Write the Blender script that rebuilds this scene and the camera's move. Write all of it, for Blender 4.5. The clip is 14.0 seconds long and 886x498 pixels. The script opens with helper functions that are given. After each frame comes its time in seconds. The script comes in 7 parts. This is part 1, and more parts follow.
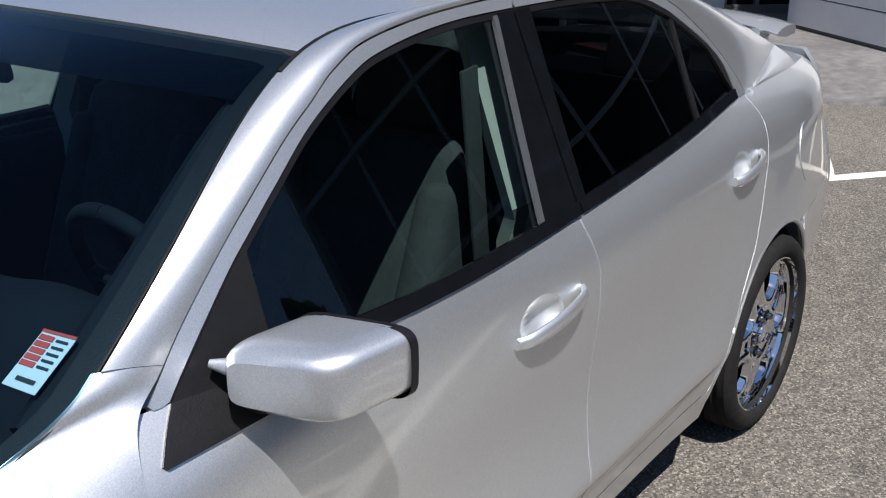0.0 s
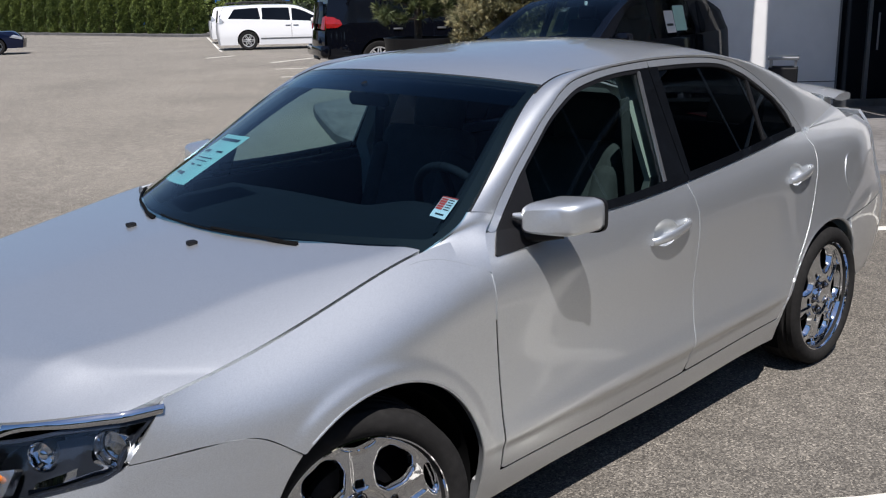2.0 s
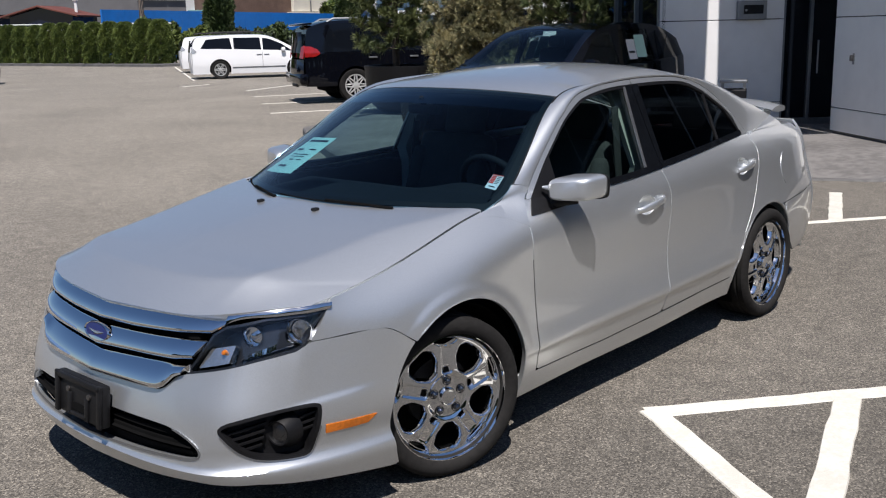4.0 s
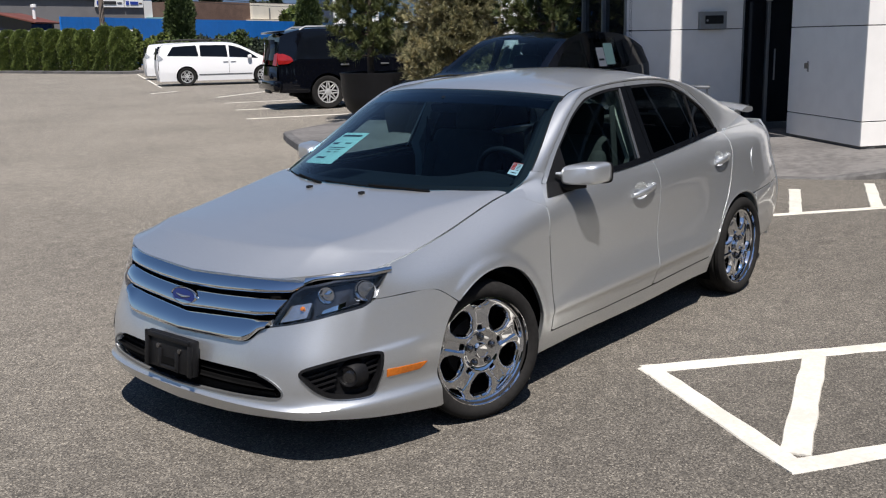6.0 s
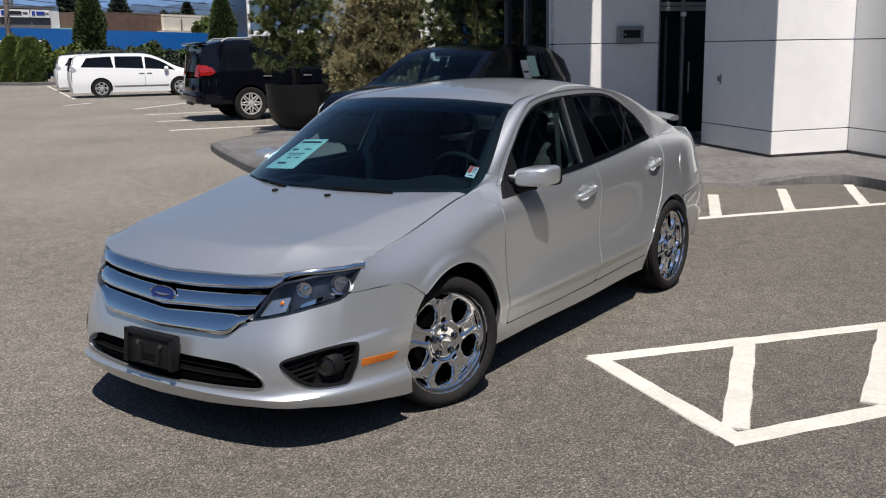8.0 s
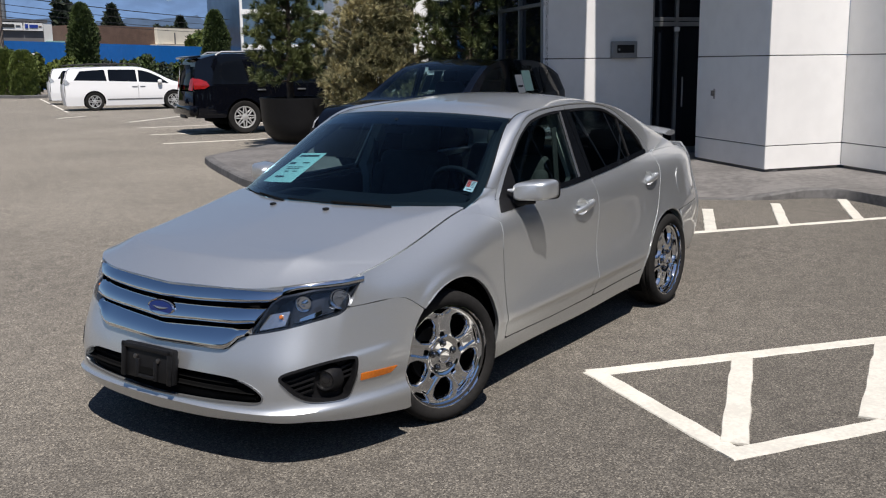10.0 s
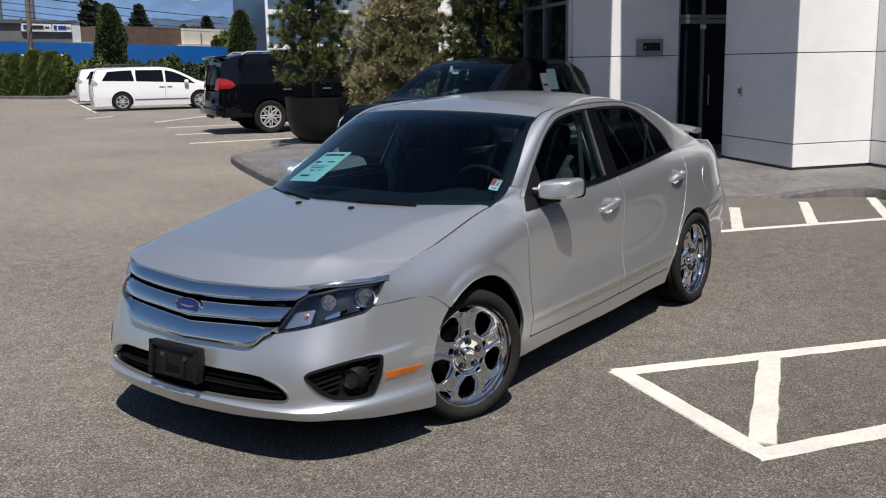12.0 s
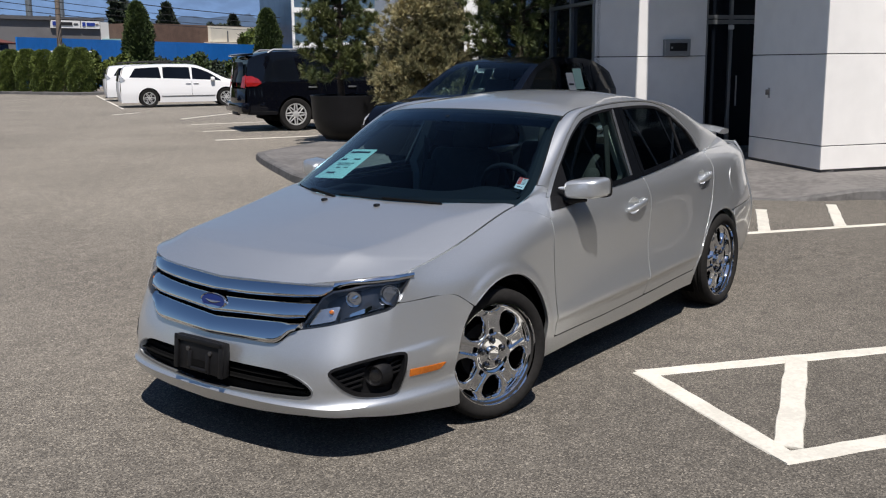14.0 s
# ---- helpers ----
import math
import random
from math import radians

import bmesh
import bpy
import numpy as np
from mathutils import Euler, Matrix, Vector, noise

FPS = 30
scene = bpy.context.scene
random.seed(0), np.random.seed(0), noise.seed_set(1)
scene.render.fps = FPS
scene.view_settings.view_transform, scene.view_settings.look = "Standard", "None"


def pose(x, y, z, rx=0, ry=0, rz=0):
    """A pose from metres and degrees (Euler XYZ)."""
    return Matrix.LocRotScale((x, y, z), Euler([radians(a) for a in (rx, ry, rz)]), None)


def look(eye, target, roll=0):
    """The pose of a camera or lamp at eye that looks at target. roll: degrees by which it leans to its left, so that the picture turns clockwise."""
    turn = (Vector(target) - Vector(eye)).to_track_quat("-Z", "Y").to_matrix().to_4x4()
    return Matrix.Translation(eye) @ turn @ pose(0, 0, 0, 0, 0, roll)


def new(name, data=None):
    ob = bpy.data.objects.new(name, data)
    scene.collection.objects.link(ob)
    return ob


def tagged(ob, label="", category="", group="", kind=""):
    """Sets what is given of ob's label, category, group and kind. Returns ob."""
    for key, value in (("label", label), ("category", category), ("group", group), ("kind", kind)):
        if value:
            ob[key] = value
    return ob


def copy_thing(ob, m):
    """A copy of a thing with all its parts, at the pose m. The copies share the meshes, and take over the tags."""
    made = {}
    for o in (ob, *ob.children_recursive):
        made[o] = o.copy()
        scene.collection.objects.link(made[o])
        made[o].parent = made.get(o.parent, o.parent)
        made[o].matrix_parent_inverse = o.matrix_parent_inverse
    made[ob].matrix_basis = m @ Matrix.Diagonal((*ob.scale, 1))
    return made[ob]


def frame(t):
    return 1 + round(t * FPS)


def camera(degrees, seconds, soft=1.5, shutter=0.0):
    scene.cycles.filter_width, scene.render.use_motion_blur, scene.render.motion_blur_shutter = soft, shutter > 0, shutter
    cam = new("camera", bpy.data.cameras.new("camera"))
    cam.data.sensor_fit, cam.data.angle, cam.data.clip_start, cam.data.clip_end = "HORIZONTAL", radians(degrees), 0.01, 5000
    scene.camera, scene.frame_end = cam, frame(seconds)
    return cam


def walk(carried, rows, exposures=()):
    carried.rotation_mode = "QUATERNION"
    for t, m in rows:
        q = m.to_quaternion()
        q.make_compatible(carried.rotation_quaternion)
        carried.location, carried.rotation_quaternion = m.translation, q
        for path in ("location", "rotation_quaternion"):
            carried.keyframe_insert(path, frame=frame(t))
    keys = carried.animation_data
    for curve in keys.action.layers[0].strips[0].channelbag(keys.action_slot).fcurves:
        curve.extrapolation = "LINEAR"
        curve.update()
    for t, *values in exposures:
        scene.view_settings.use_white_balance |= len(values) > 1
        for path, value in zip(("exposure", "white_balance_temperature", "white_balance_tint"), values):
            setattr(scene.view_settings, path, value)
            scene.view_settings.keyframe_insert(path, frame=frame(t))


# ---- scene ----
cam = camera(48.5, 14.0, soft=1.15)
PATH = [
    (0, (0.106, 1.786, 1.631), (-1.376, 0.636, 0.936), 0.4),
    (0.5, (0.477, 2.059, 1.636), (-0.999, 0.844, 1.049), -0.4),
    (1, (0.854, 2.283, 1.626), (-0.639, 1.057, 1.107), -0.4),
    (1.5, (1.202, 2.469, 1.656), (-0.266, 1.211, 1.144), -1.5),
    (2, (1.516, 2.686, 1.644), (0.147, 1.311, 1.158), -1.1),
    (2.5, (1.884, 2.862, 1.638), (0.494, 1.504, 1.165), -0.6),
    (3, (2.183, 3.004, 1.666), (0.763, 1.674, 1.202), -1.3),
    (3.5, (2.418, 3.177, 1.662), (0.989, 1.855, 1.203), -0.8),
    (4, (2.623, 3.259, 1.68), (1.189, 1.935, 1.246), -1.4),
    (6.5, (3.508, 3.462, 1.688), (1.98, 2.239, 1.273), -1.7),
    (7, (3.658, 3.446, 1.687), (2.096, 2.266, 1.279), -2.4),
    (7.5, (3.691, 3.464, 1.687), (2.117, 2.299, 1.283), -1.8),
    (8, (3.701, 3.453, 1.684), (2.099, 2.324, 1.285), -0.9),
    (10.5, (3.714, 3.425, 1.685), (2.097, 2.306, 1.315), -0.7),
    (11, (3.712, 3.425, 1.684), (2.094, 2.311, 1.308), -0.6),
    (11.5, (3.714, 3.429, 1.684), (2.099, 2.311, 1.308), -0.7),
    (12, (3.714, 3.424, 1.683), (2.128, 2.264, 1.31), -1.0),
    (12.5, (3.717, 3.424, 1.678), (2.163, 2.223, 1.299), -1.1),
    (13, (3.714, 3.423, 1.684), (2.16, 2.219, 1.316), -1.1),
    (13.5, (3.715, 3.415, 1.679), (2.16, 2.212, 1.308), -0.8),
    (14, (3.715, 3.411, 1.677), (2.157, 2.214, 1.303), -0.6),
]
walk(cam, [(t, look(eye, target, roll)) for t, eye, target, roll in PATH], exposures=[(0.0, 0.52, 6150, 15), (0.8, 0.41, 6170, 15), (2.0, 0.35, 6200, 15), (4.0, 0.32, 6300, 15), (6.5, 0.35, 6420, 14), (7.0, 0.34, 6420, 14), (7.7, 0.20, 6450, 14), (14.0, 0.20, 6450, 14)])

# ---- light: high summer sun, clear sky ----
SUN = Vector((0.37, 0.42, 1.0)).normalized()
world = bpy.data.worlds.new("world")
scene.world = world
world.use_nodes = True
wn = world.node_tree.nodes
sky = wn.new("ShaderNodeTexSky")
sky.sky_type, sky.sun_disc = "NISHITA", False
sky.sun_elevation = math.asin(SUN.z)
sky.sun_rotation = math.atan2(SUN.x, SUN.y)
sky.altitude, sky.air_density, sky.dust_density, sky.ozone_density = 50, 1.0, 0.45, 3.0
wn["Background"].inputs["Strength"].default_value = 0.060
deep = wn.new("ShaderNodeHueSaturation")
deep.inputs["Saturation"].default_value = 1.10
world.node_tree.links.new(sky.outputs[0], deep.inputs["Color"])
world.node_tree.links.new(deep.outputs[0], wn["Background"].inputs["Color"])
sun = new("sun", bpy.data.lights.new("sun", "SUN"))
sun.data.energy, sun.data.angle, sun.data.color = 4.5, radians(0.53), (1.0, 0.955, 0.88)
sun.matrix_world = look(SUN * 60, (0, 0, 0))

# ---- mesh tools ----
def thing(name, label, category, group="", kind="", at=None):
    ob = new(name)
    ob.empty_display_size = 0.1
    if at is not None:
        ob.matrix_basis = at
    return tagged(ob, label, category, group, kind)


def part(name, bm, material, parent=None, label="", smooth=True):
    me = bpy.data.meshes.new(name)
    bm.to_mesh(me)
    bm.free()
    me.materials.append(material)
    if smooth:
        me.shade_smooth()
        me.set_sharp_from_angle(angle=radians(38))
    ob = new(name, me)
    if parent is not None:
        ob.parent = parent
    return tagged(ob, label)


def share(name, mesh_ob, parent, m=None):
    ob = new(name, mesh_ob.data)
    ob.parent = parent
    if m is not None:
        ob.matrix_basis = m
    return ob


def box(sx, sy, sz, m=None, bevel=0.0, bm=None, seg=2):
    """A box of that size round the origin, moved by m, with rounded edges."""
    b2 = bmesh.new()
    bmesh.ops.create_cube(b2, size=1.0, matrix=Matrix.Diagonal((sx, sy, sz, 1)))
    if bevel > 0:
        bmesh.ops.bevel(b2, geom=b2.edges[:], offset=bevel, segments=seg, profile=0.5, affect="EDGES")
    if m is not None:
        bmesh.ops.transform(b2, matrix=m, verts=b2.verts[:])
    return b2 if bm is None else join(bm, b2)


def join(bm, b2):
    me = bpy.data.meshes.new("tmp")
    b2.to_mesh(me)
    b2.free()
    bm.from_mesh(me)
    bpy.data.meshes.remove(me)
    return bm


def prism(outline, z0, z1, bm=None, bevel=0.0):
    """An upright solid on an outline of (x, y)."""
    b2 = bmesh.new()
    face = b2.faces.new([b2.verts.new((x, y, z0)) for x, y in outline])
    top = bmesh.ops.extrude_face_region(b2, geom=[face])
    bmesh.ops.translate(b2, vec=(0, 0, z1 - z0), verts=[v for v in top["geom"] if isinstance(v, bmesh.types.BMVert)])
    bmesh.ops.recalc_face_normals(b2, faces=b2.faces[:])
    if bevel:
        bmesh.ops.bevel(b2, geom=b2.edges[:], offset=bevel, segments=2, profile=0.5, affect="EDGES")
    return b2 if bm is None else join(bm, b2)


def lathe(profile, n=32, bm=None, m=None, closed=False, cap=True):
    """Turns (radius, height) points round the z axis."""
    bm = bm or bmesh.new()
    m = m or Matrix()
    rings = []
    for r, h in profile:
        rings.append([bm.verts.new(m @ Vector((r * math.cos(2 * math.pi * k / n), r * math.sin(2 * math.pi * k / n), h))) for k in range(n)])
    pairs = list(zip(rings, rings[1:])) + ([(rings[-1], rings[0])] if closed else [])
    for a, b in pairs:
        for k in range(n):
            bm.faces.new((a[k], a[(k + 1) % n], b[(k + 1) % n], b[k]))
    if cap and not closed:
        if profile[0][0] > 1e-4:
            bm.faces.new(rings[0][::-1])
        if profile[-1][0] > 1e-4:
            bm.faces.new(rings[-1])
    bmesh.ops.remove_doubles(bm, verts=bm.verts[:], dist=1e-5)
    return bm


def tube(path, radius, n=8, bm=None, cap=True):
    """A round bar along a path; radius is a number or one for each point."""
    bm = bm or bmesh.new()
    pts = [Vector(p) for p in path]
    rad = radius if hasattr(radius, "__len__") else [radius] * len(pts)
    side = None
    rings = []
    for i, p in enumerate(pts):
        d = (pts[min(i + 1, len(pts) - 1)] - pts[max(i - 1, 0)]).normalized()
        if side is None:
            side = d.orthogonal().normalized()
        side = (side - d * side.dot(d)).normalized()
        up = d.cross(side)
        rings.append([bm.verts.new(p + float(rad[i]) * (side * math.cos(2 * math.pi * k / n) + up * math.sin(2 * math.pi * k / n))) for k in range(n)])
    for a, b in zip(rings, rings[1:]):
        for k in range(n):
            bm.faces.new((a[k], a[(k + 1) % n], b[(k + 1) % n], b[k]))
    if cap:
        bm.faces.new(rings[0][::-1])
        bm.faces.new(rings[-1])
    return bm


def spline(xs, ys):
    """A natural cubic through points, straight on beyond its ends."""
    xs, ys = np.array(xs, float), np.array(ys, float)
    if xs[0] > xs[-1]:
        xs, ys = xs[::-1], ys[::-1]
    n, h = len(xs), np.diff(xs)
    a, r = np.eye(n), np.zeros(n)
    for i in range(1, n - 1):
        a[i, i - 1 : i + 2] = h[i - 1], 2 * (h[i - 1] + h[i]), h[i]
        r[i] = 6 * ((ys[i + 1] - ys[i]) / h[i] - (ys[i] - ys[i - 1]) / h[i - 1])
    m = np.linalg.solve(a, r)

    def at(x):
        x = np.asarray(x, float)
        k = np.clip(np.searchsorted(xs, x) - 1, 0, n - 2)
        q = np.clip(x, xs[0], xs[-1])
        t0, t1 = q - xs[k], xs[k + 1] - q
        y = (m[k] * t1**3 + m[k + 1] * t0**3) / (6 * h[k]) + (ys[k] / h[k] - m[k] * h[k] / 6) * t1 + (ys[k + 1] / h[k] - m[k + 1] * h[k] / 6) * t0
        s0 = (ys[1] - ys[0]) / h[0] - h[0] * m[1] / 6
        s1 = (ys[-1] - ys[-2]) / h[-1] + h[-1] * m[-2] / 6
        return y + np.where(x < xs[0], (x - xs[0]) * s0, 0) + np.where(x > xs[-1], (x - xs[-1]) * s1, 0)

    return at


def inside(outline, x, y, r=0.0):
    """How far (x, y) lies inside a closed outline (negative: outside), with corners rounded by r."""
    x, y = np.asarray(x, float), np.asarray(y, float)
    best, odd = np.full(x.shape, 1e9), np.zeros(x.shape, bool)
    for (x0, y0), (x1, y1) in zip(outline, list(outline[1:]) + [outline[0]]):
        dx, dy = x1 - x0, y1 - y0
        t = np.clip(((x - x0) * dx + (y - y0) * dy) / (dx * dx + dy * dy + 1e-12), 0, 1)
        best = np.minimum(best, np.hypot(x - x0 - t * dx, y - y0 - t * dy))
        cross = (y0 > y) != (y1 > y)
        odd ^= cross & (x < dx * (y - y0) / (dy + (1e-12 if dy == 0 else 0)) + x0)
    return np.where(odd, best, -best)


def smooth_outline(pts, n=6, closed=True):
    """A round curve through points."""
    out, k = [], len(pts)
    for i in range(k if closed else k - 1):
        p = [np.array(pts[(i + d) % k if closed else min(max(i + d, 0), k - 1)], float) for d in (-1, 0, 1, 2)]
        for j in range(n):
            t = j / n
            out.append(tuple(0.5 * (2 * p[1] + (p[2] - p[0]) * t + (2 * p[0] - 5 * p[1] + 4 * p[2] - p[3]) * t * t + (3 * p[1] - p[0] - 3 * p[2] + p[3]) * t**3)))
    if not closed:
        out.append(tuple(pts[-1]))
    return out


def rounded(pts, cut=0.25, rounds=2):
    """An outline with its corners cut round."""
    for _ in range(rounds):
        pts = [tuple(np.array(a) * (1 - c) + np.array(b) * c) for a, b in zip(pts, pts[1:] + pts[:1]) for c in (cut, 1 - cut)]
    return pts


def patch(surface, keep, us, vs, nu, nv, thick=0.012, mirror=False, lift=0.0, rim=True):
    """The piece of surface(u, v) where keep(u, v, place) > 0, cut clean along its outline, its rim turned inwards by thick."""
    ug, vg = np.meshgrid(np.linspace(*us, nu + 1), np.linspace(*vs, nv + 1), indexing="ij")
    f = keep(ug, vg, surface(ug, vg))
    inn = f > 0
    n1, n2 = ug.shape
    ids = np.arange(n1 * n2).reshape(n1, n2)
    # outline points on the grid's edges, all at once by halving
    pairs = [(ids[:-1][m], ids[1:][m]) for m in [inn[:-1] != inn[1:]]] + [(ids[:, :-1][m], ids[:, 1:][m]) for m in [inn[:, :-1] != inn[:, 1:]]]
    pa, pb = np.concatenate([p[0] for p in pairs]), np.concatenate([p[1] for p in pairs])
    uf, vf, ff = ug.ravel(), vg.ravel(), f.ravel()
    flip = ff[pa] <= 0
    a, b = np.where(flip, pb, pa), np.where(flip, pa, pb)
    u0, v0, f0, u1, v1, f1 = uf[a], vf[a], ff[a], uf[b], vf[b], ff[b]
    um, vm = u0, v0
    for _ in range(6 if len(a) else 0):
        t = np.clip(f0 / (f0 - f1 + 1e-15), 0.04, 0.96)
        um, vm = u0 + t * (u1 - u0), v0 + t * (v1 - v0)
        fm = keep(um, vm, surface(um, vm))
        g = fm > 0
        u0, v0, f0 = np.where(g, um, u0), np.where(g, vm, v0), np.where(g, fm, f0)
        u1, v1, f1 = np.where(g, u1, um), np.where(g, v1, vm), np.where(g, f1, fm)
    cut = {(int(x), int(y)): n1 * n2 + k for k, (x, y) in enumerate(zip(pa, pb))}
    u, v = np.concatenate([uf, um]), np.concatenate([vf, vm])
    p = surface(u, v)
    du, dv = (us[1] - us[0]) * 1e-4, (vs[1] - vs[0]) * 1e-4
    nrm = np.cross(surface(u + du, v) - surface(u - du, v), surface(u, v + dv) - surface(u, v - dv))
    nrm /= np.linalg.norm(nrm, axis=1)[:, None] + 1e-12
    p = p + nrm * lift
    inner = p - nrm * thick
    if mirror:
        p, inner = p * (1, -1, 1), inner * (1, -1, 1)
    # points that fall together become one
    first, same = {}, np.arange(len(p))
    for k, c in enumerate(map(tuple, np.round(p, 4))):
        same[k] = first.setdefault(c, k)
    faces = []
    for i, j in np.argwhere(inn[:-1, :-1] | inn[1:, :-1] | inn[1:, 1:] | inn[:-1, 1:]):
        cs = [(i, j), (i + 1, j), (i + 1, j + 1), (i, j + 1)]
        poly = []
        for c, d in zip(cs, cs[1:] + cs[:1]):
            x, y = int(ids[c]), int(ids[d])
            if inn[c]:
                poly.append(int(same[x]))
            if inn[c] != inn[d]:
                poly.append(int(same[cut[(x, y) if x < y else (y, x)]]))
        poly = [q for k, q in enumerate(poly) if q != poly[k - 1]]
        if len(set(poly)) == len(poly) > 2:
            faces.append(poly[::-1] if mirror else poly)
    used = {}
    for poly in faces:
        for x, y in zip(poly, poly[1:] + poly[:1]):
            used[x, y] = used.get((x, y), 0) + 1
    bm = bmesh.new()
    top, low = {}, {}

    def vert(store, places, k):
        if k not in store:
            store[k] = bm.verts.new(places[k])
        return store[k]

    for poly in faces:
        try:
            bm.faces.new([vert(top, p, k) for k in poly])
        except ValueError:
            pass
    if rim and thick:
        for x, y in used:
            if (y, x) not in used:
                try:
                    bm.faces.new((top[y], top[x], vert(low, inner, x), vert(low, inner, y)))
                except ValueError:
                    pass
    return bm


def both(name, parent, material, *args, label="", label_r="", **kw):
    """A piece of the car's side and its mirror image."""
    a = part(name, patch(*args, **kw), material, parent, label)
    b = part(name, patch(*args, mirror=True, **kw), material, parent, label_r or label)
    return a, b

# ---- materials ----
def material(name, colour, rough=0.5, metal=0.0, grain=None, vary=0.0, scale=20.0, bump=0.0, bump_scale=None, coat=0.0, emit=0.0, island=0.0, spec=0.5):
    """A surface with colour that wanders at two scales, and fine relief."""
    mat = bpy.data.materials.new(name)
    mat.use_nodes = True
    nt = mat.node_tree
    bs = nt.nodes["Principled BSDF"]
    bs.inputs["Roughness"].default_value, bs.inputs["Metallic"].default_value = rough, metal
    bs.inputs["Coat Weight"].default_value, bs.inputs["Coat Roughness"].default_value = coat, 0.03
    bs.inputs["Specular IOR Level"].default_value = spec
    bs.inputs["Base Color"].default_value = (*colour, 1)
    if emit:
        bs.inputs["Emission Color"].default_value, bs.inputs["Emission Strength"].default_value = (*colour, 1), emit
    tc = nt.nodes.new("ShaderNodeTexCoord")
    if vary:
        big, fine = nt.nodes.new("ShaderNodeTexNoise"), nt.nodes.new("ShaderNodeTexNoise")
        big.inputs["Scale"].default_value, fine.inputs["Scale"].default_value = scale * 0.12, scale
        big.inputs["Detail"].default_value, fine.inputs["Detail"].default_value = 4, 6
        add = nt.nodes.new("ShaderNodeMath")
        add.operation = "ADD"
        ramp = nt.nodes.new("ShaderNodeValToRGB")
        other = grain or tuple(c * (1 - vary) for c in colour)
        ramp.color_ramp.elements[0].position, ramp.color_ramp.elements[1].position = 0.42, 0.58
        ramp.color_ramp.elements[0].color, ramp.color_ramp.elements[1].color = (*other, 1), (*colour, 1)
        half = nt.nodes.new("ShaderNodeMath")
        half.operation, half.inputs[1].default_value = "MULTIPLY", 0.5
        nt.links.new(tc.outputs["Object"], big.inputs["Vector"])
        nt.links.new(tc.outputs["Object"], fine.inputs["Vector"])
        nt.links.new(big.outputs["Fac"], add.inputs[0])
        nt.links.new(fine.outputs["Fac"], add.inputs[1])
        nt.links.new(add.outputs[0], half.inputs[0])
        nt.links.new(half.outputs[0], ramp.inputs[0])
        out = ramp.outputs[0]
        if island:
            geo = nt.nodes.new("ShaderNodeNewGeometry")
            hsv = nt.nodes.new("ShaderNodeHueSaturation")
            mr = nt.nodes.new("ShaderNodeMapRange")
            mr.inputs["To Min"].default_value, mr.inputs["To Max"].default_value = 1 - island, 1 + island
            nt.links.new(geo.outputs["Random Per Island"], mr.inputs["Value"])
            nt.links.new(mr.outputs[0], hsv.inputs["Value"])
            nt.links.new(out, hsv.inputs["Color"])
            out = hsv.outputs[0]
        nt.links.new(out, bs.inputs["Base Color"])
    if bump:
        bn, bp = nt.nodes.new("ShaderNodeTexNoise"), nt.nodes.new("ShaderNodeBump")
        bn.inputs["Scale"].default_value, bn.inputs["Detail"].default_value = bump_scale or scale, 5
        bp.inputs["Strength"].default_value, bp.inputs["Distance"].default_value = bump, 0.02
        nt.links.new(tc.outputs["Object"], bn.inputs["Vector"])
        nt.links.new(bn.outputs["Fac"], bp.inputs["Height"])
        nt.links.new(bp.outputs["Normal"], bs.inputs["Normal"])
    return mat


def pane_material(name, tint, ior=1.5, gloss=1.0):
    """Clear or tinted glazing: what is behind it, dimmed, and a mirror sheen by angle."""
    mat = bpy.data.materials.new(name)
    mat.use_nodes = True
    nt = mat.node_tree
    nt.nodes.remove(nt.nodes["Principled BSDF"])
    tr, gl, mix, lw = (nt.nodes.new("ShaderNode" + n) for n in ("BsdfTransparent", "BsdfGlossy", "MixShader", "LayerWeight"))
    power, fr = nt.nodes.new("ShaderNodeMath"), nt.nodes.new("ShaderNodeMath")
    power.operation, power.inputs[1].default_value = "POWER", 5.0
    fr.operation, fr.inputs[1].default_value, fr.inputs[2].default_value = "MULTIPLY_ADD", 0.95, ((ior - 1) / (ior + 1)) ** 2 * 1.6
    lw.inputs["Blend"].default_value = 0.5
    nt.links.new(lw.outputs["Facing"], power.inputs[0])
    nt.links.new(power.outputs[0], fr.inputs[0])
    tr.inputs["Color"].default_value = (*tint, 1)
    gl.inputs["Roughness"].default_value = 0.0
    gl.inputs["Color"].default_value = (gloss, gloss, gloss, 1)
    nt.links.new(fr.outputs[0], mix.inputs[0])
    nt.links.new(tr.outputs[0], mix.inputs[1])
    nt.links.new(gl.outputs[0], mix.inputs[2])
    nt.links.new(mix.outputs[0], nt.nodes["Material Output"].inputs["Surface"])
    return mat


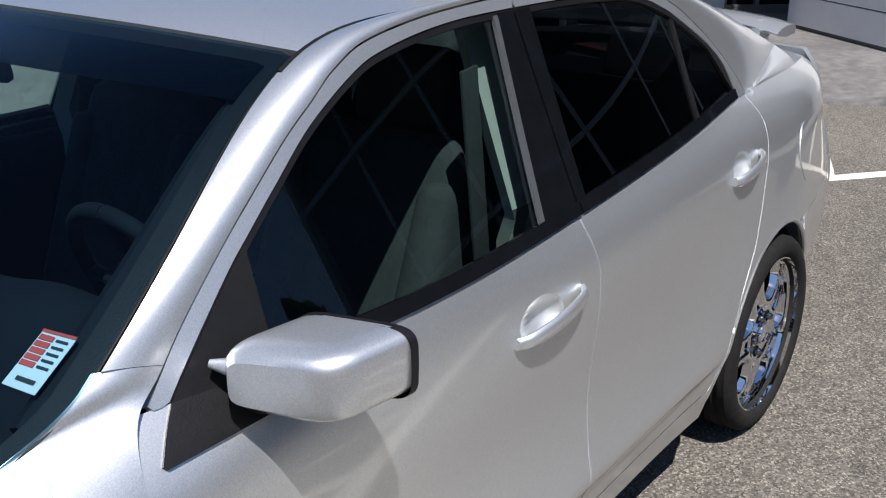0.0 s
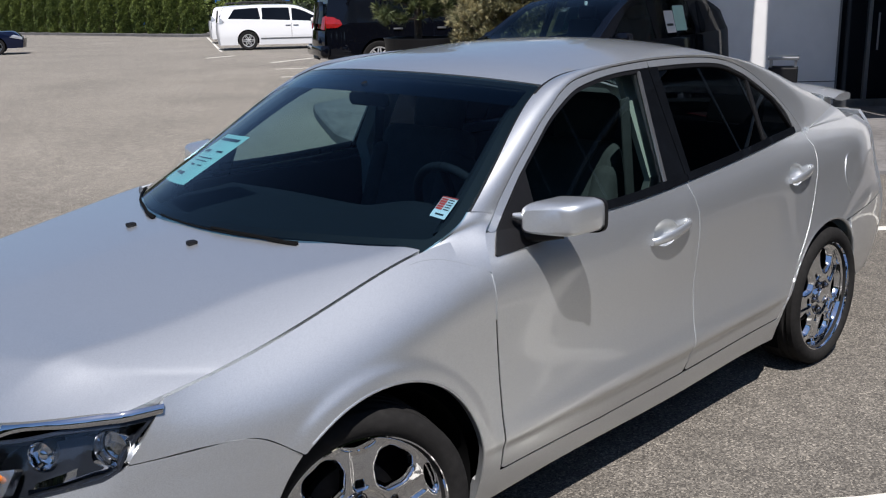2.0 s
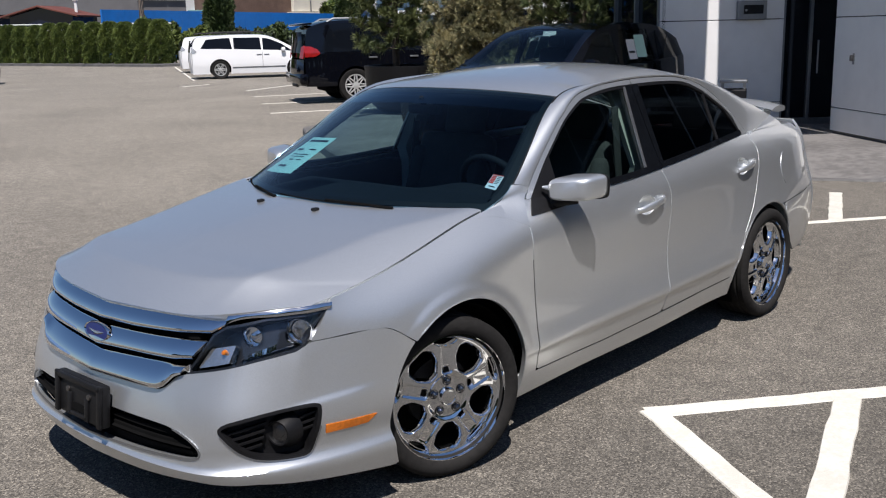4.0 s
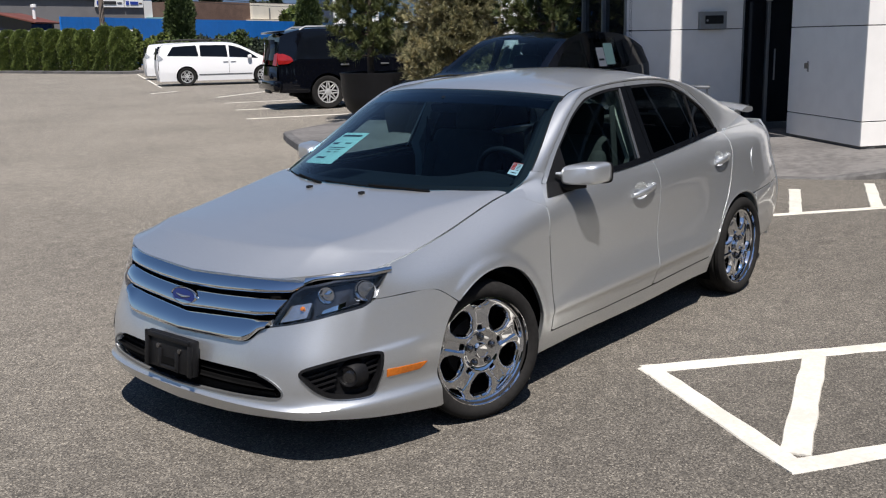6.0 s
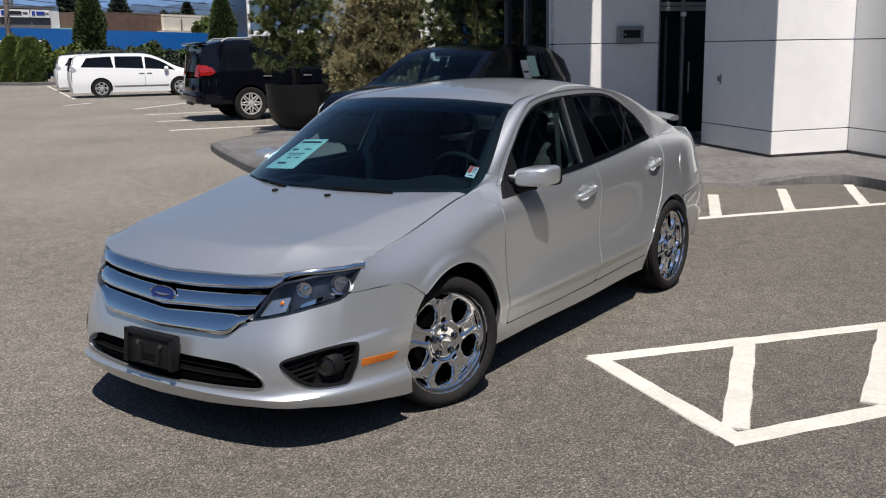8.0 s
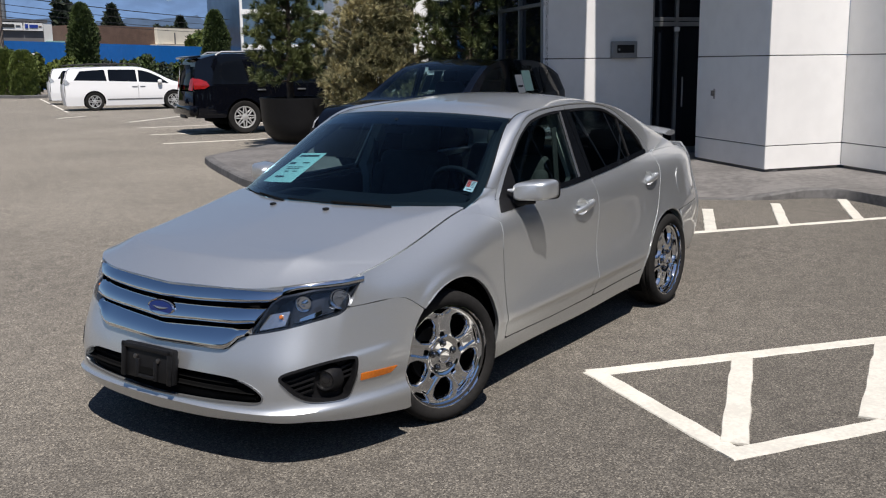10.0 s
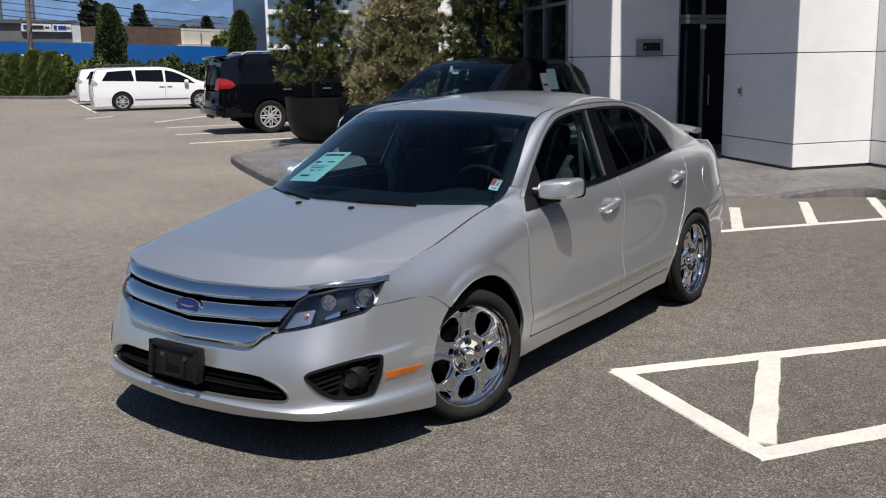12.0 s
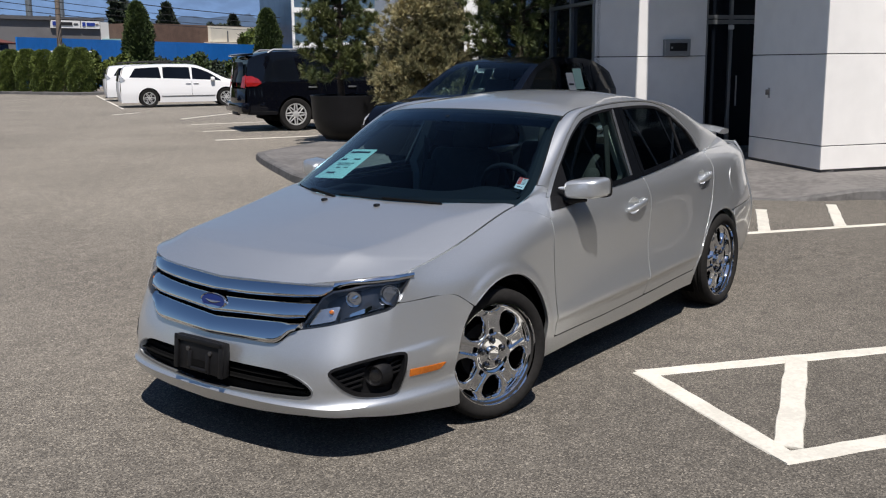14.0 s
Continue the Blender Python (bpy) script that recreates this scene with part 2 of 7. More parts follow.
def paint_material(name, colour, metal, rough, flake=0.0):
    """Car paint under clear lacquer, with metal flakes and a film of dust."""
    mat = material(name, colour, rough, metal, coat=1.0 if flake else 0.16, spec=0.5 if flake else 0.1)
    nt = mat.node_tree
    bs = nt.nodes["Principled BSDF"]
    tc = nt.nodes.new("ShaderNodeTexCoord")
    dust = nt.nodes.new("ShaderNodeTexNoise")
    dust.inputs["Scale"].default_value, dust.inputs["Detail"].default_value = 3.0, 8
    mr = nt.nodes.new("ShaderNodeMapRange")
    mr.inputs["From Min"].default_value, mr.inputs["From Max"].default_value = 0.35, 0.7
    mr.inputs["To Min"].default_value, mr.inputs["To Max"].default_value = 0.02, 0.09
    nt.links.new(tc.outputs["Object"], dust.inputs["Vector"])
    nt.links.new(dust.outputs["Fac"], mr.inputs["Value"])
    nt.links.new(mr.outputs[0], bs.inputs["Coat Roughness"])
    if flake:
        vor, ramp = nt.nodes.new("ShaderNodeTexVoronoi"), nt.nodes.new("ShaderNodeMapRange")
        vor.inputs["Scale"].default_value = 900
        ramp.inputs["To Min"].default_value, ramp.inputs["To Max"].default_value = 1 - flake, 1 + flake
        hsv = nt.nodes.new("ShaderNodeHueSaturation")
        hsv.inputs["Color"].default_value = (*colour, 1)
        sep = nt.nodes.new("ShaderNodeSeparateColor")
        nt.links.new(tc.outputs["Object"], vor.inputs["Vector"])
        nt.links.new(vor.outputs["Color"], sep.inputs[0])
        nt.links.new(sep.outputs[0], ramp.inputs["Value"])
        nt.links.new(ramp.outputs[0], hsv.inputs["Value"])
        nt.links.new(hsv.outputs[0], bs.inputs["Base Color"])
    return mat


def gloss_paint(name, colour):
    """Plain car paint under a clear lacquer with a little haze and dust in it."""
    mat = material(name, colour, 0.5, 0.0, coat=0.9, spec=0.0)
    nt = mat.node_tree
    tc, haze, mr = nt.nodes.new("ShaderNodeTexCoord"), nt.nodes.new("ShaderNodeTexNoise"), nt.nodes.new("ShaderNodeMapRange")
    haze.inputs["Scale"].default_value, haze.inputs["Detail"].default_value = 2.5, 8
    mr.inputs["From Min"].default_value, mr.inputs["From Max"].default_value = 0.35, 0.7
    mr.inputs["To Min"].default_value, mr.inputs["To Max"].default_value = 0.02, 0.07
    nt.links.new(tc.outputs["Object"], haze.inputs["Vector"])
    nt.links.new(haze.outputs["Fac"], mr.inputs["Value"])
    nt.links.new(mr.outputs[0], nt.nodes["Principled BSDF"].inputs["Coat Roughness"])
    return mat


def asphalt_material():
    mat = bpy.data.materials.new("asphalt")
    mat.use_nodes = True
    nt = mat.node_tree
    bs = nt.nodes["Principled BSDF"]
    bs.inputs["Roughness"].default_value = 0.85
    bs.inputs["Diffuse Roughness"].default_value = 1.0
    tc = nt.nodes.new("ShaderNodeTexCoord")
    stones = nt.nodes.new("ShaderNodeTexVoronoi")
    stones.inputs["Scale"].default_value = 150
    sep = nt.nodes.new("ShaderNodeSeparateColor")
    ramp = nt.nodes.new("ShaderNodeValToRGB")
    e = ramp.color_ramp.elements
    e[0].position, e[0].color = 0.0, (0.058, 0.052, 0.044, 1)
    e[1].position, e[1].color = 1.0, (0.37, 0.335, 0.275, 1)
    for pos, col in ((0.45, (0.127, 0.115, 0.096)), (0.8, (0.195, 0.177, 0.147)), (0.93, (0.26, 0.235, 0.195))):
        k = e.new(pos)
        k.color = (*col, 1)
    patchy, mid = nt.nodes.new("ShaderNodeTexNoise"), nt.nodes.new("ShaderNodeTexNoise")
    patchy.inputs["Scale"].default_value, patchy.inputs["Detail"].default_value = 0.35, 6
    mid.inputs["Scale"].default_value, mid.inputs["Detail"].default_value = 7.0, 6
    mul = nt.nodes.new("ShaderNodeHueSaturation")
    s1, mr = nt.nodes.new("ShaderNodeMath"), nt.nodes.new("ShaderNodeMapRange")
    s1.operation = "ADD"
    mr.inputs["From Min"].default_value, mr.inputs["From Max"].default_value = 0.7, 1.3
    mr.inputs["To Min"].default_value, mr.inputs["To Max"].default_value = 0.78, 1.22
    bump = nt.nodes.new("ShaderNodeBump")
    bump.inputs["Strength"].default_value, bump.inputs["Distance"].default_value = 0.5, 0.006
    for node in (stones, patchy, mid):
        nt.links.new(tc.outputs["Object"], node.inputs["Vector"])
    nt.links.new(stones.outputs["Color"], sep.inputs[0])
    nt.links.new(sep.outputs[0], ramp.inputs[0])
    nt.links.new(patchy.outputs["Fac"], s1.inputs[0])
    nt.links.new(mid.outputs["Fac"], s1.inputs[1])
    nt.links.new(s1.outputs[0], mr.inputs["Value"])
    # the asphalt lightens towards -y, from y = 2 to y = -7
    sxyz, along_y, scale_up = nt.nodes.new("ShaderNodeSeparateXYZ"), nt.nodes.new("ShaderNodeMapRange"), nt.nodes.new("ShaderNodeMath")
    along_y.inputs["From Min"].default_value, along_y.inputs["From Max"].default_value = 2.0, -7.0
    along_y.inputs["To Min"].default_value, along_y.inputs["To Max"].default_value = 0.76, 1.34
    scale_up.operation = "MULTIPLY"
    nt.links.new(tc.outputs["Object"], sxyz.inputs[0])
    nt.links.new(sxyz.outputs["Y"], along_y.inputs["Value"])
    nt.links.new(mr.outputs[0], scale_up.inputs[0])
    nt.links.new(along_y.outputs[0], scale_up.inputs[1])
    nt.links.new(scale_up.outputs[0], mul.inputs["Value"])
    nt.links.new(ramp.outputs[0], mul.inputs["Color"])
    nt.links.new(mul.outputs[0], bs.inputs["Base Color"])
    nt.links.new(stones.outputs["Distance"], bump.inputs["Height"])
    nt.links.new(bump.outputs["Normal"], bs.inputs["Normal"])
    return mat


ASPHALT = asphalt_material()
LINE = material("line_paint", (0.74, 0.71, 0.62), 0.7, vary=0.16, scale=45, bump=0.25, bump_scale=90)
CONCRETE = material("stamped_concrete", (0.20, 0.19, 0.18), 0.8, vary=0.35, scale=9, bump=0.3, bump_scale=25)
KERB = material("kerb_concrete", (0.16, 0.155, 0.15), 0.85, vary=0.35, scale=14, bump=0.3)
PANEL = material("white_wall_panel", (0.87, 0.865, 0.845), 0.45, vary=0.05, scale=4, bump=0.02, bump_scale=2)
PLINTH = material("grey_plinth", (0.12, 0.12, 0.125), 0.6, vary=0.2, scale=20)
DARKGLASS = material("dark_glazing", (0.006, 0.008, 0.012), 0.04, vary=0.2, scale=1.5, spec=0.18)
ALLOY = material("alloy_paint", (0.62, 0.62, 0.61), 0.3, 0.35, vary=0.1, scale=60)
LAMPSILVER = material("lamp_silver", (0.80, 0.81, 0.82), 0.18, 0.9, vary=0.2, scale=60)
ALU = material("grey_aluminium", (0.32, 0.33, 0.34), 0.35, 0.8, vary=0.1, scale=30)
SILVER = paint_material("silver_paint", (0.708, 0.730, 0.738), 0.84, 0.42, flake=0.12)
BLACKPAINT = gloss_paint("black_paint", (0.003, 0.0035, 0.006))
WHITEPAINT = gloss_paint("white_paint", (0.87, 0.87, 0.86))
CHROME = material("chrome", (0.90, 0.91, 0.92), 0.035, 1.0, vary=0.03, scale=3)
DARKCHROME = material("dark_chrome", (0.30, 0.30, 0.31), 0.08, 1.0, vary=0.1, scale=40)
LAMPHOUSE = material("lamp_housing", (0.045, 0.052, 0.066), 0.28, 0.6, vary=0.25, scale=25)
RUBBER = material("tyre_rubber", (0.022, 0.021, 0.020), 0.85, spec=0.2, vary=0.3, scale=40, bump=0.1, bump_scale=60)
TRIMBLACK = material("black_plastic", (0.009, 0.009, 0.010), 0.5, spec=0.3, vary=0.25, scale=50, bump=0.08, bump_scale=300)
MATTBLACK = material("underbody_black", (0.006, 0.006, 0.006), 0.95, vary=0.3, scale=12, spec=0.1)
INTERIOR = material("dark_interior_trim", (0.0055, 0.0075, 0.011), 0.8, vary=0.2, scale=60, bump=0.05, bump_scale=400, spec=0.25)
CLOTH = material("grey_seat_cloth", (0.038, 0.042, 0.046), 0.9, vary=0.25, scale=120, bump=0.1, bump_scale=500)
LIGHTTRIM = material("pale_pillar_trim", (0.42, 0.43, 0.40), 0.75, vary=0.08, scale=40)
WINDSCREEN = pane_material("windscreen_glass", (0.50, 0.68, 0.76), 1.27)
TINT = pane_material("tinted_glass", (0.60, 0.72, 0.69), 1.40)
PRIVACY = pane_material("dark_tinted_glass", (0.035, 0.038, 0.045), 1.42)
LENS = pane_material("clear_lens", (0.93, 0.94, 0.95), 1.45)
AMBER = material("amber_plastic", (0.75, 0.20, 0.015), 0.25, vary=0.25, scale=90, coat=0.6)
RED = material("red_plastic", (0.34, 0.012, 0.010), 0.2, vary=0.45, scale=14, coat=0.8)
MINT = material("mint_paper", (0.50, 0.78, 0.66), 0.6, vary=0.05, scale=30)
PAPER = material("white_paper", (0.80, 0.80, 0.77), 0.6, vary=0.05, scale=30)
REDPAPER = material("red_print", (0.72, 0.07, 0.05), 0.6, vary=0.1, scale=30)
INK = material("black_print", (0.02, 0.02, 0.02), 0.6, vary=0.1, scale=30)
BLUEBADGE = material("blue_enamel", (0.006, 0.020, 0.14), 0.3, vary=0.1, scale=30, coat=0.15)
DARKSTEEL = material("dark_brake_steel", (0.035, 0.033, 0.032), 0.6, 0.5, vary=0.3, scale=40)
STEEL = material("brake_steel", (0.18, 0.17, 0.165), 0.4, 0.9, vary=0.3, scale=40)

# ---- ground, markings, apron, building ----
def ground():
    bm = bmesh.new()
    bmesh.ops.create_grid(bm, x_segments=8, y_segments=8, size=2500)
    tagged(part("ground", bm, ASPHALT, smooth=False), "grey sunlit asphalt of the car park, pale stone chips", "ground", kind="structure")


def stripe(a, b, width, seed=0, name="painted_line", group="hatch lines", label="worn white painted line on the asphalt"):
    """A painted band with a slightly ragged edge, 3 mm thick."""
    rnd = random.Random(seed)
    a, b = Vector((*a, 0)), Vector((*b, 0))
    d = (b - a).normalized()
    side = Vector((-d.y, d.x, 0))
    n = max(4, int((b - a).length / 0.12))
    bm = bmesh.new()
    rows = []
    for k in range(n + 1):
        p = a.lerp(b, k / n)
        w0, w1 = (width / 2 + rnd.uniform(-0.005, 0.005) for _ in range(2))
        rows.append([bm.verts.new(p + side * s + Vector((0, 0, z))) for s, z in ((-w0, 0.0005), (-w0 + 0.004, 0.004 + 0.0012 * (seed % 7)), (w1 - 0.004, 0.004 + 0.0012 * (seed % 7)), (w1, 0.0005))])
    for r, q in zip(rows, rows[1:]):
        for i in range(3):
            bm.faces.new((r[i], q[i], q[i + 1], r[i + 1]))
    for e, flip in ((rows[0], 1), (rows[-1], 0)):
        bm.faces.new(e[::-1] if flip else e)
    for f in bm.faces:
        f.normal_update()
        if f.normal.z < -0.01:
            f.normal_flip()
    tagged(part(name, bm, LINE, smooth=False), label, "road marking", group, "structure")


ground()
# hatched box beside the car
TIP, LOW = (-0.99, 1.13), (-0.31, 2.17)
DA = (-0.79, 0.616)
stripe(TIP, (TIP[0] + 6 * DA[0], TIP[1] + 6 * DA[1]), 0.115, 1)
stripe((TIP[0] - 0.04, TIP[1] + 0.004), LOW, 0.115, 2)
stripe((LOW[0] + 0.045, LOW[1] - 0.03), (LOW[0] - 4.6, LOW[1] + 2.95), 0.115, 3)
stripe((-1.71, 1.745), (-0.42, 2.125), 0.125, 4)
stripe((-2.53, 2.36), (-1.07, 2.57), 0.125, 5)
stripe((-3.40, 3.03), (-1.90, 3.16), 0.125, 6)
# comb of lines at the kerb
stripe((-3.9, -1.26), (-12.2, 4.9), 0.10, 7, group="kerb lines")
for k, (p, q) in enumerate((((-5.75, 0.12), (-7.16, -0.42)), ((-6.47, 0.64), (-7.97, 0.11)), ((-7.22, 1.20), (-8.70, 0.69)), ((-7.95, 1.74), (-9.3, 1.27)))):
    stripe(p, q, 0.12, 10 + k, group="kerb lines")
# bay lines further off
for k, (p, q) in enumerate((((-15.9, -21.9), (-19.6, -23.4)), ((-14.2, -19.3), (-18.2, -17.5)), ((-12.5, -16.7), (-16.6, -14.3)), ((-10.75, -14.1), (-14.8, -12.0)), ((-29.0, -46.3), (-19.4, -30.0)), ((-16.4, -26.25), (-17.8, -26.7)))):
    stripe(p, q, 0.10, 20 + k, group="bay lines")

# raised paved apron along the building
EDGE = smooth_outline([(-10.6, -10.75), (-8.5, -10.05), (-7.93, -9.6), (-6.62, -7.65), (-5.9, -6.4), (-5.75, -5.2), (-6.4, -3.2), (-7.6, -1.3), (-8.15, -0.2), (-8.75, 0.55), (-8.3, 1.3), (-7.3, 2.7), (-5.6, 5.5)], 5, closed=False)
BACK = [(-9.0, 9.0), (-16.0, 6.0), (-22.0, -4.0), (-22.0, -14.5), (-16.5, -13.6), (-13.0, -12.2)]


def apron():
    """The kerb is a real step of 12 cm, sunk to the asphalt at the drive-over."""
    def lower(x, y):
        d = math.hypot(x + 7.5, y + 1.6)
        return 0.014 if d < 1.3 else min(0.12, 0.014 + (d - 1.3) * 0.12)
    bm = bmesh.new()
    n = len(EDGE)
    cx = Vector((-12.5, -3.5, 0))
    foot, lip, inner, far = [], [], [], []
    for x, y in EDGE:
        d = (cx - Vector((x, y, 0))).normalized()
        h = lower(x, y)
        p = Vector((x, y, 0))
        foot.append(bm.verts.new(p + Vector((0, 0, -0.05))))
        lip.append((bm.verts.new(p + d * 0.012 + Vector((0, 0, h - 0.02))), bm.verts.new(p + d * 0.035 + Vector((0, 0, h)))))
        inner.append(bm.verts.new(p + d * 0.15 + Vector((0, 0, h + 0.001))))
    for i in range(n - 1):
        bm.faces.new((foot[i], foot[i + 1], lip[i + 1][0], lip[i][0]))
        bm.faces.new((lip[i][0], lip[i + 1][0], lip[i + 1][1], lip[i][1]))
        bm.faces.new((lip[i][1], lip[i + 1][1], inner[i + 1], inner[i]))
    bmesh.ops.recalc_face_normals(bm, faces=bm.faces[:])
    tagged(part("kerb", bm, KERB), "weathered concrete kerb edging the paved apron", "kerb", kind="structure")
    bm = bmesh.new()
    a, b = [], []
    for x, y in EDGE:
        d = (cx - Vector((x, y, 0))).normalized()
        p, h = Vector((x, y, 0)), lower(x, y)
        a.append(bm.verts.new(p + d * 0.15 + Vector((0, 0, h + 0.001))))
        b.append(bm.verts.new(p + d * 1.3 + Vector((0, 0, max(h, 0.11)))))
    for i in range(n - 1):
        bm.faces.new((a[i], a[i + 1], b[i + 1], b[i]))
    bm.faces.new([bm.verts.new((x, y, 0.11)) for x, y in BACK] + b[::1])
    bmesh.ops.recalc_face_normals(bm, faces=bm.faces[:])
    for f in bm.faces:
        if f.normal.z < 0:
            f.normal_flip()
    ob = tagged(part("pavement", bm, CONCRETE, smooth=False), "dark grey stamped concrete apron before the showroom", "pavement", kind="structure")
    return ob


apron()

# building: local axes p along the long front, q into it
O2 = Vector((-10.17, -0.69, 0))
AX_P, AX_Q = Vector((0.6606, 0.7507, 0)), Vector((-0.7507, 0.6606, 0))
BUILD = Matrix.Translation(O2) @ Matrix(((AX_P.x, AX_Q.x, 0, 0), (AX_P.y, AX_Q.y, 0, 0), (0, 0, 1, 0), (0, 0, 0, 1)))
TOP = 5.6
JOINTS = (0.10, 0.49, 1.735, 2.98, 4.22, TOP)


def clad(name, p0, q0, p1, q1, label, depth=0.2, plinth=True, joints=JOINTS):
    """A wall run faced with white panels, open joints between them, on a grey plinth. Outside lies to the right of p0 -> p1."""
    run = Vector((p1 - p0, q1 - q0, 0))
    length = run.length
    ang = math.atan2(run.y, run.x)
    m = BUILD @ Matrix.Translation((p0, q0, 0)) @ Matrix.Rotation(ang, 4, "Z")
    wall = tagged(part(name, box(length - 0.07, depth, TOP - 0.1, m @ Matrix.Translation((length / 2, depth / 2 + 0.03, (TOP + 0.1) / 2))), PLINTH, smooth=False), label, "wall", kind="structure")
    n = max(1, round(length / 3.2))
    for k in range(n):
        for z0, z1 in zip(joints, joints[1:]):
            low = 0.06 if z0 == joints[0] and plinth else 0.0
            w = length / n - (0.012 if n > 1 else 0)
            h = z1 - z0 - 0.014 - low
            part("panel", box(w, 0.03, h, m @ Matrix.Translation(((k + 0.5) * length / n, 0.015, (z0 + low + z1 - 0.014) / 2)), 0.003, seg=1), PANEL, wall, smooth=False)
    return wall


clad("wall_pier_front", -2.01, 0.0, 0.0, 0.0, "white panelled pier of the showroom, its front in shade")
clad("wall_pier_side", 0.0, 0.0, -0.17, 1.34, "white panelled pier of the showroom, sunlit side", depth=0.16)
clad("wall_front", -0.17, 1.34, 1.2, 1.34, "long white panelled showroom wall")
clad("wall_pier_return", -2.01, 0.95, -2.01, 0.0, "white panelled inner side of the pier", depth=0.16)
clad("wall_recess_side", -3.2, 0.95, -2.01, 0.95, "white panelled side of the entrance recess")
clad("wall_recess", -3.2, -2.14, -3.2, -0.21, "white panelled wall beside the entrance, in shade")
clad("wall_end", 9.0, 1.34, 9.0, 12.0, "white panelled end wall of the showroom")
BZ = lambda p, q, z: BUILD @ Matrix.Translation((p, q, z))


def building_bits():
    # roof deck and the unseen slabs over the entrance, with a tapering slot between
    bm = prism([(-9, -2.1), (-3.25, -2.1), (-3.25, 1.0), (-2.0, 1.0), (-2.0, 0.05), (-0.05, 0.05), (-0.2, 1.4), (9, 1.4), (9, 12), (-9, 12)], TOP, TOP + 0.3)
    bmesh.ops.transform(bm, matrix=BUILD, verts=bm.verts[:])
    tagged(part("roof", bm, PANEL, smooth=False), "flat white roof of the showroom", "roof", kind="structure")
    # slabs added to shade the recess wall; the slot casts its sunlit strip
    for out in ([(-3.2, -3.6), (1.2, -3.6), (1.2, -1.46), (-3.2, -1.35)], [(-3.2, -1.28), (1.2, -1.19), (1.2, -0.05), (-3.2, -0.05)]):
        bm = prism(out, TOP + 0.002, TOP + 0.25)
        bmesh.ops.transform(bm, matrix=BUILD, verts=bm.verts[:])
        tagged(part("canopy", bm, PANEL, smooth=False), "unseen white canopy slab added to shade the entrance wall", "canopy", kind="structure")
    # entrance: frame, transom, door leaf, sidelight
    door = tagged(part("door_1", box(0.05, 1.1, 5.4, BZ(-3.33, 0.37, 2.8)), DARKGLASS, smooth=False), "dark glazed showroom entrance, closed", "door", kind="structure")
    for q, w in ((-0.19, 0.07), (0.26, 0.055), (0.93, 0.05)):
        part("door_frame", box(0.09, w, 5.4, BZ(-3.29, q, 2.8), 0.006), ALU, door, "grey aluminium frame", smooth=False)
    for z, h in ((2.36, 0.06), (2.28, 0.07), (0.16, 0.12)):
        part("transom", box(0.085, 1.1, h, BZ(-3.288, 0.37, z), 0.006), ALU, door, "grey aluminium rail", smooth=False)
    part("door_leaf", box(0.03, 0.52, 2.0, BZ(-3.27, 0.56, 1.22), 0.004), DARKGLASS, door, "dark glass door leaf", smooth=False)
    part("handle", tube([BZ(-3.2, 0.36, 0.9).translation, BZ(-3.2, 0.36, 1.4).translation], 0.014), ALU, door, "straight pull handle")
    part("closer", box(0.05, 0.09, 0.07, BZ(-3.22, 0.24, 2.19), 0.006), PAPER, door, "small white closer box", smooth=False)
    # key drop box on the shaded wall
    drop = thing("key_drop_box", "grey metal key drop box on the white wall", "drop box", at=BZ(-3.2, -0.745, 1.865))
    part("body", box(0.10, 0.44, 0.27, Matrix.Translation((0.05, 0, 0)), 0.008), ALU, drop, smooth=False)
    part("flap", box(0.02, 0.30, 0.13, Matrix.Translation((0.106, 0.01, 0.01)), 0.006), TRIMBLACK, drop, "dark flap", smooth=False)
    part("lock", lathe([(0.018, 0), (0.018, 0.02), (0.0, 0.022)], 14, m=Matrix.Translation((0.10, -0.11, 0.0)) @ Matrix.Rotation(math.pi / 2, 4, "Y")), ALU, drop)
    # small fitting on the pier
    knob = thing("wall_fitting", "small steel fitting on the white pier", "wall fitting", at=BZ(-1.46, 0.0, 1.17))
    part("plate", box(0.045, 0.012, 0.15, Matrix.Translation((0, -0.006, 0)), 0.004), ALU, knob, smooth=False)
    part("lever", box(0.03, 0.05, 0.08, Matrix.Translation((0, -0.035, 0.01)), 0.008), STEEL, knob, "dark lever")
    # glazed showroom front further along
    glazing = tagged(part("window_1", box(5.9, 0.05, 5.4, BZ(-6.15, -2.08, 2.8)), DARKGLASS, smooth=False), "tall dark showroom glazing with slim mullions", "window", kind="structure")
    for k in range(6):
        part("mullion", box(0.06, 0.12, 5.4, BZ(-3.24 - 1.16 * k, -2.11, 2.8), 0.006), ALU, glazing, smooth=False)
    for z in (0.3, 1.2, 2.6, 4.0, 5.3):
        part("rail", box(5.9, 0.11, 0.06, BZ(-6.15, -2.11, z), 0.006), ALU, glazing, smooth=False)

    glazing = tagged(part("window_2", box(7.8, 0.05, 5.4, BZ(5.1, 1.42, 2.8)), DARKGLASS, smooth=False), "tall dark showroom glazing facing the lot", "window", kind="structure")
    for k in range(7):
        part("mullion", box(0.06, 0.12, 5.4, BZ(1.3 + 1.27 * k, 1.39, 2.8), 0.006), ALU, glazing, smooth=False)
    for z in (0.3, 1.2, 2.6, 4.0, 5.3):
        part("rail", box(7.8, 0.11, 0.06, BZ(5.1, 1.39, z), 0.006), ALU, glazing, smooth=False)


building_bits()

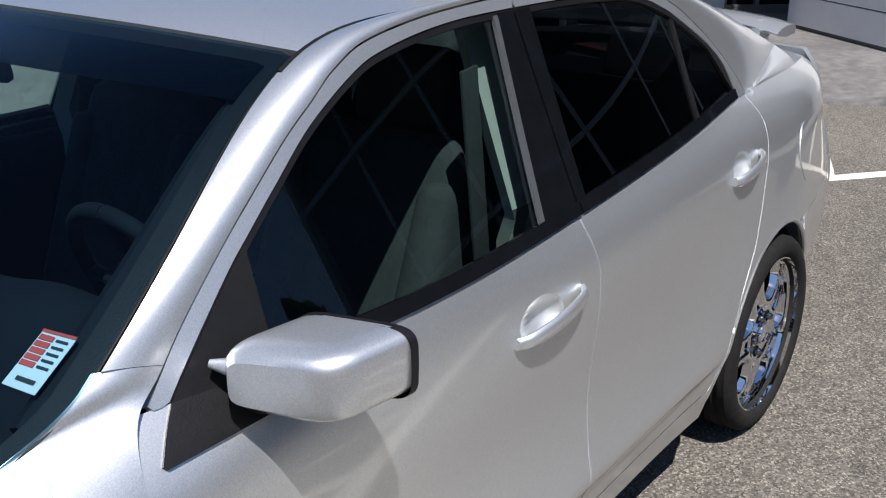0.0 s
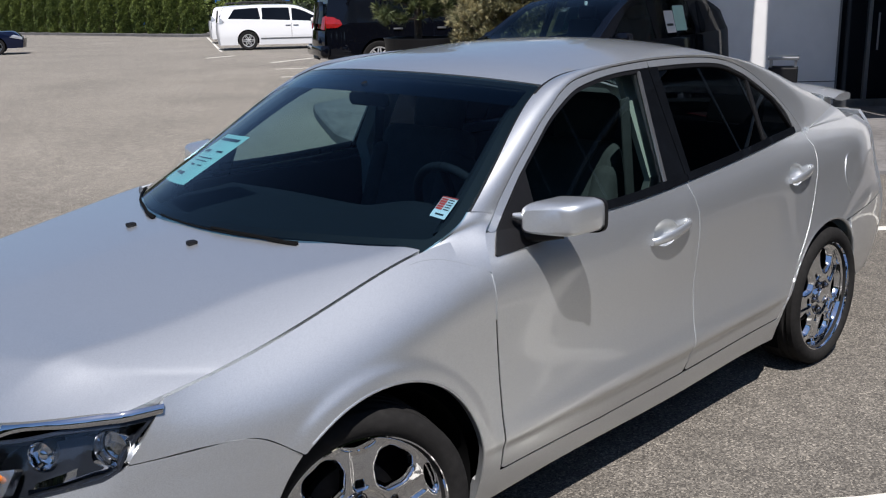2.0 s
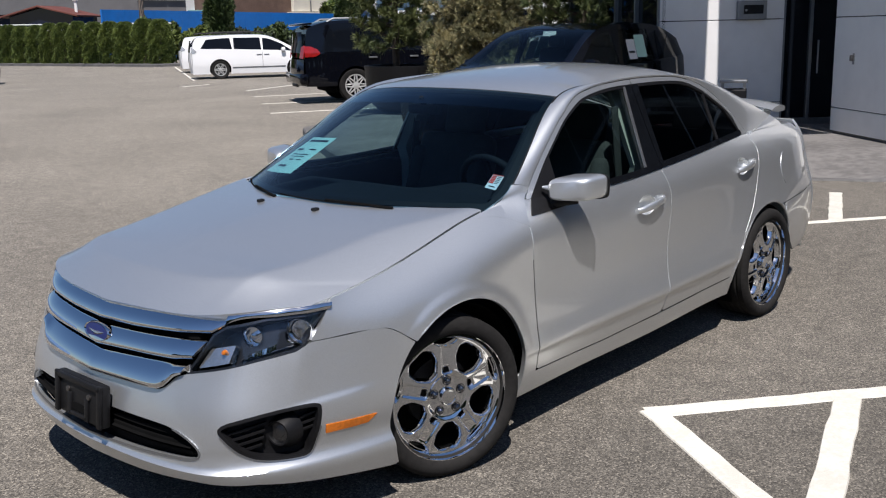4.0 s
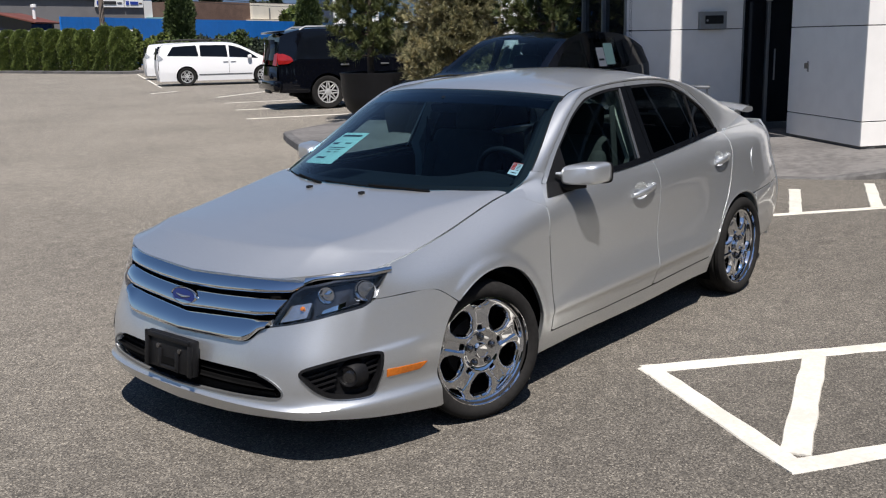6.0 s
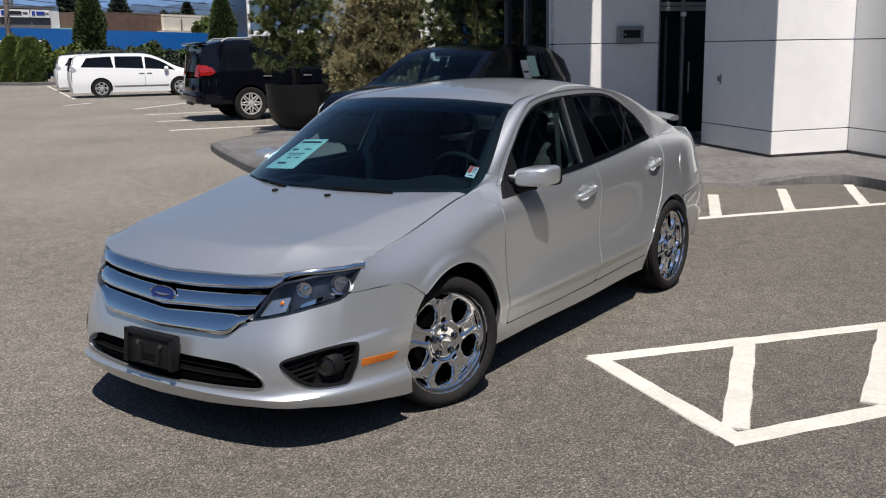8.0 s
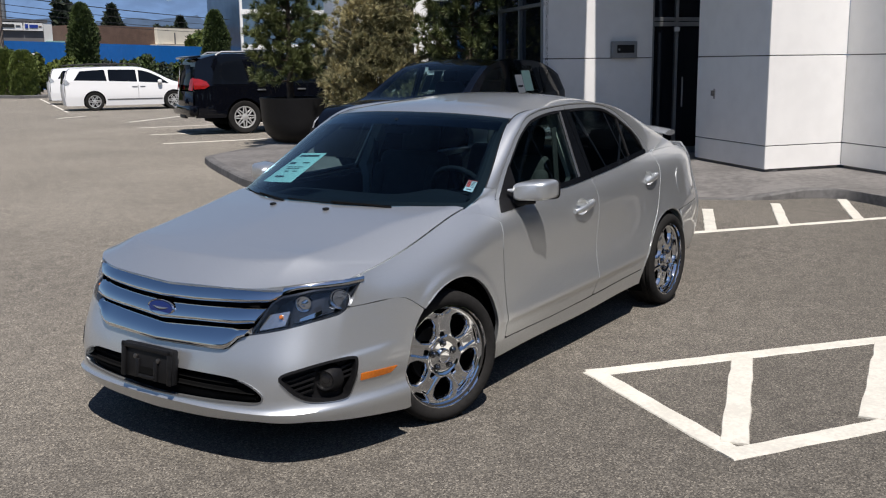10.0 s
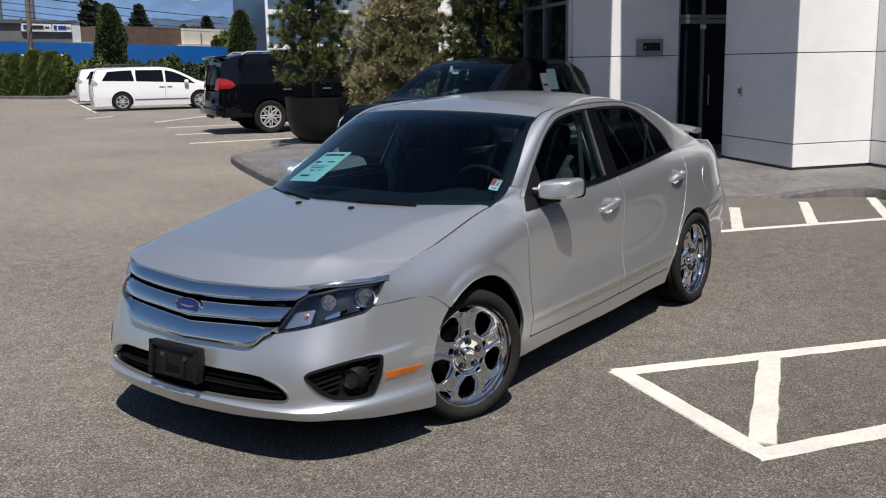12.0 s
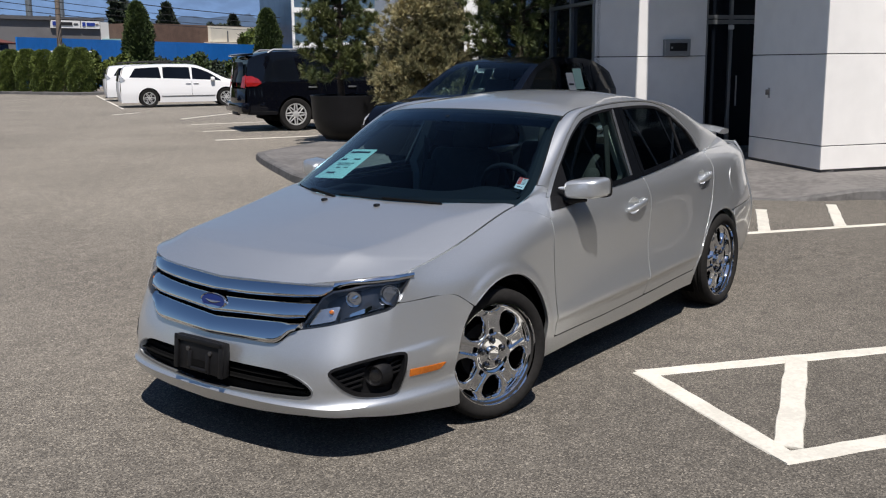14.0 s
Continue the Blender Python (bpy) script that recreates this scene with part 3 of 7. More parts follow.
# ---- the silver saloon: x forward from the front axle, y to its left ----
ARCH_F, ARCH_R, AXLE = (-0.030, 0.318), (-2.728, 0.322), -2.728
XS = (0.62, 0.30, 0.0, -0.35, -0.8, -1.5, -2.2, -2.75, -3.2, -3.6, -3.86)
SIDE_Y = [
    spline(XS, (0.782, 0.800, 0.79, 0.785, 0.842, 0.85, 0.800, 0.715, 0.665, 0.585, 0.50)),
    spline(XS, (0.790, 0.842, 0.855, 0.860, 0.872, 0.878, 0.845, 0.785, 0.735, 0.645, 0.555)),
    spline(XS, (0.802, 0.882, 0.908, 0.897, 0.893, 0.897, 0.875, 0.840, 0.790, 0.695, 0.60)),
    spline(XS, (0.814, 0.895, 0.916, 0.901, 0.889, 0.893, 0.892, 0.889, 0.825, 0.74, 0.66)),
    spline(XS, (0.810, 0.893, 0.915, 0.905, 0.906, 0.911, 0.908, 0.902, 0.825, 0.74, 0.66)),
    spline(XS, (0.850, 0.888, 0.898, 0.892, 0.882, 0.887, 0.889, 0.885, 0.80, 0.72, 0.64)),
    spline(XS, (0.840, 0.870, 0.875, 0.868, 0.856, 0.862, 0.865, 0.860, 0.77, 0.69, 0.61)),
]
SIDE_Z = [
    spline(XS, (0.783, 0.840, 0.910, 0.984, 0.985, 1.003, 1.047, 1.062, 1.056, 1.042, 1.015)),
    spline(XS, (0.735, 0.775, 0.835, 0.900, 0.925, 0.945, 0.985, 1.000, 1.000, 0.990, 0.97)),
    spline(XS, (0.640, 0.670, 0.710, 0.760, 0.780, 0.795, 0.820, 0.835, 0.840, 0.830, 0.81)),
    spline(XS, (0.500, 0.530, 0.560, 0.570, 0.570, 0.585, 0.600, 0.610, 0.610, 0.610, 0.60)),
    spline(XS, (0.365, 0.380, 0.395, 0.385, 0.390, 0.408, 0.425, 0.430, 0.425, 0.420, 0.42)),
    spline(XS, (0.270, 0.275, 0.280, 0.278, 0.280, 0.297, 0.322, 0.315, 0.305, 0.300, 0.30)),
    spline(XS, (0.170, 0.175, 0.185, 0.188, 0.195, 0.208, 0.232, 0.225, 0.220, 0.220, 0.22)),
]
VK = np.array([0.0, 0.09, 0.28, 0.53, 0.74, 0.88, 1.0])
# weights of each control row along the section, by a cubic through its knots
WK = [spline(VK, np.eye(7)[k]) for k in range(7)]


def side(x, v):
    w = [k(v) for k in WK]
    ridge = 0.013 * np.exp(-(np.maximum(v - 0.735, 0) / 0.025) ** 2 - (np.minimum(v - 0.735, 0) / 0.06) ** 2) * (1 / (1 + np.exp(np.clip((x + 0.46) / 0.05, -50, 50)))) * (1 / (1 + np.exp(np.clip((-2.25 - x) / 0.05, -50, 50))))
    z = sum(a * f(x) for a, f in zip(w, SIDE_Z))
    return np.stack([x + 0 * v, sum(a * f(x) for a, f in zip(w, SIDE_Y)) + ridge + flare(x, z), z], -1)


def flare(x, z):
    """The rolled-out band round the front wheel opening."""
    r = np.hypot(x - ARCH_F[0], z - ARCH_F[1]) - 0.378
    return 0.010 / (1 + np.exp(np.clip((r - 0.046) / 0.006, -40, 40))) * np.clip(1 - 0.25 * r / 0.046, 0.5, 1) * np.clip((z - 0.30) / 0.15, 0, 1) * np.clip((0.30 - x) / 0.12, 0, 1)


belt_y, belt_z = SIDE_Y[0], SIDE_Z[0]
# hood: centre line, outline, and the plateau whose edges show as creases
HOOD_C = spline((1.0, 0.92, 0.80, 0.66, 0.45, 0.25, 0.0, -0.25, -0.5), (0.795, 0.816, 0.846, 0.876, 0.919, 0.953, 0.988, 1.013, 1.03))
HOOD_FRONT = spline((0.0, 0.15, 0.30, 0.42, 0.50, 0.57, 0.64, 0.70, 0.75, 0.80, 0.90), (0.906, 0.898, 0.882, 0.862, 0.842, 0.816, 0.774, 0.712, 0.640, 0.568, 0.45))
HOOD_REAR = spline((0.0, 0.2, 0.35, 0.48, 0.60, 0.70, 0.80), (-0.050, -0.066, -0.100, -0.150, -0.198, -0.250, -0.32))
# plan of the crease that rings the flat top of the bonnet
CREASE_Y = spline((-0.35, -0.23, -0.10, 0.08, 0.34, 0.54, 0.64, 0.72, 0.80), (0.755, 0.728, 0.692, 0.636, 0.603, 0.568, 0.540, 0.515, 0.50))
CREASE_BACK = spline((0.0, 0.2, 0.32, 0.44, 0.53, 0.60, 0.80), (0.134, 0.134, 0.136, 0.150, 0.172, 0.185, 0.19))


def soft_min(a, b, r):
    return 0.5 * (a + b - np.sqrt((a - b) ** 2 + r * r))


def hood_base(x, y):
    a = np.abs(y)
    yb, zb, zc = belt_y(x), belt_z(x), HOOD_C(x)
    half = np.minimum(CREASE_Y(np.clip(x, -0.35, 0.8)), yb - 0.03)
    zp = np.minimum(zb + 0.39 * (yb - half), zc - 0.010)
    flat = zc - (zc - zp) * (a / half) ** 1.4
    q = (a - half) / (yb - half)
    slope = zp + (zb - zp) * (0.80 * q + 0.20 * q * np.abs(q))
    return soft_min(flat, slope, 0.0016)


HOOD_LIP = spline((0.0, 0.25, 0.49, 0.57, 0.64, 0.715, 0.78), (0.750, 0.757, 0.765, 0.774, 0.783, 0.791, 0.795))


def hood_z(x, y):
    """The bonnet: a flat top inside the crease; before it the nose bends down to the grille and the lamps."""
    a = np.abs(y)
    xf, back = HOOD_FRONT(a), CREASE_BACK(np.minimum(a, 0.8))
    rise = hood_base(xf - back, a) - HOOD_LIP(a)
    q = (xf - x) / back
    face = HOOD_LIP(a) + np.where(q < 1, rise * (1.12 * q - 0.12 * q * np.abs(q)), rise + np.maximum(0.88 * rise / back, 0.45) * back * (q - 1))
    return np.where(q > 3, hood_base(x, a), soft_min(hood_base(x, a), face, 0.003))


def hood(u, v):
    y = v * 0.80
    x = HOOD_REAR(np.abs(y)) + u * (HOOD_FRONT(np.abs(y)) - HOOD_REAR(np.abs(y)))
    return np.stack([x, y, hood_z(x, y)], -1)


# front end: outline in plan at each height
NOSE_S = (0.0, 0.25, 0.50, 0.66, 0.80, 0.93, 1.06, 1.20, 1.40)
NOSE_X = spline(NOSE_S, (1.000, 0.988, 0.948, 0.885, 0.782, 0.660, 0.505, 0.350, 0.152))
NOSE_Y = spline(NOSE_S, (0.0, 0.25, 0.505, 0.658, 0.750, 0.810, 0.858, 0.888, 0.912))
NOSE_DX_HIGH = spline((0.34, 0.42, 0.50, 0.58, 0.64, 0.72, 0.80, 0.86), (0.025, 0.010, -0.015, -0.045, -0.065, -0.095, -0.140, -0.18))
NOSE_DX = lambda z: np.where(z < 0.34, np.interp(z, (0.10, 0.165, 0.185, 0.262, 0.272, 0.34), (-0.06, 0.000, 0.012, 0.043, 0.031, 0.025)), NOSE_DX_HIGH(np.maximum(z, 0.34)))
NOSE_DY = spline((0.10, 0.17, 0.215, 0.262, 0.288, 0.36, 0.50, 0.64, 0.72, 0.80), (-0.03, -0.006, 0.006, 0.008, -0.004, 0.0, 0.003, -0.003, -0.012, -0.024))


def nose(s, z):
    a = np.abs(s)
    front = 1 / (1 + np.exp((a - 1.0) / 0.10))
    blend = np.interp(a, (0.84, 0.88, 0.91, 0.95, 1.0, 1.05, 1.10, 1.15, 1.20, 1.25, 1.30), (0, 0.004, 0.001, -0.0042, -0.0083, -0.0099, -0.0093, -0.0072, -0.0044, -0.0019, 0)) * np.clip((z - 0.46) / 0.16, 0, 1)
    crease = 0.006 / (1 + np.exp(np.clip((z - 0.474 - 0.08 * (a - 0.93)) / 0.0035, -40, 40))) * np.exp(-((a - 1.0) / 0.13) ** 4) * np.clip((z - 0.30) / 0.10, 0, 1)
    return np.stack([NOSE_X(a) + NOSE_DX(z) * (0.25 + 0.75 * front), np.sign(s) * NOSE_Y(a) + np.sign(s) * (NOSE_DY(z) * np.clip(a / 0.7, 0, 1) + crease + blend), z + 0 * s], -1)


# roof and screens
UK = (0.0, 0.12, 0.25, 0.36, 0.50, 0.62, 0.72, 0.86, 1.0)
CX = spline(UK, (0.00, -0.43, -0.885, -1.25, -1.68, -2.06, -2.41, -2.90, -3.44))
CZ = spline(UK, (0.980, 1.205, 1.410, 1.468, 1.494, 1.483, 1.437, 1.292, 1.122))
EX = spline(UK, (-0.359, -0.664, -1.004, -1.30, -1.70, -2.08, -2.42, -2.87, -3.38))
EY = spline(UK, (0.820, 0.728, 0.626, 0.616, 0.615, 0.612, 0.608, 0.605, 0.555))
EZ = spline(UK, (0.969, 1.172, 1.376, 1.415, 1.424, 1.408, 1.370, 1.248, 1.108))


def crown(u, t):
    a = np.abs(t)
    return np.stack([CX(u) + (EX(u) - CX(u)) * a**2.1, EY(u) * t, CZ(u) + (EZ(u) - CZ(u)) * a**2.4], -1)


def screen_side(u):
    """Half width of the windscreen, rounded off at its lower corners."""
    return 0.992 - 0.055 * (np.clip(0.045 - u, 0, 1) / 0.045) ** 1.5


# upper side: glass plane leaning in from the belt
def upper(x, z):
    h = z - belt_z(x)
    return np.stack([x + 0 * z, belt_y(x) - 0.46 * h - 0.10 * h * (h - 0.38) * -1.0 * 0.3, z + 0 * x], -1)


DOOR_TOP = smooth_outline([(-0.498, 0.964), (-0.54, 1.001), (-0.615, 1.073), (-0.712, 1.152), (-0.783, 1.205), (-0.881, 1.274), (-0.955, 1.318), (-1.026, 1.359), (-1.128, 1.394), (-1.35, 1.420), (-1.70, 1.430), (-2.05, 1.412), (-2.30, 1.355), (-2.50, 1.255), (-2.64, 1.150), (-2.715, 1.06)], 5, closed=False)
GLASS_TOP = smooth_outline([(-0.519, 0.930), (-0.557, 0.975), (-0.624, 1.038), (-0.715, 1.117), (-0.762, 1.153), (-0.834, 1.206), (-0.937, 1.277), (-1.06, 1.338), (-1.147, 1.364), (-1.30, 1.386), (-1.48, 1.395), (-1.83, 1.396), (-2.08, 1.380), (-2.25, 1.334), (-2.33, 1.301), (-2.496, 1.222), (-2.59, 1.150), (-2.622, 1.072)], 5, closed=False)
DOOR_TOP_Z = spline([p[0] for p in DOOR_TOP][::-1], [p[1] for p in DOOR_TOP][::-1])
GLASS_TOP_Z = spline([p[0] for p in GLASS_TOP][::-1], [p[1] for p in GLASS_TOP][::-1])


def rail(u, w):
    """From the edge of the roof skin (w = 0) out and down to the door's upper edge (w = 1)."""
    xd = spline((0.0, 0.12, 0.25, 0.36, 0.50, 0.62, 0.72, 0.86, 1.0), (-0.492, -0.70, -1.02, -1.32, -1.70, -2.07, -2.35, -2.58, -2.722))(u)
    d = upper(xd, DOOR_TOP_Z(xd))
    d[..., 1] += 0.004
    e = np.stack([EX(u), EY(u), EZ(u)], -1)
    push = np.stack([0 * u, 0.055 + 0 * u, 0.045 + 0 * u], -1) * ((0.05 + 0.95 * np.clip(u / 0.34, 0, 1)) * (1 - np.clip((u - 0.78) / 0.22, 0, 1) ** 2))[..., None]
    mid = (e + d) / 2 + push * 0.55
    w = np.asarray(w)[..., None]
    return e * (1 - w) ** 2 + 2 * w * (1 - w) * mid + d * w * w


def arch(x, z, centre, r):
    return np.hypot(x - centre[0], z - centre[1]) - r


GAP = 0.0034
FDOOR = [(-0.492, 1.2), (-0.492, 0.99), (-0.482, 0.93), (-0.478, 0.80), (-0.488, 0.65), (-0.494, 0.49), (-0.498, 0.285), (-1.0, 0.285), (-1.505, 0.305), (-1.525, 0.35), (-1.545, 0.50), (-1.572, 0.79), (-1.575, 0.90), (-1.55, 0.99), (-1.55, 1.2)]
RDOOR = [(-1.55, 1.2), (-1.55, 0.99), (-1.575, 0.90), (-1.572, 0.79), (-1.545, 0.50), (-1.525, 0.35), (-1.515, 0.305), (-2.235, 0.335), (-2.30, 0.45), (-2.39, 0.57), (-2.50, 0.68), (-2.575, 0.775), (-2.645, 0.89), (-2.69, 1.0), (-2.715, 1.2)]
RARCH = smooth_outline([(-2.25, 0.10), (-2.265, 0.34), (-2.32, 0.45), (-2.41, 0.555), (-2.54, 0.64), (-2.72, 0.675), (-2.89, 0.65), (-3.01, 0.565), (-3.07, 0.44), (-3.09, 0.25), (-3.09, 0.10)], 5, closed=False)
SILL_TOP = spline((0.6, -0.5, -1.5, -2.2, -3.8), (0.280, 0.285, 0.303, 0.333, 0.36))

car = thing("saloon_car", "silver four-door saloon with chrome wheels, parked on the asphalt", "car")
fine = 0.016


def span(a, b, step=fine):
    return max(4, int(abs(b - a) / step))


def saloon_body():
    # wings (front fenders): from the headlamp to the door, over the wheel arch
    SEAM = smooth_outline([(0.66, 0.676), (0.56, 0.675), (0.44, 0.677), (0.33, 0.666), (0.25, 0.615)], 5, closed=False)
    seam_z = spline([p[0] for p in SEAM][::-1], [p[1] for p in SEAM][::-1])

    def wing(x, v, p):
        z = p[..., 2]
        k = np.minimum(arch(x, z, ARCH_F, 0.378), np.minimum(x + 0.490 + 0.01 * np.sin(z * 5) - GAP, 9))
        k = np.minimum(k, -inside(FDOOR, x, z) - GAP)
        front = np.where(x > 0.1, z - seam_z(x) - 0.0012, 1)
        k = np.minimum(k, front)
        k = np.minimum(k, 0.628 - 0.86 * (z - 0.668) - x)
        return np.minimum(k, v + 0.001)
    for m, s in ((False, "left"), (True, "right")):
        part("wing", patch(side, wing, (-0.52, 0.68), (0, 1), 90, 70, 0.02, m), SILVER, car, "silver front wing")
    # doors: lower skin
    for name, outline, x0, x1 in (("front_door", FDOOR, -1.6, -0.45), ("rear_door", RDOOR, -2.75, -1.5)):
        def skin(x, v, p, outline=outline):
            k = inside(outline, x, p[..., 2]) - GAP
            if outline is RDOOR:
                k = np.minimum(k, -inside(RARCH + [(-3.09, 0.0), (-2.25, 0.0)], x, p[..., 2]) - 0.010)
            hx, hz = SCOOP[outline is RDOOR]
            k = np.minimum(k, (np.hypot((x - hx) / 0.075, (p[..., 2] - hz) / 0.046) - 1) * 0.05)
            return np.minimum(k, v + 0.001)
        for m in (False, True):
            d = part(name, patch(side, skin, (x0, x1), (0, 1), span(x0, x1), 70, 0.02, m), SILVER, car, "silver door")
            DOORS.setdefault(name, []).append(d)
    # rear quarters
    def quarter(x, v, p):
        k = np.minimum(-inside(RDOOR, x, p[..., 2]) - GAP, -inside(RARCH + [(-3.09, 0.0), (-2.25, 0.0)], x, p[..., 2]))
        k = np.minimum(k, -2.2 - x)
        k = np.minimum(k, v + 0.001)
        lower = np.where(x < -2.9, p[..., 2] - 0.64, 1)
        return np.minimum(k, lower)
    both("rear_quarter", car, SILVER, side, quarter, (-3.80, -2.2), (0, 1), 100, 70, 0.02, label="silver rear quarter panel")
    # rear bumper sides
    def rbump(x, v, p):
        return np.minimum(np.minimum(-inside(RARCH + [(-3.09, 0.0), (-2.25, 0.0)], x, p[..., 2]), 0.634 - p[..., 2]), np.minimum(-3.0 - x, p[..., 2] - 0.27 - 0.13 * np.clip((x + 3.35) / 0.25, 0, 1)))
    both("bumper_end", car, SILVER, side, rbump, (-3.80, -3.0), (0, 1), 50, 70, 0.02, label="silver rear bumper corner")
    # strips behind the panel gaps: sunlit edges painted in silver, dark stretches in black
    for m in (False, True):
        part("gap_strip", patch(side, lambda x, v, p: np.minimum(0.014 - np.minimum(np.abs(inside(FDOOR, x, p[..., 2])), np.abs(inside(RDOOR, x, p[..., 2]))), np.minimum(arch(x, p[..., 2], ARCH_F, 0.41), -inside(RARCH + [(-3.09, 0.0), (-2.25, 0.0)], x, p[..., 2]) - 0.02)), (-2.75, -0.45), (0, 1), 330, 110, 0.004, m, lift=-0.0035), SILVER, car, "silver strip painted for the sunlit look of the door gap")
        part("gap_strip", patch(side, lambda x, v, p: np.minimum(np.maximum(0.345 + 0.03 * (-x - 0.5) / 2 - p[..., 2], np.minimum(x + 0.53, 0.76 - p[..., 2])), np.minimum(0.014 - np.minimum(np.abs(inside(FDOOR, x, p[..., 2])), np.abs(inside(RDOOR, x, p[..., 2]))), np.minimum(arch(x, p[..., 2], ARCH_F, 0.41), -inside(RARCH + [(-3.09, 0.0), (-2.25, 0.0)], x, p[..., 2]) - 0.02))), (-2.75, -0.45), (0, 1), 330, 110, 0.004, m, lift=-0.0028), MATTBLACK, car, "black strip painted for the dark look of the door gap")
        sg = -1 if m else 1
        # dark seal along the bonnet gap
        part("bonnet_seal", tube([(x, sg * (float(belt_y(x)) - 0.004), float(belt_z(x)) - 0.010) for x in np.linspace(0.42, -0.34, 40)], 0.006, 6), MATTBLACK, car, "black bonnet seal")
    # rolled lip round the rear arch
    for sg in (1, -1):
        lip = []
        for x, z in RARCH[4:-8]:
            q = side(np.full(300, x), np.linspace(0, 1, 300))
            lip.append((x, sg * (float(np.interp(-z, -q[:, 2], q[:, 1])) - 0.007), z))
        part("arch_lip", tube(lip, 0.0085, 8), SILVER, car, "silver rolled arch lip")
        lip = []
        for q in np.radians(np.arange(52, 186, 4)):
            x, z = ARCH_F[0] + 0.380 * math.cos(q), ARCH_F[1] + 0.380 * math.sin(q)
            c = side(np.full(300, x), np.linspace(0, 1, 300))
            lip.append((x, sg * (float(np.interp(-z, -c[:, 2], c[:, 1])) - 0.003), z))
        # front arch
        part("arch_lip", tube(lip, 0.0045, 8), SILVER, car, "silver rolled arch lip")
    # sills
    def sill(x, v, p):
        z = p[..., 2]
        k = np.minimum(SILL_TOP(x) - 0.004 - z, v * 0 + 1)
        k = np.minimum(k, arch(x, z, ARCH_F, 0.378))
        k = np.minimum(k, -inside(RARCH + [(-3.09, 0.0), (-2.25, 0.0)], x, z))
        k = np.minimum(k, np.minimum(-0.30 - x, x + 2.25))
        return np.minimum(k, -inside(FDOOR, x, z) - GAP)
    both("sill", car, SILVER, side, sill, (-2.3, -0.3), (0.7, 1), 125, 26, 0.03, label="silver sill below the doors")
    # bonnet
    h = part("bonnet", patch(hood, lambda u, v, p: np.minimum(np.minimum(u, 1 - u), belt_y(p[..., 0]) - 0.0085 - np.abs(p[..., 1])) + 1e-4, (0, 1), (-1, 1), 70, 100, 0.025), SILVER, car, "silver bonnet with creased edges")
    # roof skin
    part("roof", patch(crown, lambda u, t, p: np.minimum(np.minimum(u - 0.252, 0.716 - u) * 3.5, 1 - np.abs(t)) + 1e-5, (0.73, 0.24), (-1, 1), 80, 70, 0.02), SILVER, car, "silver roof")
    both("roof_rail", car, SILVER, rail, lambda u, w, p: np.minimum(w, 1 - w) + 1e-4, (1.0, 0.055), (0, 1), 130, 14, 0.02, label="silver roof rail and pillars")
    # shoulder between the rear pillar and the quarter panel
    def shoulder(w, s):
        top = rail(1 + 0 * w, w)
        low = side(top[..., 0], 0 * w + 0.001)
        s = np.asarray(s)[..., None]
        return top * (1 - s) + low * s + np.array((0, 0.004, 0.004)) * s * (1 - s) * 4
    both("shoulder", car, SILVER, shoulder, lambda w, s, p: 0.955 - w, (0, 1), (0, 1), 60, 6, 0.01, label="silver shoulder below the rear pillar")
    # foot of the windscreen pillar, sweeping into the wing
    def foot(s, w):
        s, w = np.asarray(s, float), np.asarray(w, float)
        top = rail(0 * w + 0.055, w)
        t0 = (rail(0 * w + 0.050, w) - rail(0 * w + 0.060, w)) / 0.010 * 0.085
        q = np.clip(w, 0, 1)
        x, v = -0.235 - 0.252 * q**0.8, 0.012 + 0.10 * q**1.5
        low = side(x, v) + np.array((0, 0.0005, 0.0003))
        down = (side(x, v + 0.02) - side(x, v)) / 0.02
        k, s = q[..., None], s[..., None]
        t1 = np.array((0.22, 0.0, -0.045)) * (1 - k) + down * 0.5 * k + np.array((0.04, 0.0, 0.0)) * k
        def sweep(s, top, t0, low, t1):
            return (2 * s**3 - 3 * s**2 + 1) * top + (s**3 - 2 * s**2 + s) * t0 + (3 * s**2 - 2 * s**3) * low + (s**3 - s**2) * t1
        # the inner edge keeps to the rim of the glass
        u = 0.055 - 0.078 * s[..., 0] ** 0.8
        rim = crown(u, screen_side(u) - 0.004) + np.array((0, 0, -0.001))
        z = np.zeros(np.shape(q))
        inner = sweep(s, rail(z + 0.055, z), (rail(z + 0.050, z) - rail(z + 0.060, z)) / 0.010 * 0.085, side(z - 0.235, z + 0.012) + np.array((0, 0.0005, 0.0003)), np.array((0.22, 0.0, -0.045)) + 0 * top)
        return sweep(s, top, t0, low, t1) + (rim - inner) * (1 - k) ** 3 * (1 - s**5)
    both("pillar_foot", car, SILVER, foot, lambda s, w, p: np.minimum(w - 0.002, 0.998 - w), (0.004, 1.0), (0, 1), 40, 24, 0.0008, label="silver sweep of the wing below the pillar")
    part("drip_moulding", tube([crown(np.array(u), np.array(1.0)) + np.array((0, 0.003, -0.001)) for u in np.linspace(0.23, 0.72, 40)], 0.005, 6), TRIMBLACK, car, "black roof moulding")
    part("drip_moulding", tube([(crown(np.array(u), np.array(1.0)) + np.array((0, 0.003, -0.003))) * (1, -1, 1) for u in np.linspace(0.23, 0.72, 40)], 0.005, 6), TRIMBLACK, car, "black roof moulding")
    # boot lid and tail
    def deck(u, t):
        x = -3.36 - u * 0.43
        return np.stack([x, belt_y(x) * t, belt_z(x) + (0.056 - 0.012 * u) * (1 - np.abs(t) ** 2.5) - 0.05 * np.maximum(u - 0.8, 0) ** 2 / 0.04], -1)
    part("boot_lid", patch(deck, lambda u, t, p: 1 + 0 * u, (1, 0), (-1, 1), 30, 50, 0.02), SILVER, car, "silver boot lid")
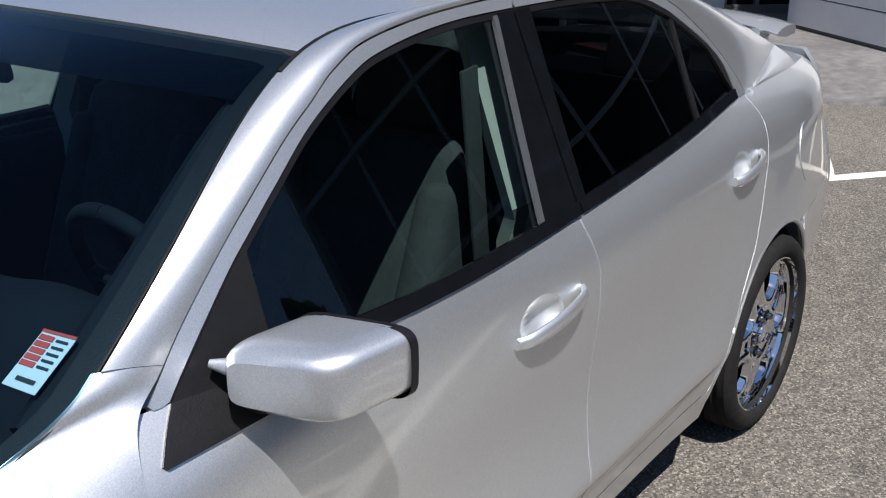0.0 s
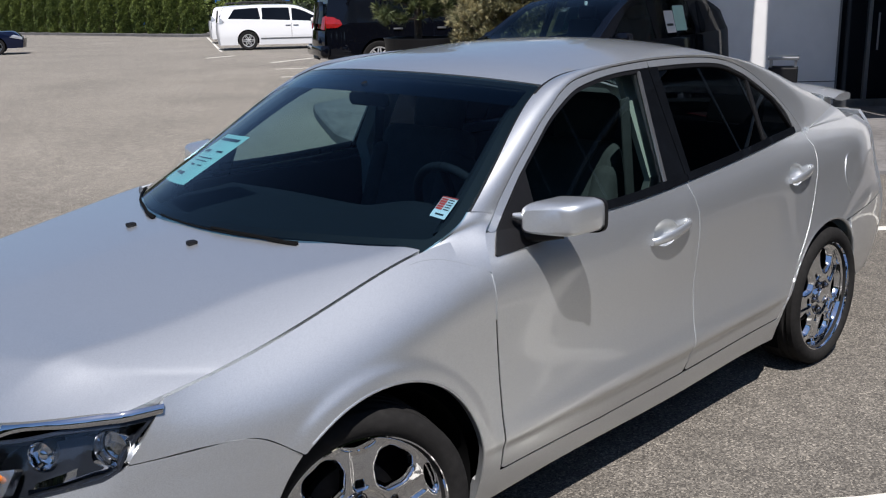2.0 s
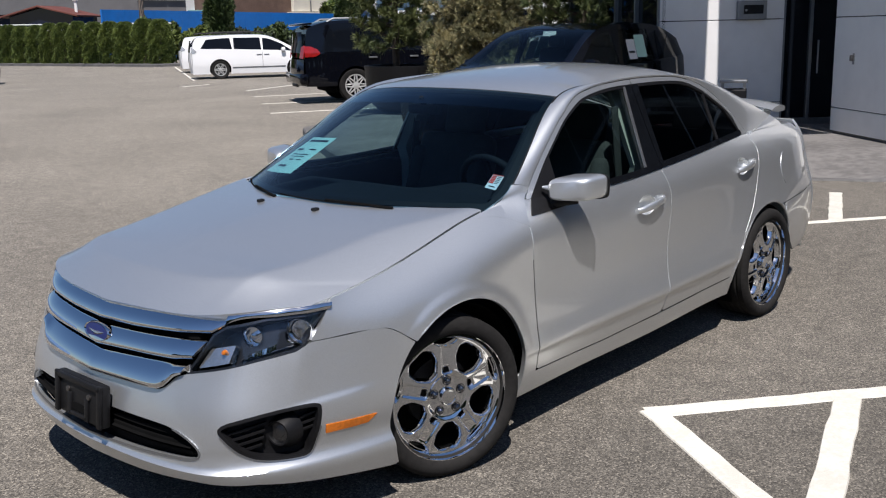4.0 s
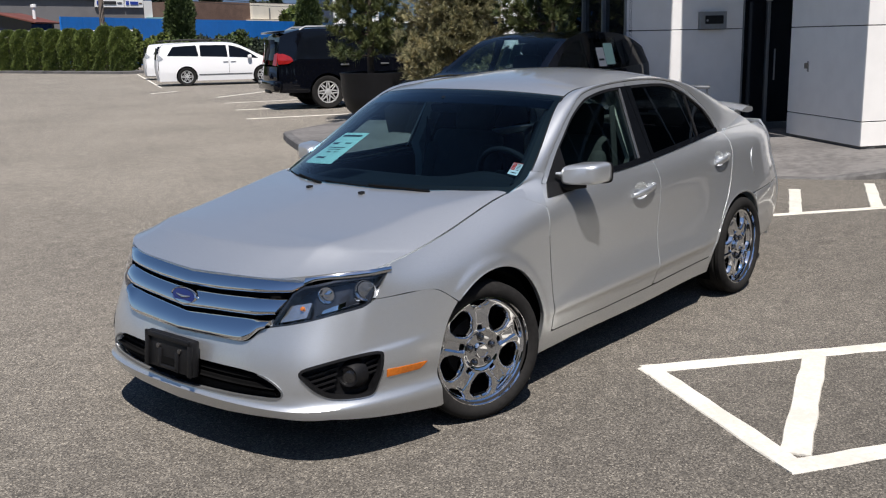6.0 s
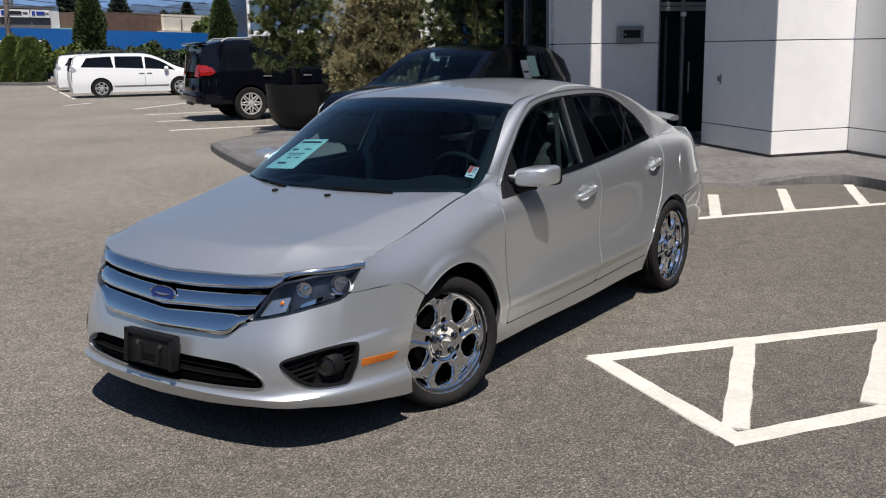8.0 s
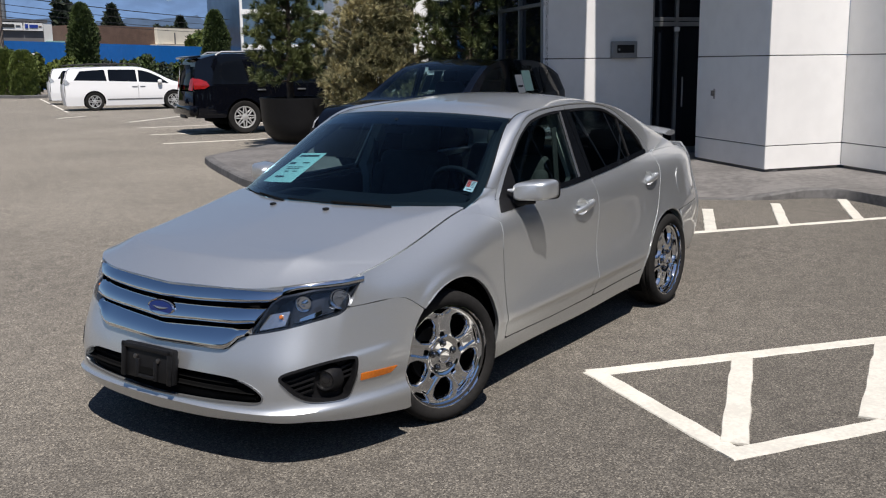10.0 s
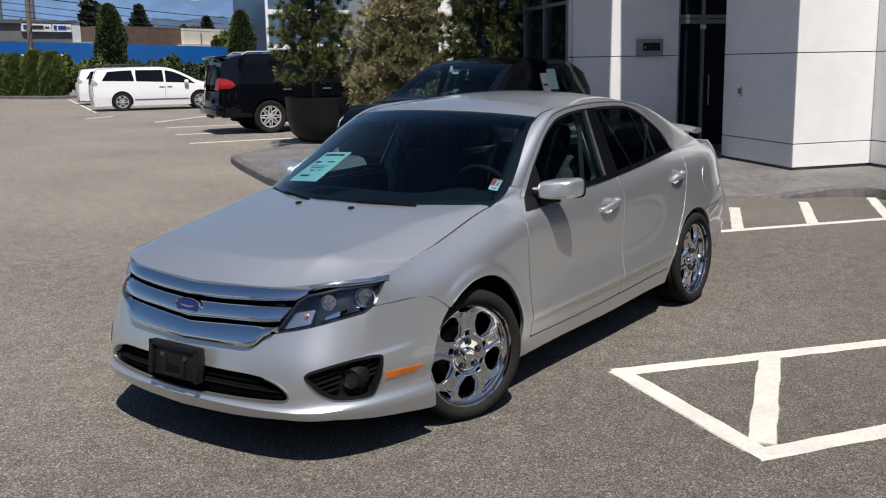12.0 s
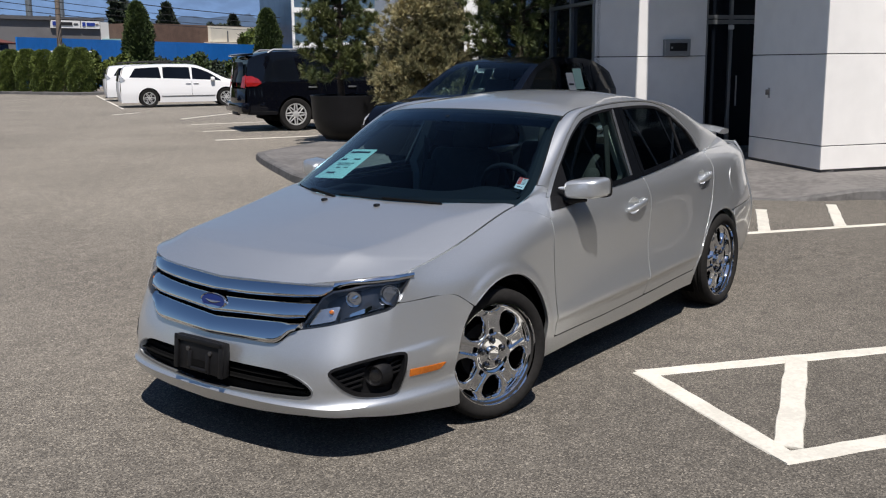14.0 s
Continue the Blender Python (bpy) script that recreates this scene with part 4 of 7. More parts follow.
    def tail(t, z):
        a = np.abs(t)
        x = -3.79 - 0.075 * (1 - a**2.6) * (1 - 0.25 * np.clip((z - 0.7) / 0.35, 0, 1)) + 0.0 * z - 0.02 * np.sin((z - 0.2) * 3.2)
        v = np.clip((1.06 - z) / 0.84, 0, 1)
        yy = side(np.full(np.shape(z), -3.79), v)[..., 1]
        return np.stack([x, -t * yy, z + 0 * t], -1)
    part("rear_bumper", patch(tail, lambda t, z, p: 1 + 0 * t, (-1, 1), (0.20, 0.64), 50, 30, 0.02), SILVER, car, "silver rear bumper")
    part("tail_panel", patch(tail, lambda t, z, p: 1 + 0 * t, (-1, 1), (0.644, 1.05), 50, 30, 0.02), SILVER, car, "silver tail panel")
    for sgn in (1, -1):
        part("tail_lamp", patch(tail, lambda t, z, p, g=sgn: inside([(0.45 * g, 0.74), (0.97 * g, 0.78), (0.97 * g, 0.97), (0.5 * g, 0.93)], t, z), (-1, 1), (0.70, 1.0), 60, 30, 0.02, lift=0.008), RED, car, "red tail lamp")


DOORS = {}
SCOOP = ((-1.352, 0.862), (-2.415, 0.918))
saloon_body()


# ---- saloon: front end ----
HL = [(0.480, 0.573), (0.576, 0.593), (0.737, 0.629), (0.860, 0.649), (0.896, 0.666), (0.909, 0.706), (0.958, 0.768), (0.740, 0.761), (0.605, 0.737), (0.565, 0.712)]
GRILLE = [(-0.565, 0.712), (-0.48, 0.573), (-0.445, 0.56), (-0.40, 0.518), (-0.35, 0.508), (0.0, 0.500), (0.35, 0.508), (0.40, 0.518), (0.445, 0.56), (0.48, 0.573), (0.565, 0.712), (0.62, 0.775), (0.0, 0.756), (-0.62, 0.775)]
LOWGRILLE = smooth_outline([(0.0, 0.405), (0.23, 0.404), (0.37, 0.403), (0.46, 0.396), (0.537, 0.370), (0.586, 0.333), (0.568, 0.304), (0.45, 0.296), (0.25, 0.288), (0.0, 0.281), (-0.25, 0.288), (-0.45, 0.296), (-0.568, 0.304), (-0.586, 0.333), (-0.537, 0.370), (-0.46, 0.396), (-0.37, 0.403), (-0.23, 0.404)], 4)
FOG = rounded([(0.622, 0.421), (0.745, 0.454), (0.868, 0.470), (0.955, 0.472), (0.968, 0.450), (0.964, 0.355), (0.955, 0.297), (0.920, 0.288), (0.800, 0.298), (0.742, 0.322), (0.68, 0.366)])
MARK = [(0.983, 0.389), (0.987, 0.355), (1.118, 0.354), (1.153, 0.381), (1.10, 0.384)]
HOOD_EDGE = spline((0.0, 0.29, 0.50, 0.66, 0.84, 0.98), (0.750, 0.759, 0.766, 0.784, 0.794, 0.797))
# lower and upper edges of the three chrome bars, by the way out from the middle
BARS = (
    (lambda a: np.interp(a, (0, 0.2, 0.43, 0.52, 0.565, 0.61), (0.683, 0.688, 0.700, 0.708, 0.713, 0.742)), lambda a: HOOD_EDGE(a) - 0.004),
    (lambda a: np.interp(a, (0, 0.2, 0.42, 0.51), (0.594, 0.606, 0.614, 0.624)), lambda a: np.interp(a, (0, 0.2, 0.43, 0.55), (0.667, 0.675, 0.685, 0.692))),
    (lambda a: np.interp(a, (0, 0.2, 0.35, 0.385, 0.41, 0.445, 0.50), (0.500, 0.505, 0.507, 0.511, 0.523, 0.560, 0.582)), lambda a: np.interp(a, (0, 0.2, 0.38, 0.50), (0.580, 0.591, 0.600, 0.610))),
)


def mir(outline):
    return [(-a, b) for a, b in outline]


def nose_lift(s, z, out):
    p = nose(s, z)
    d = 1e-4
    n = np.cross(nose(s + d, z) - nose(s - d, z), nose(s, z + d) - nose(s, z - d))
    n /= np.linalg.norm(n, axis=-1)[..., None]
    return p + n * np.asarray(out)[..., None]


def saloon_front():
    seam = spline((0.25, 0.33, 0.44, 0.56, 0.66), (0.615, 0.666, 0.677, 0.675, 0.676))

    def bumper(s, z, p):
        a, x = np.abs(s), p[..., 0]
        top = np.where(a < 0.915, np.interp(a, (0.0, 0.2, 0.35, 0.385, 0.41, 0.445, 0.48, 0.576, 0.737, 0.86, 0.896, 0.915), (0.500, 0.505, 0.507, 0.511, 0.523, 0.560, 0.573, 0.593, 0.629, 0.649, 0.666, 0.675)), seam(x)) - 0.0014
        k = np.minimum(top - z, arch(x, z, ARCH_F, 0.378))
        k = np.minimum(k, -inside(LOWGRILLE, s, z))
        k = np.minimum(k, -inside(FOG, a, z))
        k = np.minimum(k, -inside(MARK, a, z))
        return np.minimum(k, z - np.interp(a, (0.0, 0.3, 0.55, 0.77, 1.0, 1.2), (0.205, 0.212, 0.226, 0.220, 0.186, 0.157)))
    part("front_bumper", patch(nose, bumper, (-1.32, 1.32), (0.145, 0.71), 190, 68, 0.03), SILVER, car, "silver front bumper with open lower grille")
    # chrome grille: three broad bars before a black backing
    g = part("grille", patch(nose, lambda s, z, p: inside(GRILLE, s, z) - 0.004, (-0.66, 0.66), (0.50, 0.80), 80, 30, 0.02, lift=-0.028), MATTBLACK, car, "three broad chrome bars on black")
    for low_z, top_z in BARS:
        def bar(s, w, low_z=low_z, top_z=top_z):
            a = np.abs(s)
            w1 = np.clip(w, 0, 1)
            # a bulging face that leans out to its lower edge and curls under
            return nose_lift(s, low_z(a) + w * (top_z(a) - low_z(a)), 0.001 + 0.024 * (1 - w1) ** 0.8 + 0.007 * np.sin(np.pi * w1) - 0.013 * np.clip(1 - w1 / 0.12, 0, 1) ** 2 - 0.02 * np.clip((a - 0.40) / 0.2, 0, 1) ** 2)

        def bar_keep(s, w, p, low_z=low_z, top_z=top_z):
            a = np.abs(s)
            z = low_z(a) + w * (top_z(a) - low_z(a))
            end = np.interp(z, (0.50, 0.573, 0.712, 0.737, 0.80), (0.46, 0.478, 0.563, 0.603, 0.64))
            return np.minimum(np.minimum(end - 0.003 - a, np.minimum(w, 1 - w) * 0.08 + 1e-4), (top_z(a) - low_z(a)) - 0.004)
        part("grille_bar", patch(bar, bar_keep, (-0.66, 0.66), (0, 1), 110, 16, 0.03), CHROME, g, "polished chrome bar")
    # badge: blue oval with a chrome rim and a pale squiggle
    c = nose_lift(np.array(0.0), np.array(0.636), np.array(0.020))
    m = Matrix.Translation(c) @ Matrix.Rotation(radians(78), 4, "Y") @ Matrix.Rotation(radians(90), 4, "Z") @ Matrix.Diagonal((1, 0.40, 1, 1))
    b = part("badge", lathe([(0.088, -0.02), (0.088, 0.004), (0.082, 0.009), (0.076, 0.005)], 40, m=m), CHROME, g, "oval chrome badge rim")
    part("badge_plate", lathe([(0.077, 0.0), (0.077, 0.0055), (0.0, 0.0075)], 40, m=m), BLUEBADGE, b, "blue enamel oval")
    bm = tube([m @ Vector((0.050 * t, 0.016 * t * t - 0.008, 0.0068)) for t in np.linspace(-1, 1, 20)], [0.0010 + 0.0042 * (1 - t * t) for t in np.linspace(-1, 1, 20)], 8)
    part("badge_mark", bm, LAMPSILVER, b, "pale flowing mark")
    # bumper openings
    low = part("lower_grille", patch(nose, lambda s, z, p: inside(LOWGRILLE, s, z) + 0.006, (-0.6, 0.6), (0.22, 0.44), 60, 24, 0.01, lift=-0.038), MATTBLACK, car, "black lower air intake")
    for z in (0.318, 0.346, 0.374):
        part("slat", patch(lambda s, w, z=z: nose_lift(s, z + (w - 0.5) * 0.012, np.full(np.shape(s), -0.020)), lambda s, w, p: inside(LOWGRILLE, s, p[..., 2]) + 0.002, (-0.55, 0.55), (0, 1), 50, 2, 0.02), MATTBLACK, low)
    part("intake_trim", patch(nose, lambda s, z, p: np.minimum(0.0032 - np.abs(inside(LOWGRILLE, s, z)), 0.392 - z), (-0.6, 0.6), (0.22, 0.44), 200, 90, 0.006, lift=0.004), ALU, low, "bright trim round the lower intake")
    for g2 in (1, -1):
        fog_out = FOG if g2 > 0 else mir(FOG)
        rng = (0.60, 0.98) if g2 > 0 else (-0.98, -0.60)
        pocket = part("fog_pocket", patch(nose, lambda s, z, p: inside(fog_out, s, z) + 0.004, rng, (0.27, 0.49), 40, 24, 0.01, lift=-0.045), TRIMBLACK, car, "black fog lamp pocket")
        part("pocket_rim", patch(nose, lambda s, z, p: np.minimum(inside(fog_out, s, z) + 0.0015, 0.010 - inside(fog_out, s, z)), rng, (0.27, 0.49), 110, 70, 0.044, lift=0.003), TRIMBLACK, pocket)
        part("pocket_edge", patch(nose, lambda s, z, p: np.minimum(0.0022 - np.abs(inside(fog_out, s, z) + 0.003), 0.39 - z), rng, (0.27, 0.49), 160, 100, 0.004, lift=0.004), ALU, pocket, "bright lower edge")
        for k in range(5):
            z = 0.318 + 0.027 * k
            part("rib", patch(lambda s, w, z=z: nose_lift(s, z + (w - 0.5) * 0.008 + (np.abs(s) - 0.7) * 0.25, np.full(np.shape(s), -0.022)), lambda s, w, p: np.minimum(inside(fog_out, s, p[..., 2]), 0.80 - np.abs(s)), rng, (0, 1), 30, 2, 0.02), TRIMBLACK, pocket)
            part("rib", patch(lambda s, w, z=z: nose_lift(s, z + (w - 0.5) * 0.008 + (np.abs(s) - 0.7) * 0.25, np.full(np.shape(s), -0.022)), lambda s, w, p: np.minimum(inside(fog_out, s, p[..., 2]), np.abs(s) - 0.91), rng, (0, 1), 30, 2, 0.02), TRIMBLACK, pocket)
        c = Vector(nose_lift(np.array(0.862 * g2), np.array(0.378), np.array(-0.04)))
        m = Matrix.Translation(c) @ Matrix.Rotation(radians(18 * g2), 4, "Z") @ Matrix.Rotation(radians(90), 4, "Y")
        f = part("fog_lamp", lathe([(0.066, -0.03), (0.058, 0.0), (0.043, 0.028), (0.038, 0.027), (0.034, 0.016), (0.0, 0.010)], 32, m=m), TRIMBLACK, pocket, "round black fog lamp housing")
        part("fog_lens", lathe([(0.034, 0.017), (0.028, 0.026), (0.015, 0.031), (0.0, 0.032)], 28, m=m), LENS, f, "clear round lens")
        part("fog_reflector", lathe([(0.033, 0.017), (0.018, 0.013), (0.0, 0.012)], 28, m=m), STEEL, f)
        mo = MARK if g2 > 0 else mir(MARK)
        part("side_marker", patch(nose, lambda s, z, p: inside(mo, s, z) - 0.001, (0.96, 1.18) if g2 > 0 else (-1.18, -0.96), (0.345, 0.395), 70, 26, 0.02, lift=0.003), AMBER, car, "amber side marker lamp")
        # headlamp
        ho = HL if g2 > 0 else mir(HL)
        hr = (0.46, 1.02) if g2 > 0 else (-1.02, -0.46)
        lamp = part("headlamp", patch(nose, lambda s, z, p: inside(ho, s, z) + 0.006, hr, (0.56, 0.80), 60, 30, 0.01, lift=-0.075), LAMPHOUSE, car, "clear headlamp with grey housing")
        part("lamp_wall", patch(nose, lambda s, z, p: np.minimum(inside(ho, s, z) + 0.001, 0.007 - inside(ho, s, z)), hr, (0.56, 0.80), 170, 80, 0.078, lift=-0.004), LAMPHOUSE, lamp)
        part("lamp_lens", patch(nose, lambda s, z, p: inside(ho, s, z) - 0.002, hr, (0.56, 0.80), 70, 34, 0.004, lift=0.004), LENS, lamp, "clear plastic lens").visible_shadow = False
        strip_low = spline((0.58, 0.605, 0.74, 0.958, 1.0), (0.728, 0.742, 0.764, 0.771, 0.773))
        part("lamp_strip", patch(lambda s, w: nose_lift(s, strip_low(np.abs(s)) + w * (HOOD_EDGE(np.abs(s)) - 0.005 - strip_low(np.abs(s))), 0.004 + 0.004 * np.sin(np.pi * np.clip(w, 0, 1))), lambda s, w, p: np.minimum(np.abs(s) - 0.605, 0.972 - np.abs(s)), hr, (0, 1), 50, 6, 0.02), CHROME, lamp, "slim chrome strip over the lamp")

        def ring(s, z, r, depth, name, mat, inner=0.0, parent=lamp, turn=30):
            cc = Vector(nose_lift(np.array(s * g2), np.array(z), np.array(depth)))
            mm = Matrix.Translation(cc) @ Matrix.Rotation(radians(turn * g2), 4, "Z") @ Matrix.Rotation(radians(86), 4, "Y")
            prof = [(r, -0.05), (r, 0.0), (r * 0.93, 0.008), (r * 0.85, 0.0), (r * 0.78, -0.02)] + ([(0.0, -0.035)] if not inner else [(inner, -0.02)])
            return part(name, lathe(prof, 30, m=mm), mat, parent), mm
        proj, mm = ring(0.868, 0.716, 0.046, -0.030, "projector", CHROME, inner=0.034)
        part("projector_bowl", lathe([(0.036, -0.045), (0.036, -0.018), (0.0, -0.04)], 26, m=mm), TRIMBLACK, proj)
        part("projector_lens", lathe([(0.034, -0.02), (0.030, -0.004), (0.018, 0.006), (0.0, 0.010)], 26, m=mm), LENS, proj, "domed lens")
        beam, mm = ring(0.700, 0.712, 0.036, -0.045, "main_beam", CHROME, inner=0.018)
        part("beam_bulb", lathe([(0.012, -0.02), (0.012, 0.0), (0.0, 0.008)], 14, m=mm), CHROME, beam)
        part("turn_reflector", patch(lambda s, z: nose_lift(s, z, -0.022 - 0.1 * (z - 0.6)), lambda s, z, p: inside([(0.512 * g2, 0.596), (0.626 * g2, 0.622), (0.642 * g2, 0.682), (0.548 * g2, 0.664)], s, z), (0.5, 0.65) if g2 > 0 else (-0.65, -0.5), (0.58, 0.69), 24, 16, 0.03), LAMPSILVER, lamp, "pale turn signal reflector")
        part("lamp_shroud", patch(lambda s, z: nose_lift(s, z, -0.040 - 0.10 * np.abs(np.abs(s) - 0.80)), lambda s, z, p: np.minimum(inside([(0.66 * g2, 0.632), (0.85 * g2, 0.668), (0.895 * g2, 0.70), (0.93 * g2, 0.755), (0.64 * g2, 0.735)], s, z), np.minimum(np.hypot((np.abs(s) - 0.868), (z - 0.716)) - 0.047, np.hypot((np.abs(s) - 0.700), (z - 0.712)) - 0.037)), (0.62, 0.95) if g2 > 0 else (-0.95, -0.62), (0.62, 0.77), 50, 30, 0.02), LAMPHOUSE, lamp, "grey lamp shroud")
        part("turn_bulb", lathe([(0.008, -0.02), (0.008, 0.0), (0.006, 0.005), (0.0, 0.007)], 16, m=Matrix.Translation(nose_lift(np.array(0.605 * g2), np.array(0.655), np.array(-0.016))) @ Matrix.Rotation(radians(30 * g2), 4, "Z") @ Matrix.Rotation(radians(86), 4, "Y")), AMBER, lamp, "small amber bulb")
        # chrome sliver added to stand in for slanting reflections inside the lamp
        part("lamp_streak", patch(lambda s, z: nose_lift(s, z, -0.030 - 0.3 * np.abs(np.abs(s) - 0.76)), lambda s, z, p: inside([(0.66 * g2, 0.632), (0.90 * g2, 0.672), (0.84 * g2, 0.69), (0.70 * g2, 0.652)], s, z), (0.64, 0.92) if g2 > 0 else (-0.92, -0.64), (0.62, 0.70), 24, 12, 0.02), CHROME, lamp, "bright chrome streak for the slanting reflections in the lamp")
    # plate bracket
    plate = part("plate_bracket", box(0.035, 0.330, 0.155, None, 0.01), TRIMBLACK, car, "empty black number plate bracket")
    plate.matrix_basis = pose(1.036, 0.0, 0.410, 0, -6, 0)
    bm = box(0.014, 0.33, 0.022, pose(0.022, 0, 0.064), 0.004)
    for y in (-0.151, 0.151):
        box(0.014, 0.026, 0.155, pose(0.022, y, 0), 0.004, bm)
    for y in (-0.060, 0.060):
        box(0.012, 0.024, 0.085, pose(0.020, y, -0.03), 0.004, bm)
    box(0.012, 0.14, 0.016, pose(0.020, 0, -0.062), 0.004, bm)
    part("bracket_frame", bm, TRIMBLACK, plate)
    part("slot", box(0.004, 0.095, 0.030, pose(0.0182, 0, -0.035)), MATTBLACK, plate, "open slot")
    for y in (-0.075, 0.075):
        part("screw", lathe([(0.011, 0), (0.011, 0.006), (0.0, 0.009)], 12, m=pose(0.018, y, 0.02, 0, 90, 0)), STEEL, plate)
    part("bracket_foot", box(0.05, 0.20, 0.10, pose(-0.03, 0, -0.02), 0.01), TRIMBLACK, plate)
    # washer nozzles
    for y in (0.195, -0.165):
        z = float(hood_z(np.array(0.068), np.array(y)))
        part("washer_nozzle", box(0.030, 0.024, 0.014, pose(0.068, y, z + 0.005), 0.005), TRIMBLACK, car, "small black washer nozzle")


saloon_front()


# ---- saloon: glass, trim, mirrors, handles ----
def saloon_glass():
    ws = part("windscreen", patch(crown, lambda u, t, p: np.minimum((0.248 - u) * 3.4, np.minimum(screen_side(u) - np.abs(t), u + 0.02)), (0.252, -0.015), (-1, 1), 40, 60, 0.005, lift=0.001), WINDSCREEN, car, "laminated windscreen with price tag behind it")
    part("frit_band", patch(crown, lambda u, t, p: np.minimum(np.minimum(0.249 - u, u + 0.02) * 3.4, np.minimum(screen_side(u) + 0.002 - np.abs(t), np.maximum(np.abs(t) - screen_side(u) + 0.037, np.maximum((u - 0.236) * 3.4, (0.018 - u) * 1.5)))), (0.252, -0.018), (-1, 1), 90, 150, 0.002, lift=-0.006), TRIMBLACK, ws, "black edge band")
    part("shade_band", patch(crown, lambda u, t, p: np.minimum((u - 0.205) * 3.4, np.minimum(0.955 - np.abs(t), (0.237 - u) * 3.4)), (0.24, 0.2), (-1, 1), 14, 50, 0.001, lift=-0.004), PRIVACY, ws, "dark shade band")
    part("rear_window", patch(crown, lambda u, t, p: np.minimum((u - 0.722) * 3.4, np.minimum(0.97 - np.abs(t), (0.995 - u) * 3.4)), (1.0, 0.715), (-1, 1), 40, 50, 0.005, lift=0.001), TINT, car, "tinted rear window")
    # cowl between bonnet and screen
    def cowl(w, v):
        y = v * 0.70
        a = np.abs(y)
        xr = HOOD_REAR(a) + 0.02
        h = np.stack([xr, y, hood_z(xr, y) - 0.022], -1)
        c = crown(np.full(np.shape(y), 0.010), np.clip(y / 0.82, -1, 1)) - np.array((0, 0, 0.004))
        w = np.asarray(w)[..., None]
        return h * (1 - w) + c * w
    part("cowl", patch(cowl, lambda w, v, p: 1 + 0 * w, (0, 1), (1, -1), 5, 50, 0.01), GLOSSBLACK, car, "black plastic scuttle below the screen")
    # sides
    def glass_keep(x, z, x_front, x_rear):
        k = np.minimum(GLASS_TOP_Z(x) - 0.004 - z, z - belt_z(x) - 0.004)
        return np.minimum(k, np.minimum(x_front(z) - x, x - x_rear(z)))
    bf = lambda z: -1.422 - (z - 1.03) * 0.185
    br = lambda z: -1.600 - (z - 1.05) * 0.06
    qf = lambda z: -2.262 - (z - 1.09) * 0.14
    lines = ((lambda z: -0.731 - 0.10 * (z - 1.0), bf, TINT, "tinted front door glass", "front_door"), (br, lambda z: qf(z) + 0.010, PRIVACY, "dark tinted rear door glass", "rear_door"), (lambda z: qf(z) - 0.010, lambda z: 0 * z - 2.75, PRIVACY, "dark tinted quarter light", "rear_door"))
    for xf, xr, mat, label, owner in lines:
        for m in (0, 1):
            gl = part("door_glass", patch(upper, lambda x, z, p: glass_keep(x, z, xf, xr), (-0.45, -2.75), (0.95, 1.45), 150, 40, 0.004, bool(m), lift=-0.008), mat, DOORS[owner][m], label)
    for m in (0, 1):
        fd, rd = DOORS["front_door"][m], DOORS["rear_door"][m]
        for owner, x0, x1 in ((fd, -0.45, -1.555), (rd, -1.560, -2.75)):
            part("window_frame", patch(upper, lambda x, z, p: np.minimum(np.minimum(DOOR_TOP_Z(x) - GAP * 1.4 - z, z - GLASS_TOP_Z(x) - 0.006), np.minimum(np.minimum(x0 - x, x - x1), z - belt_z(x) + 0.001)), (-0.45, -2.75), (0.93, 1.46), 190, 70, 0.02, bool(m), lift=0.003), SILVER, owner, "silver window frame")
            part("window_seal", patch(upper, lambda x, z, p: np.minimum(np.minimum(GLASS_TOP_Z(x) + 0.007 - z, z - GLASS_TOP_Z(x) + 0.007 + 0.04 * np.clip((-2.50 - x) / 0.08, 0, 1)), np.minimum(np.minimum(x0 - x, x - x1), z - belt_z(x))), (-0.45, -2.75), (0.93, 1.46), 200, 90, 0.012, bool(m), lift=0.0), TRIMBLACK, owner, "black window seal")
            part("belt_moulding", patch(upper, lambda x, z, p: np.minimum(np.minimum(z - belt_z(x) - 0.001, belt_z(x) + 0.027 - z), np.minimum(np.minimum(x0 - 0.23 * (owner is fd) - x, x - max(x1, -2.615)), 1)), (-0.45, -2.75), (0.95, 1.12), 200, 40, 0.015, bool(m), lift=0.007), GLOSSBLACK, owner, "glossy dark belt moulding")
        part("sail_panel", patch(upper, lambda x, z, p: np.minimum(np.minimum(GLASS_TOP_Z(x) + 0.002 - z, z - belt_z(x) + 0.001), np.minimum(-0.515 - x, x + 0.738 + 0.10 * (z - 1.0))), (-0.45, -0.78), (0.96, 1.20), 60, 50, 0.015, bool(m), lift=0.006), TRIMBLACK, fd, "black sail panel at the mirror")
        part("sail_foot", patch(side, lambda x, v, p: np.minimum(np.minimum(np.minimum(p[..., 2] - 0.931 + 0.05 * (x + 0.52), GLASS_TOP_Z(x) + 0.002 - p[..., 2]), v + 0.001), np.minimum(-0.519 - x, x + 0.742)), (-0.45, -0.78), (0.3, 0.0), 60, 50, 0.012, bool(m), lift=0.006), TRIMBLACK, fd, "black foot of the sail panel")
        part("pillar_trim", patch(upper, lambda x, z, p: np.minimum(np.minimum(GLASS_TOP_Z(x) + 0.002 - z, z - belt_z(x)), np.minimum(bf(z) - 0.004 - x, x + 1.553)), (-1.40, -1.60), (0.98, 1.42), 30, 50, 0.015, bool(m), lift=0.001), GLOSSBLACK, fd, "glossy black pillar trim")
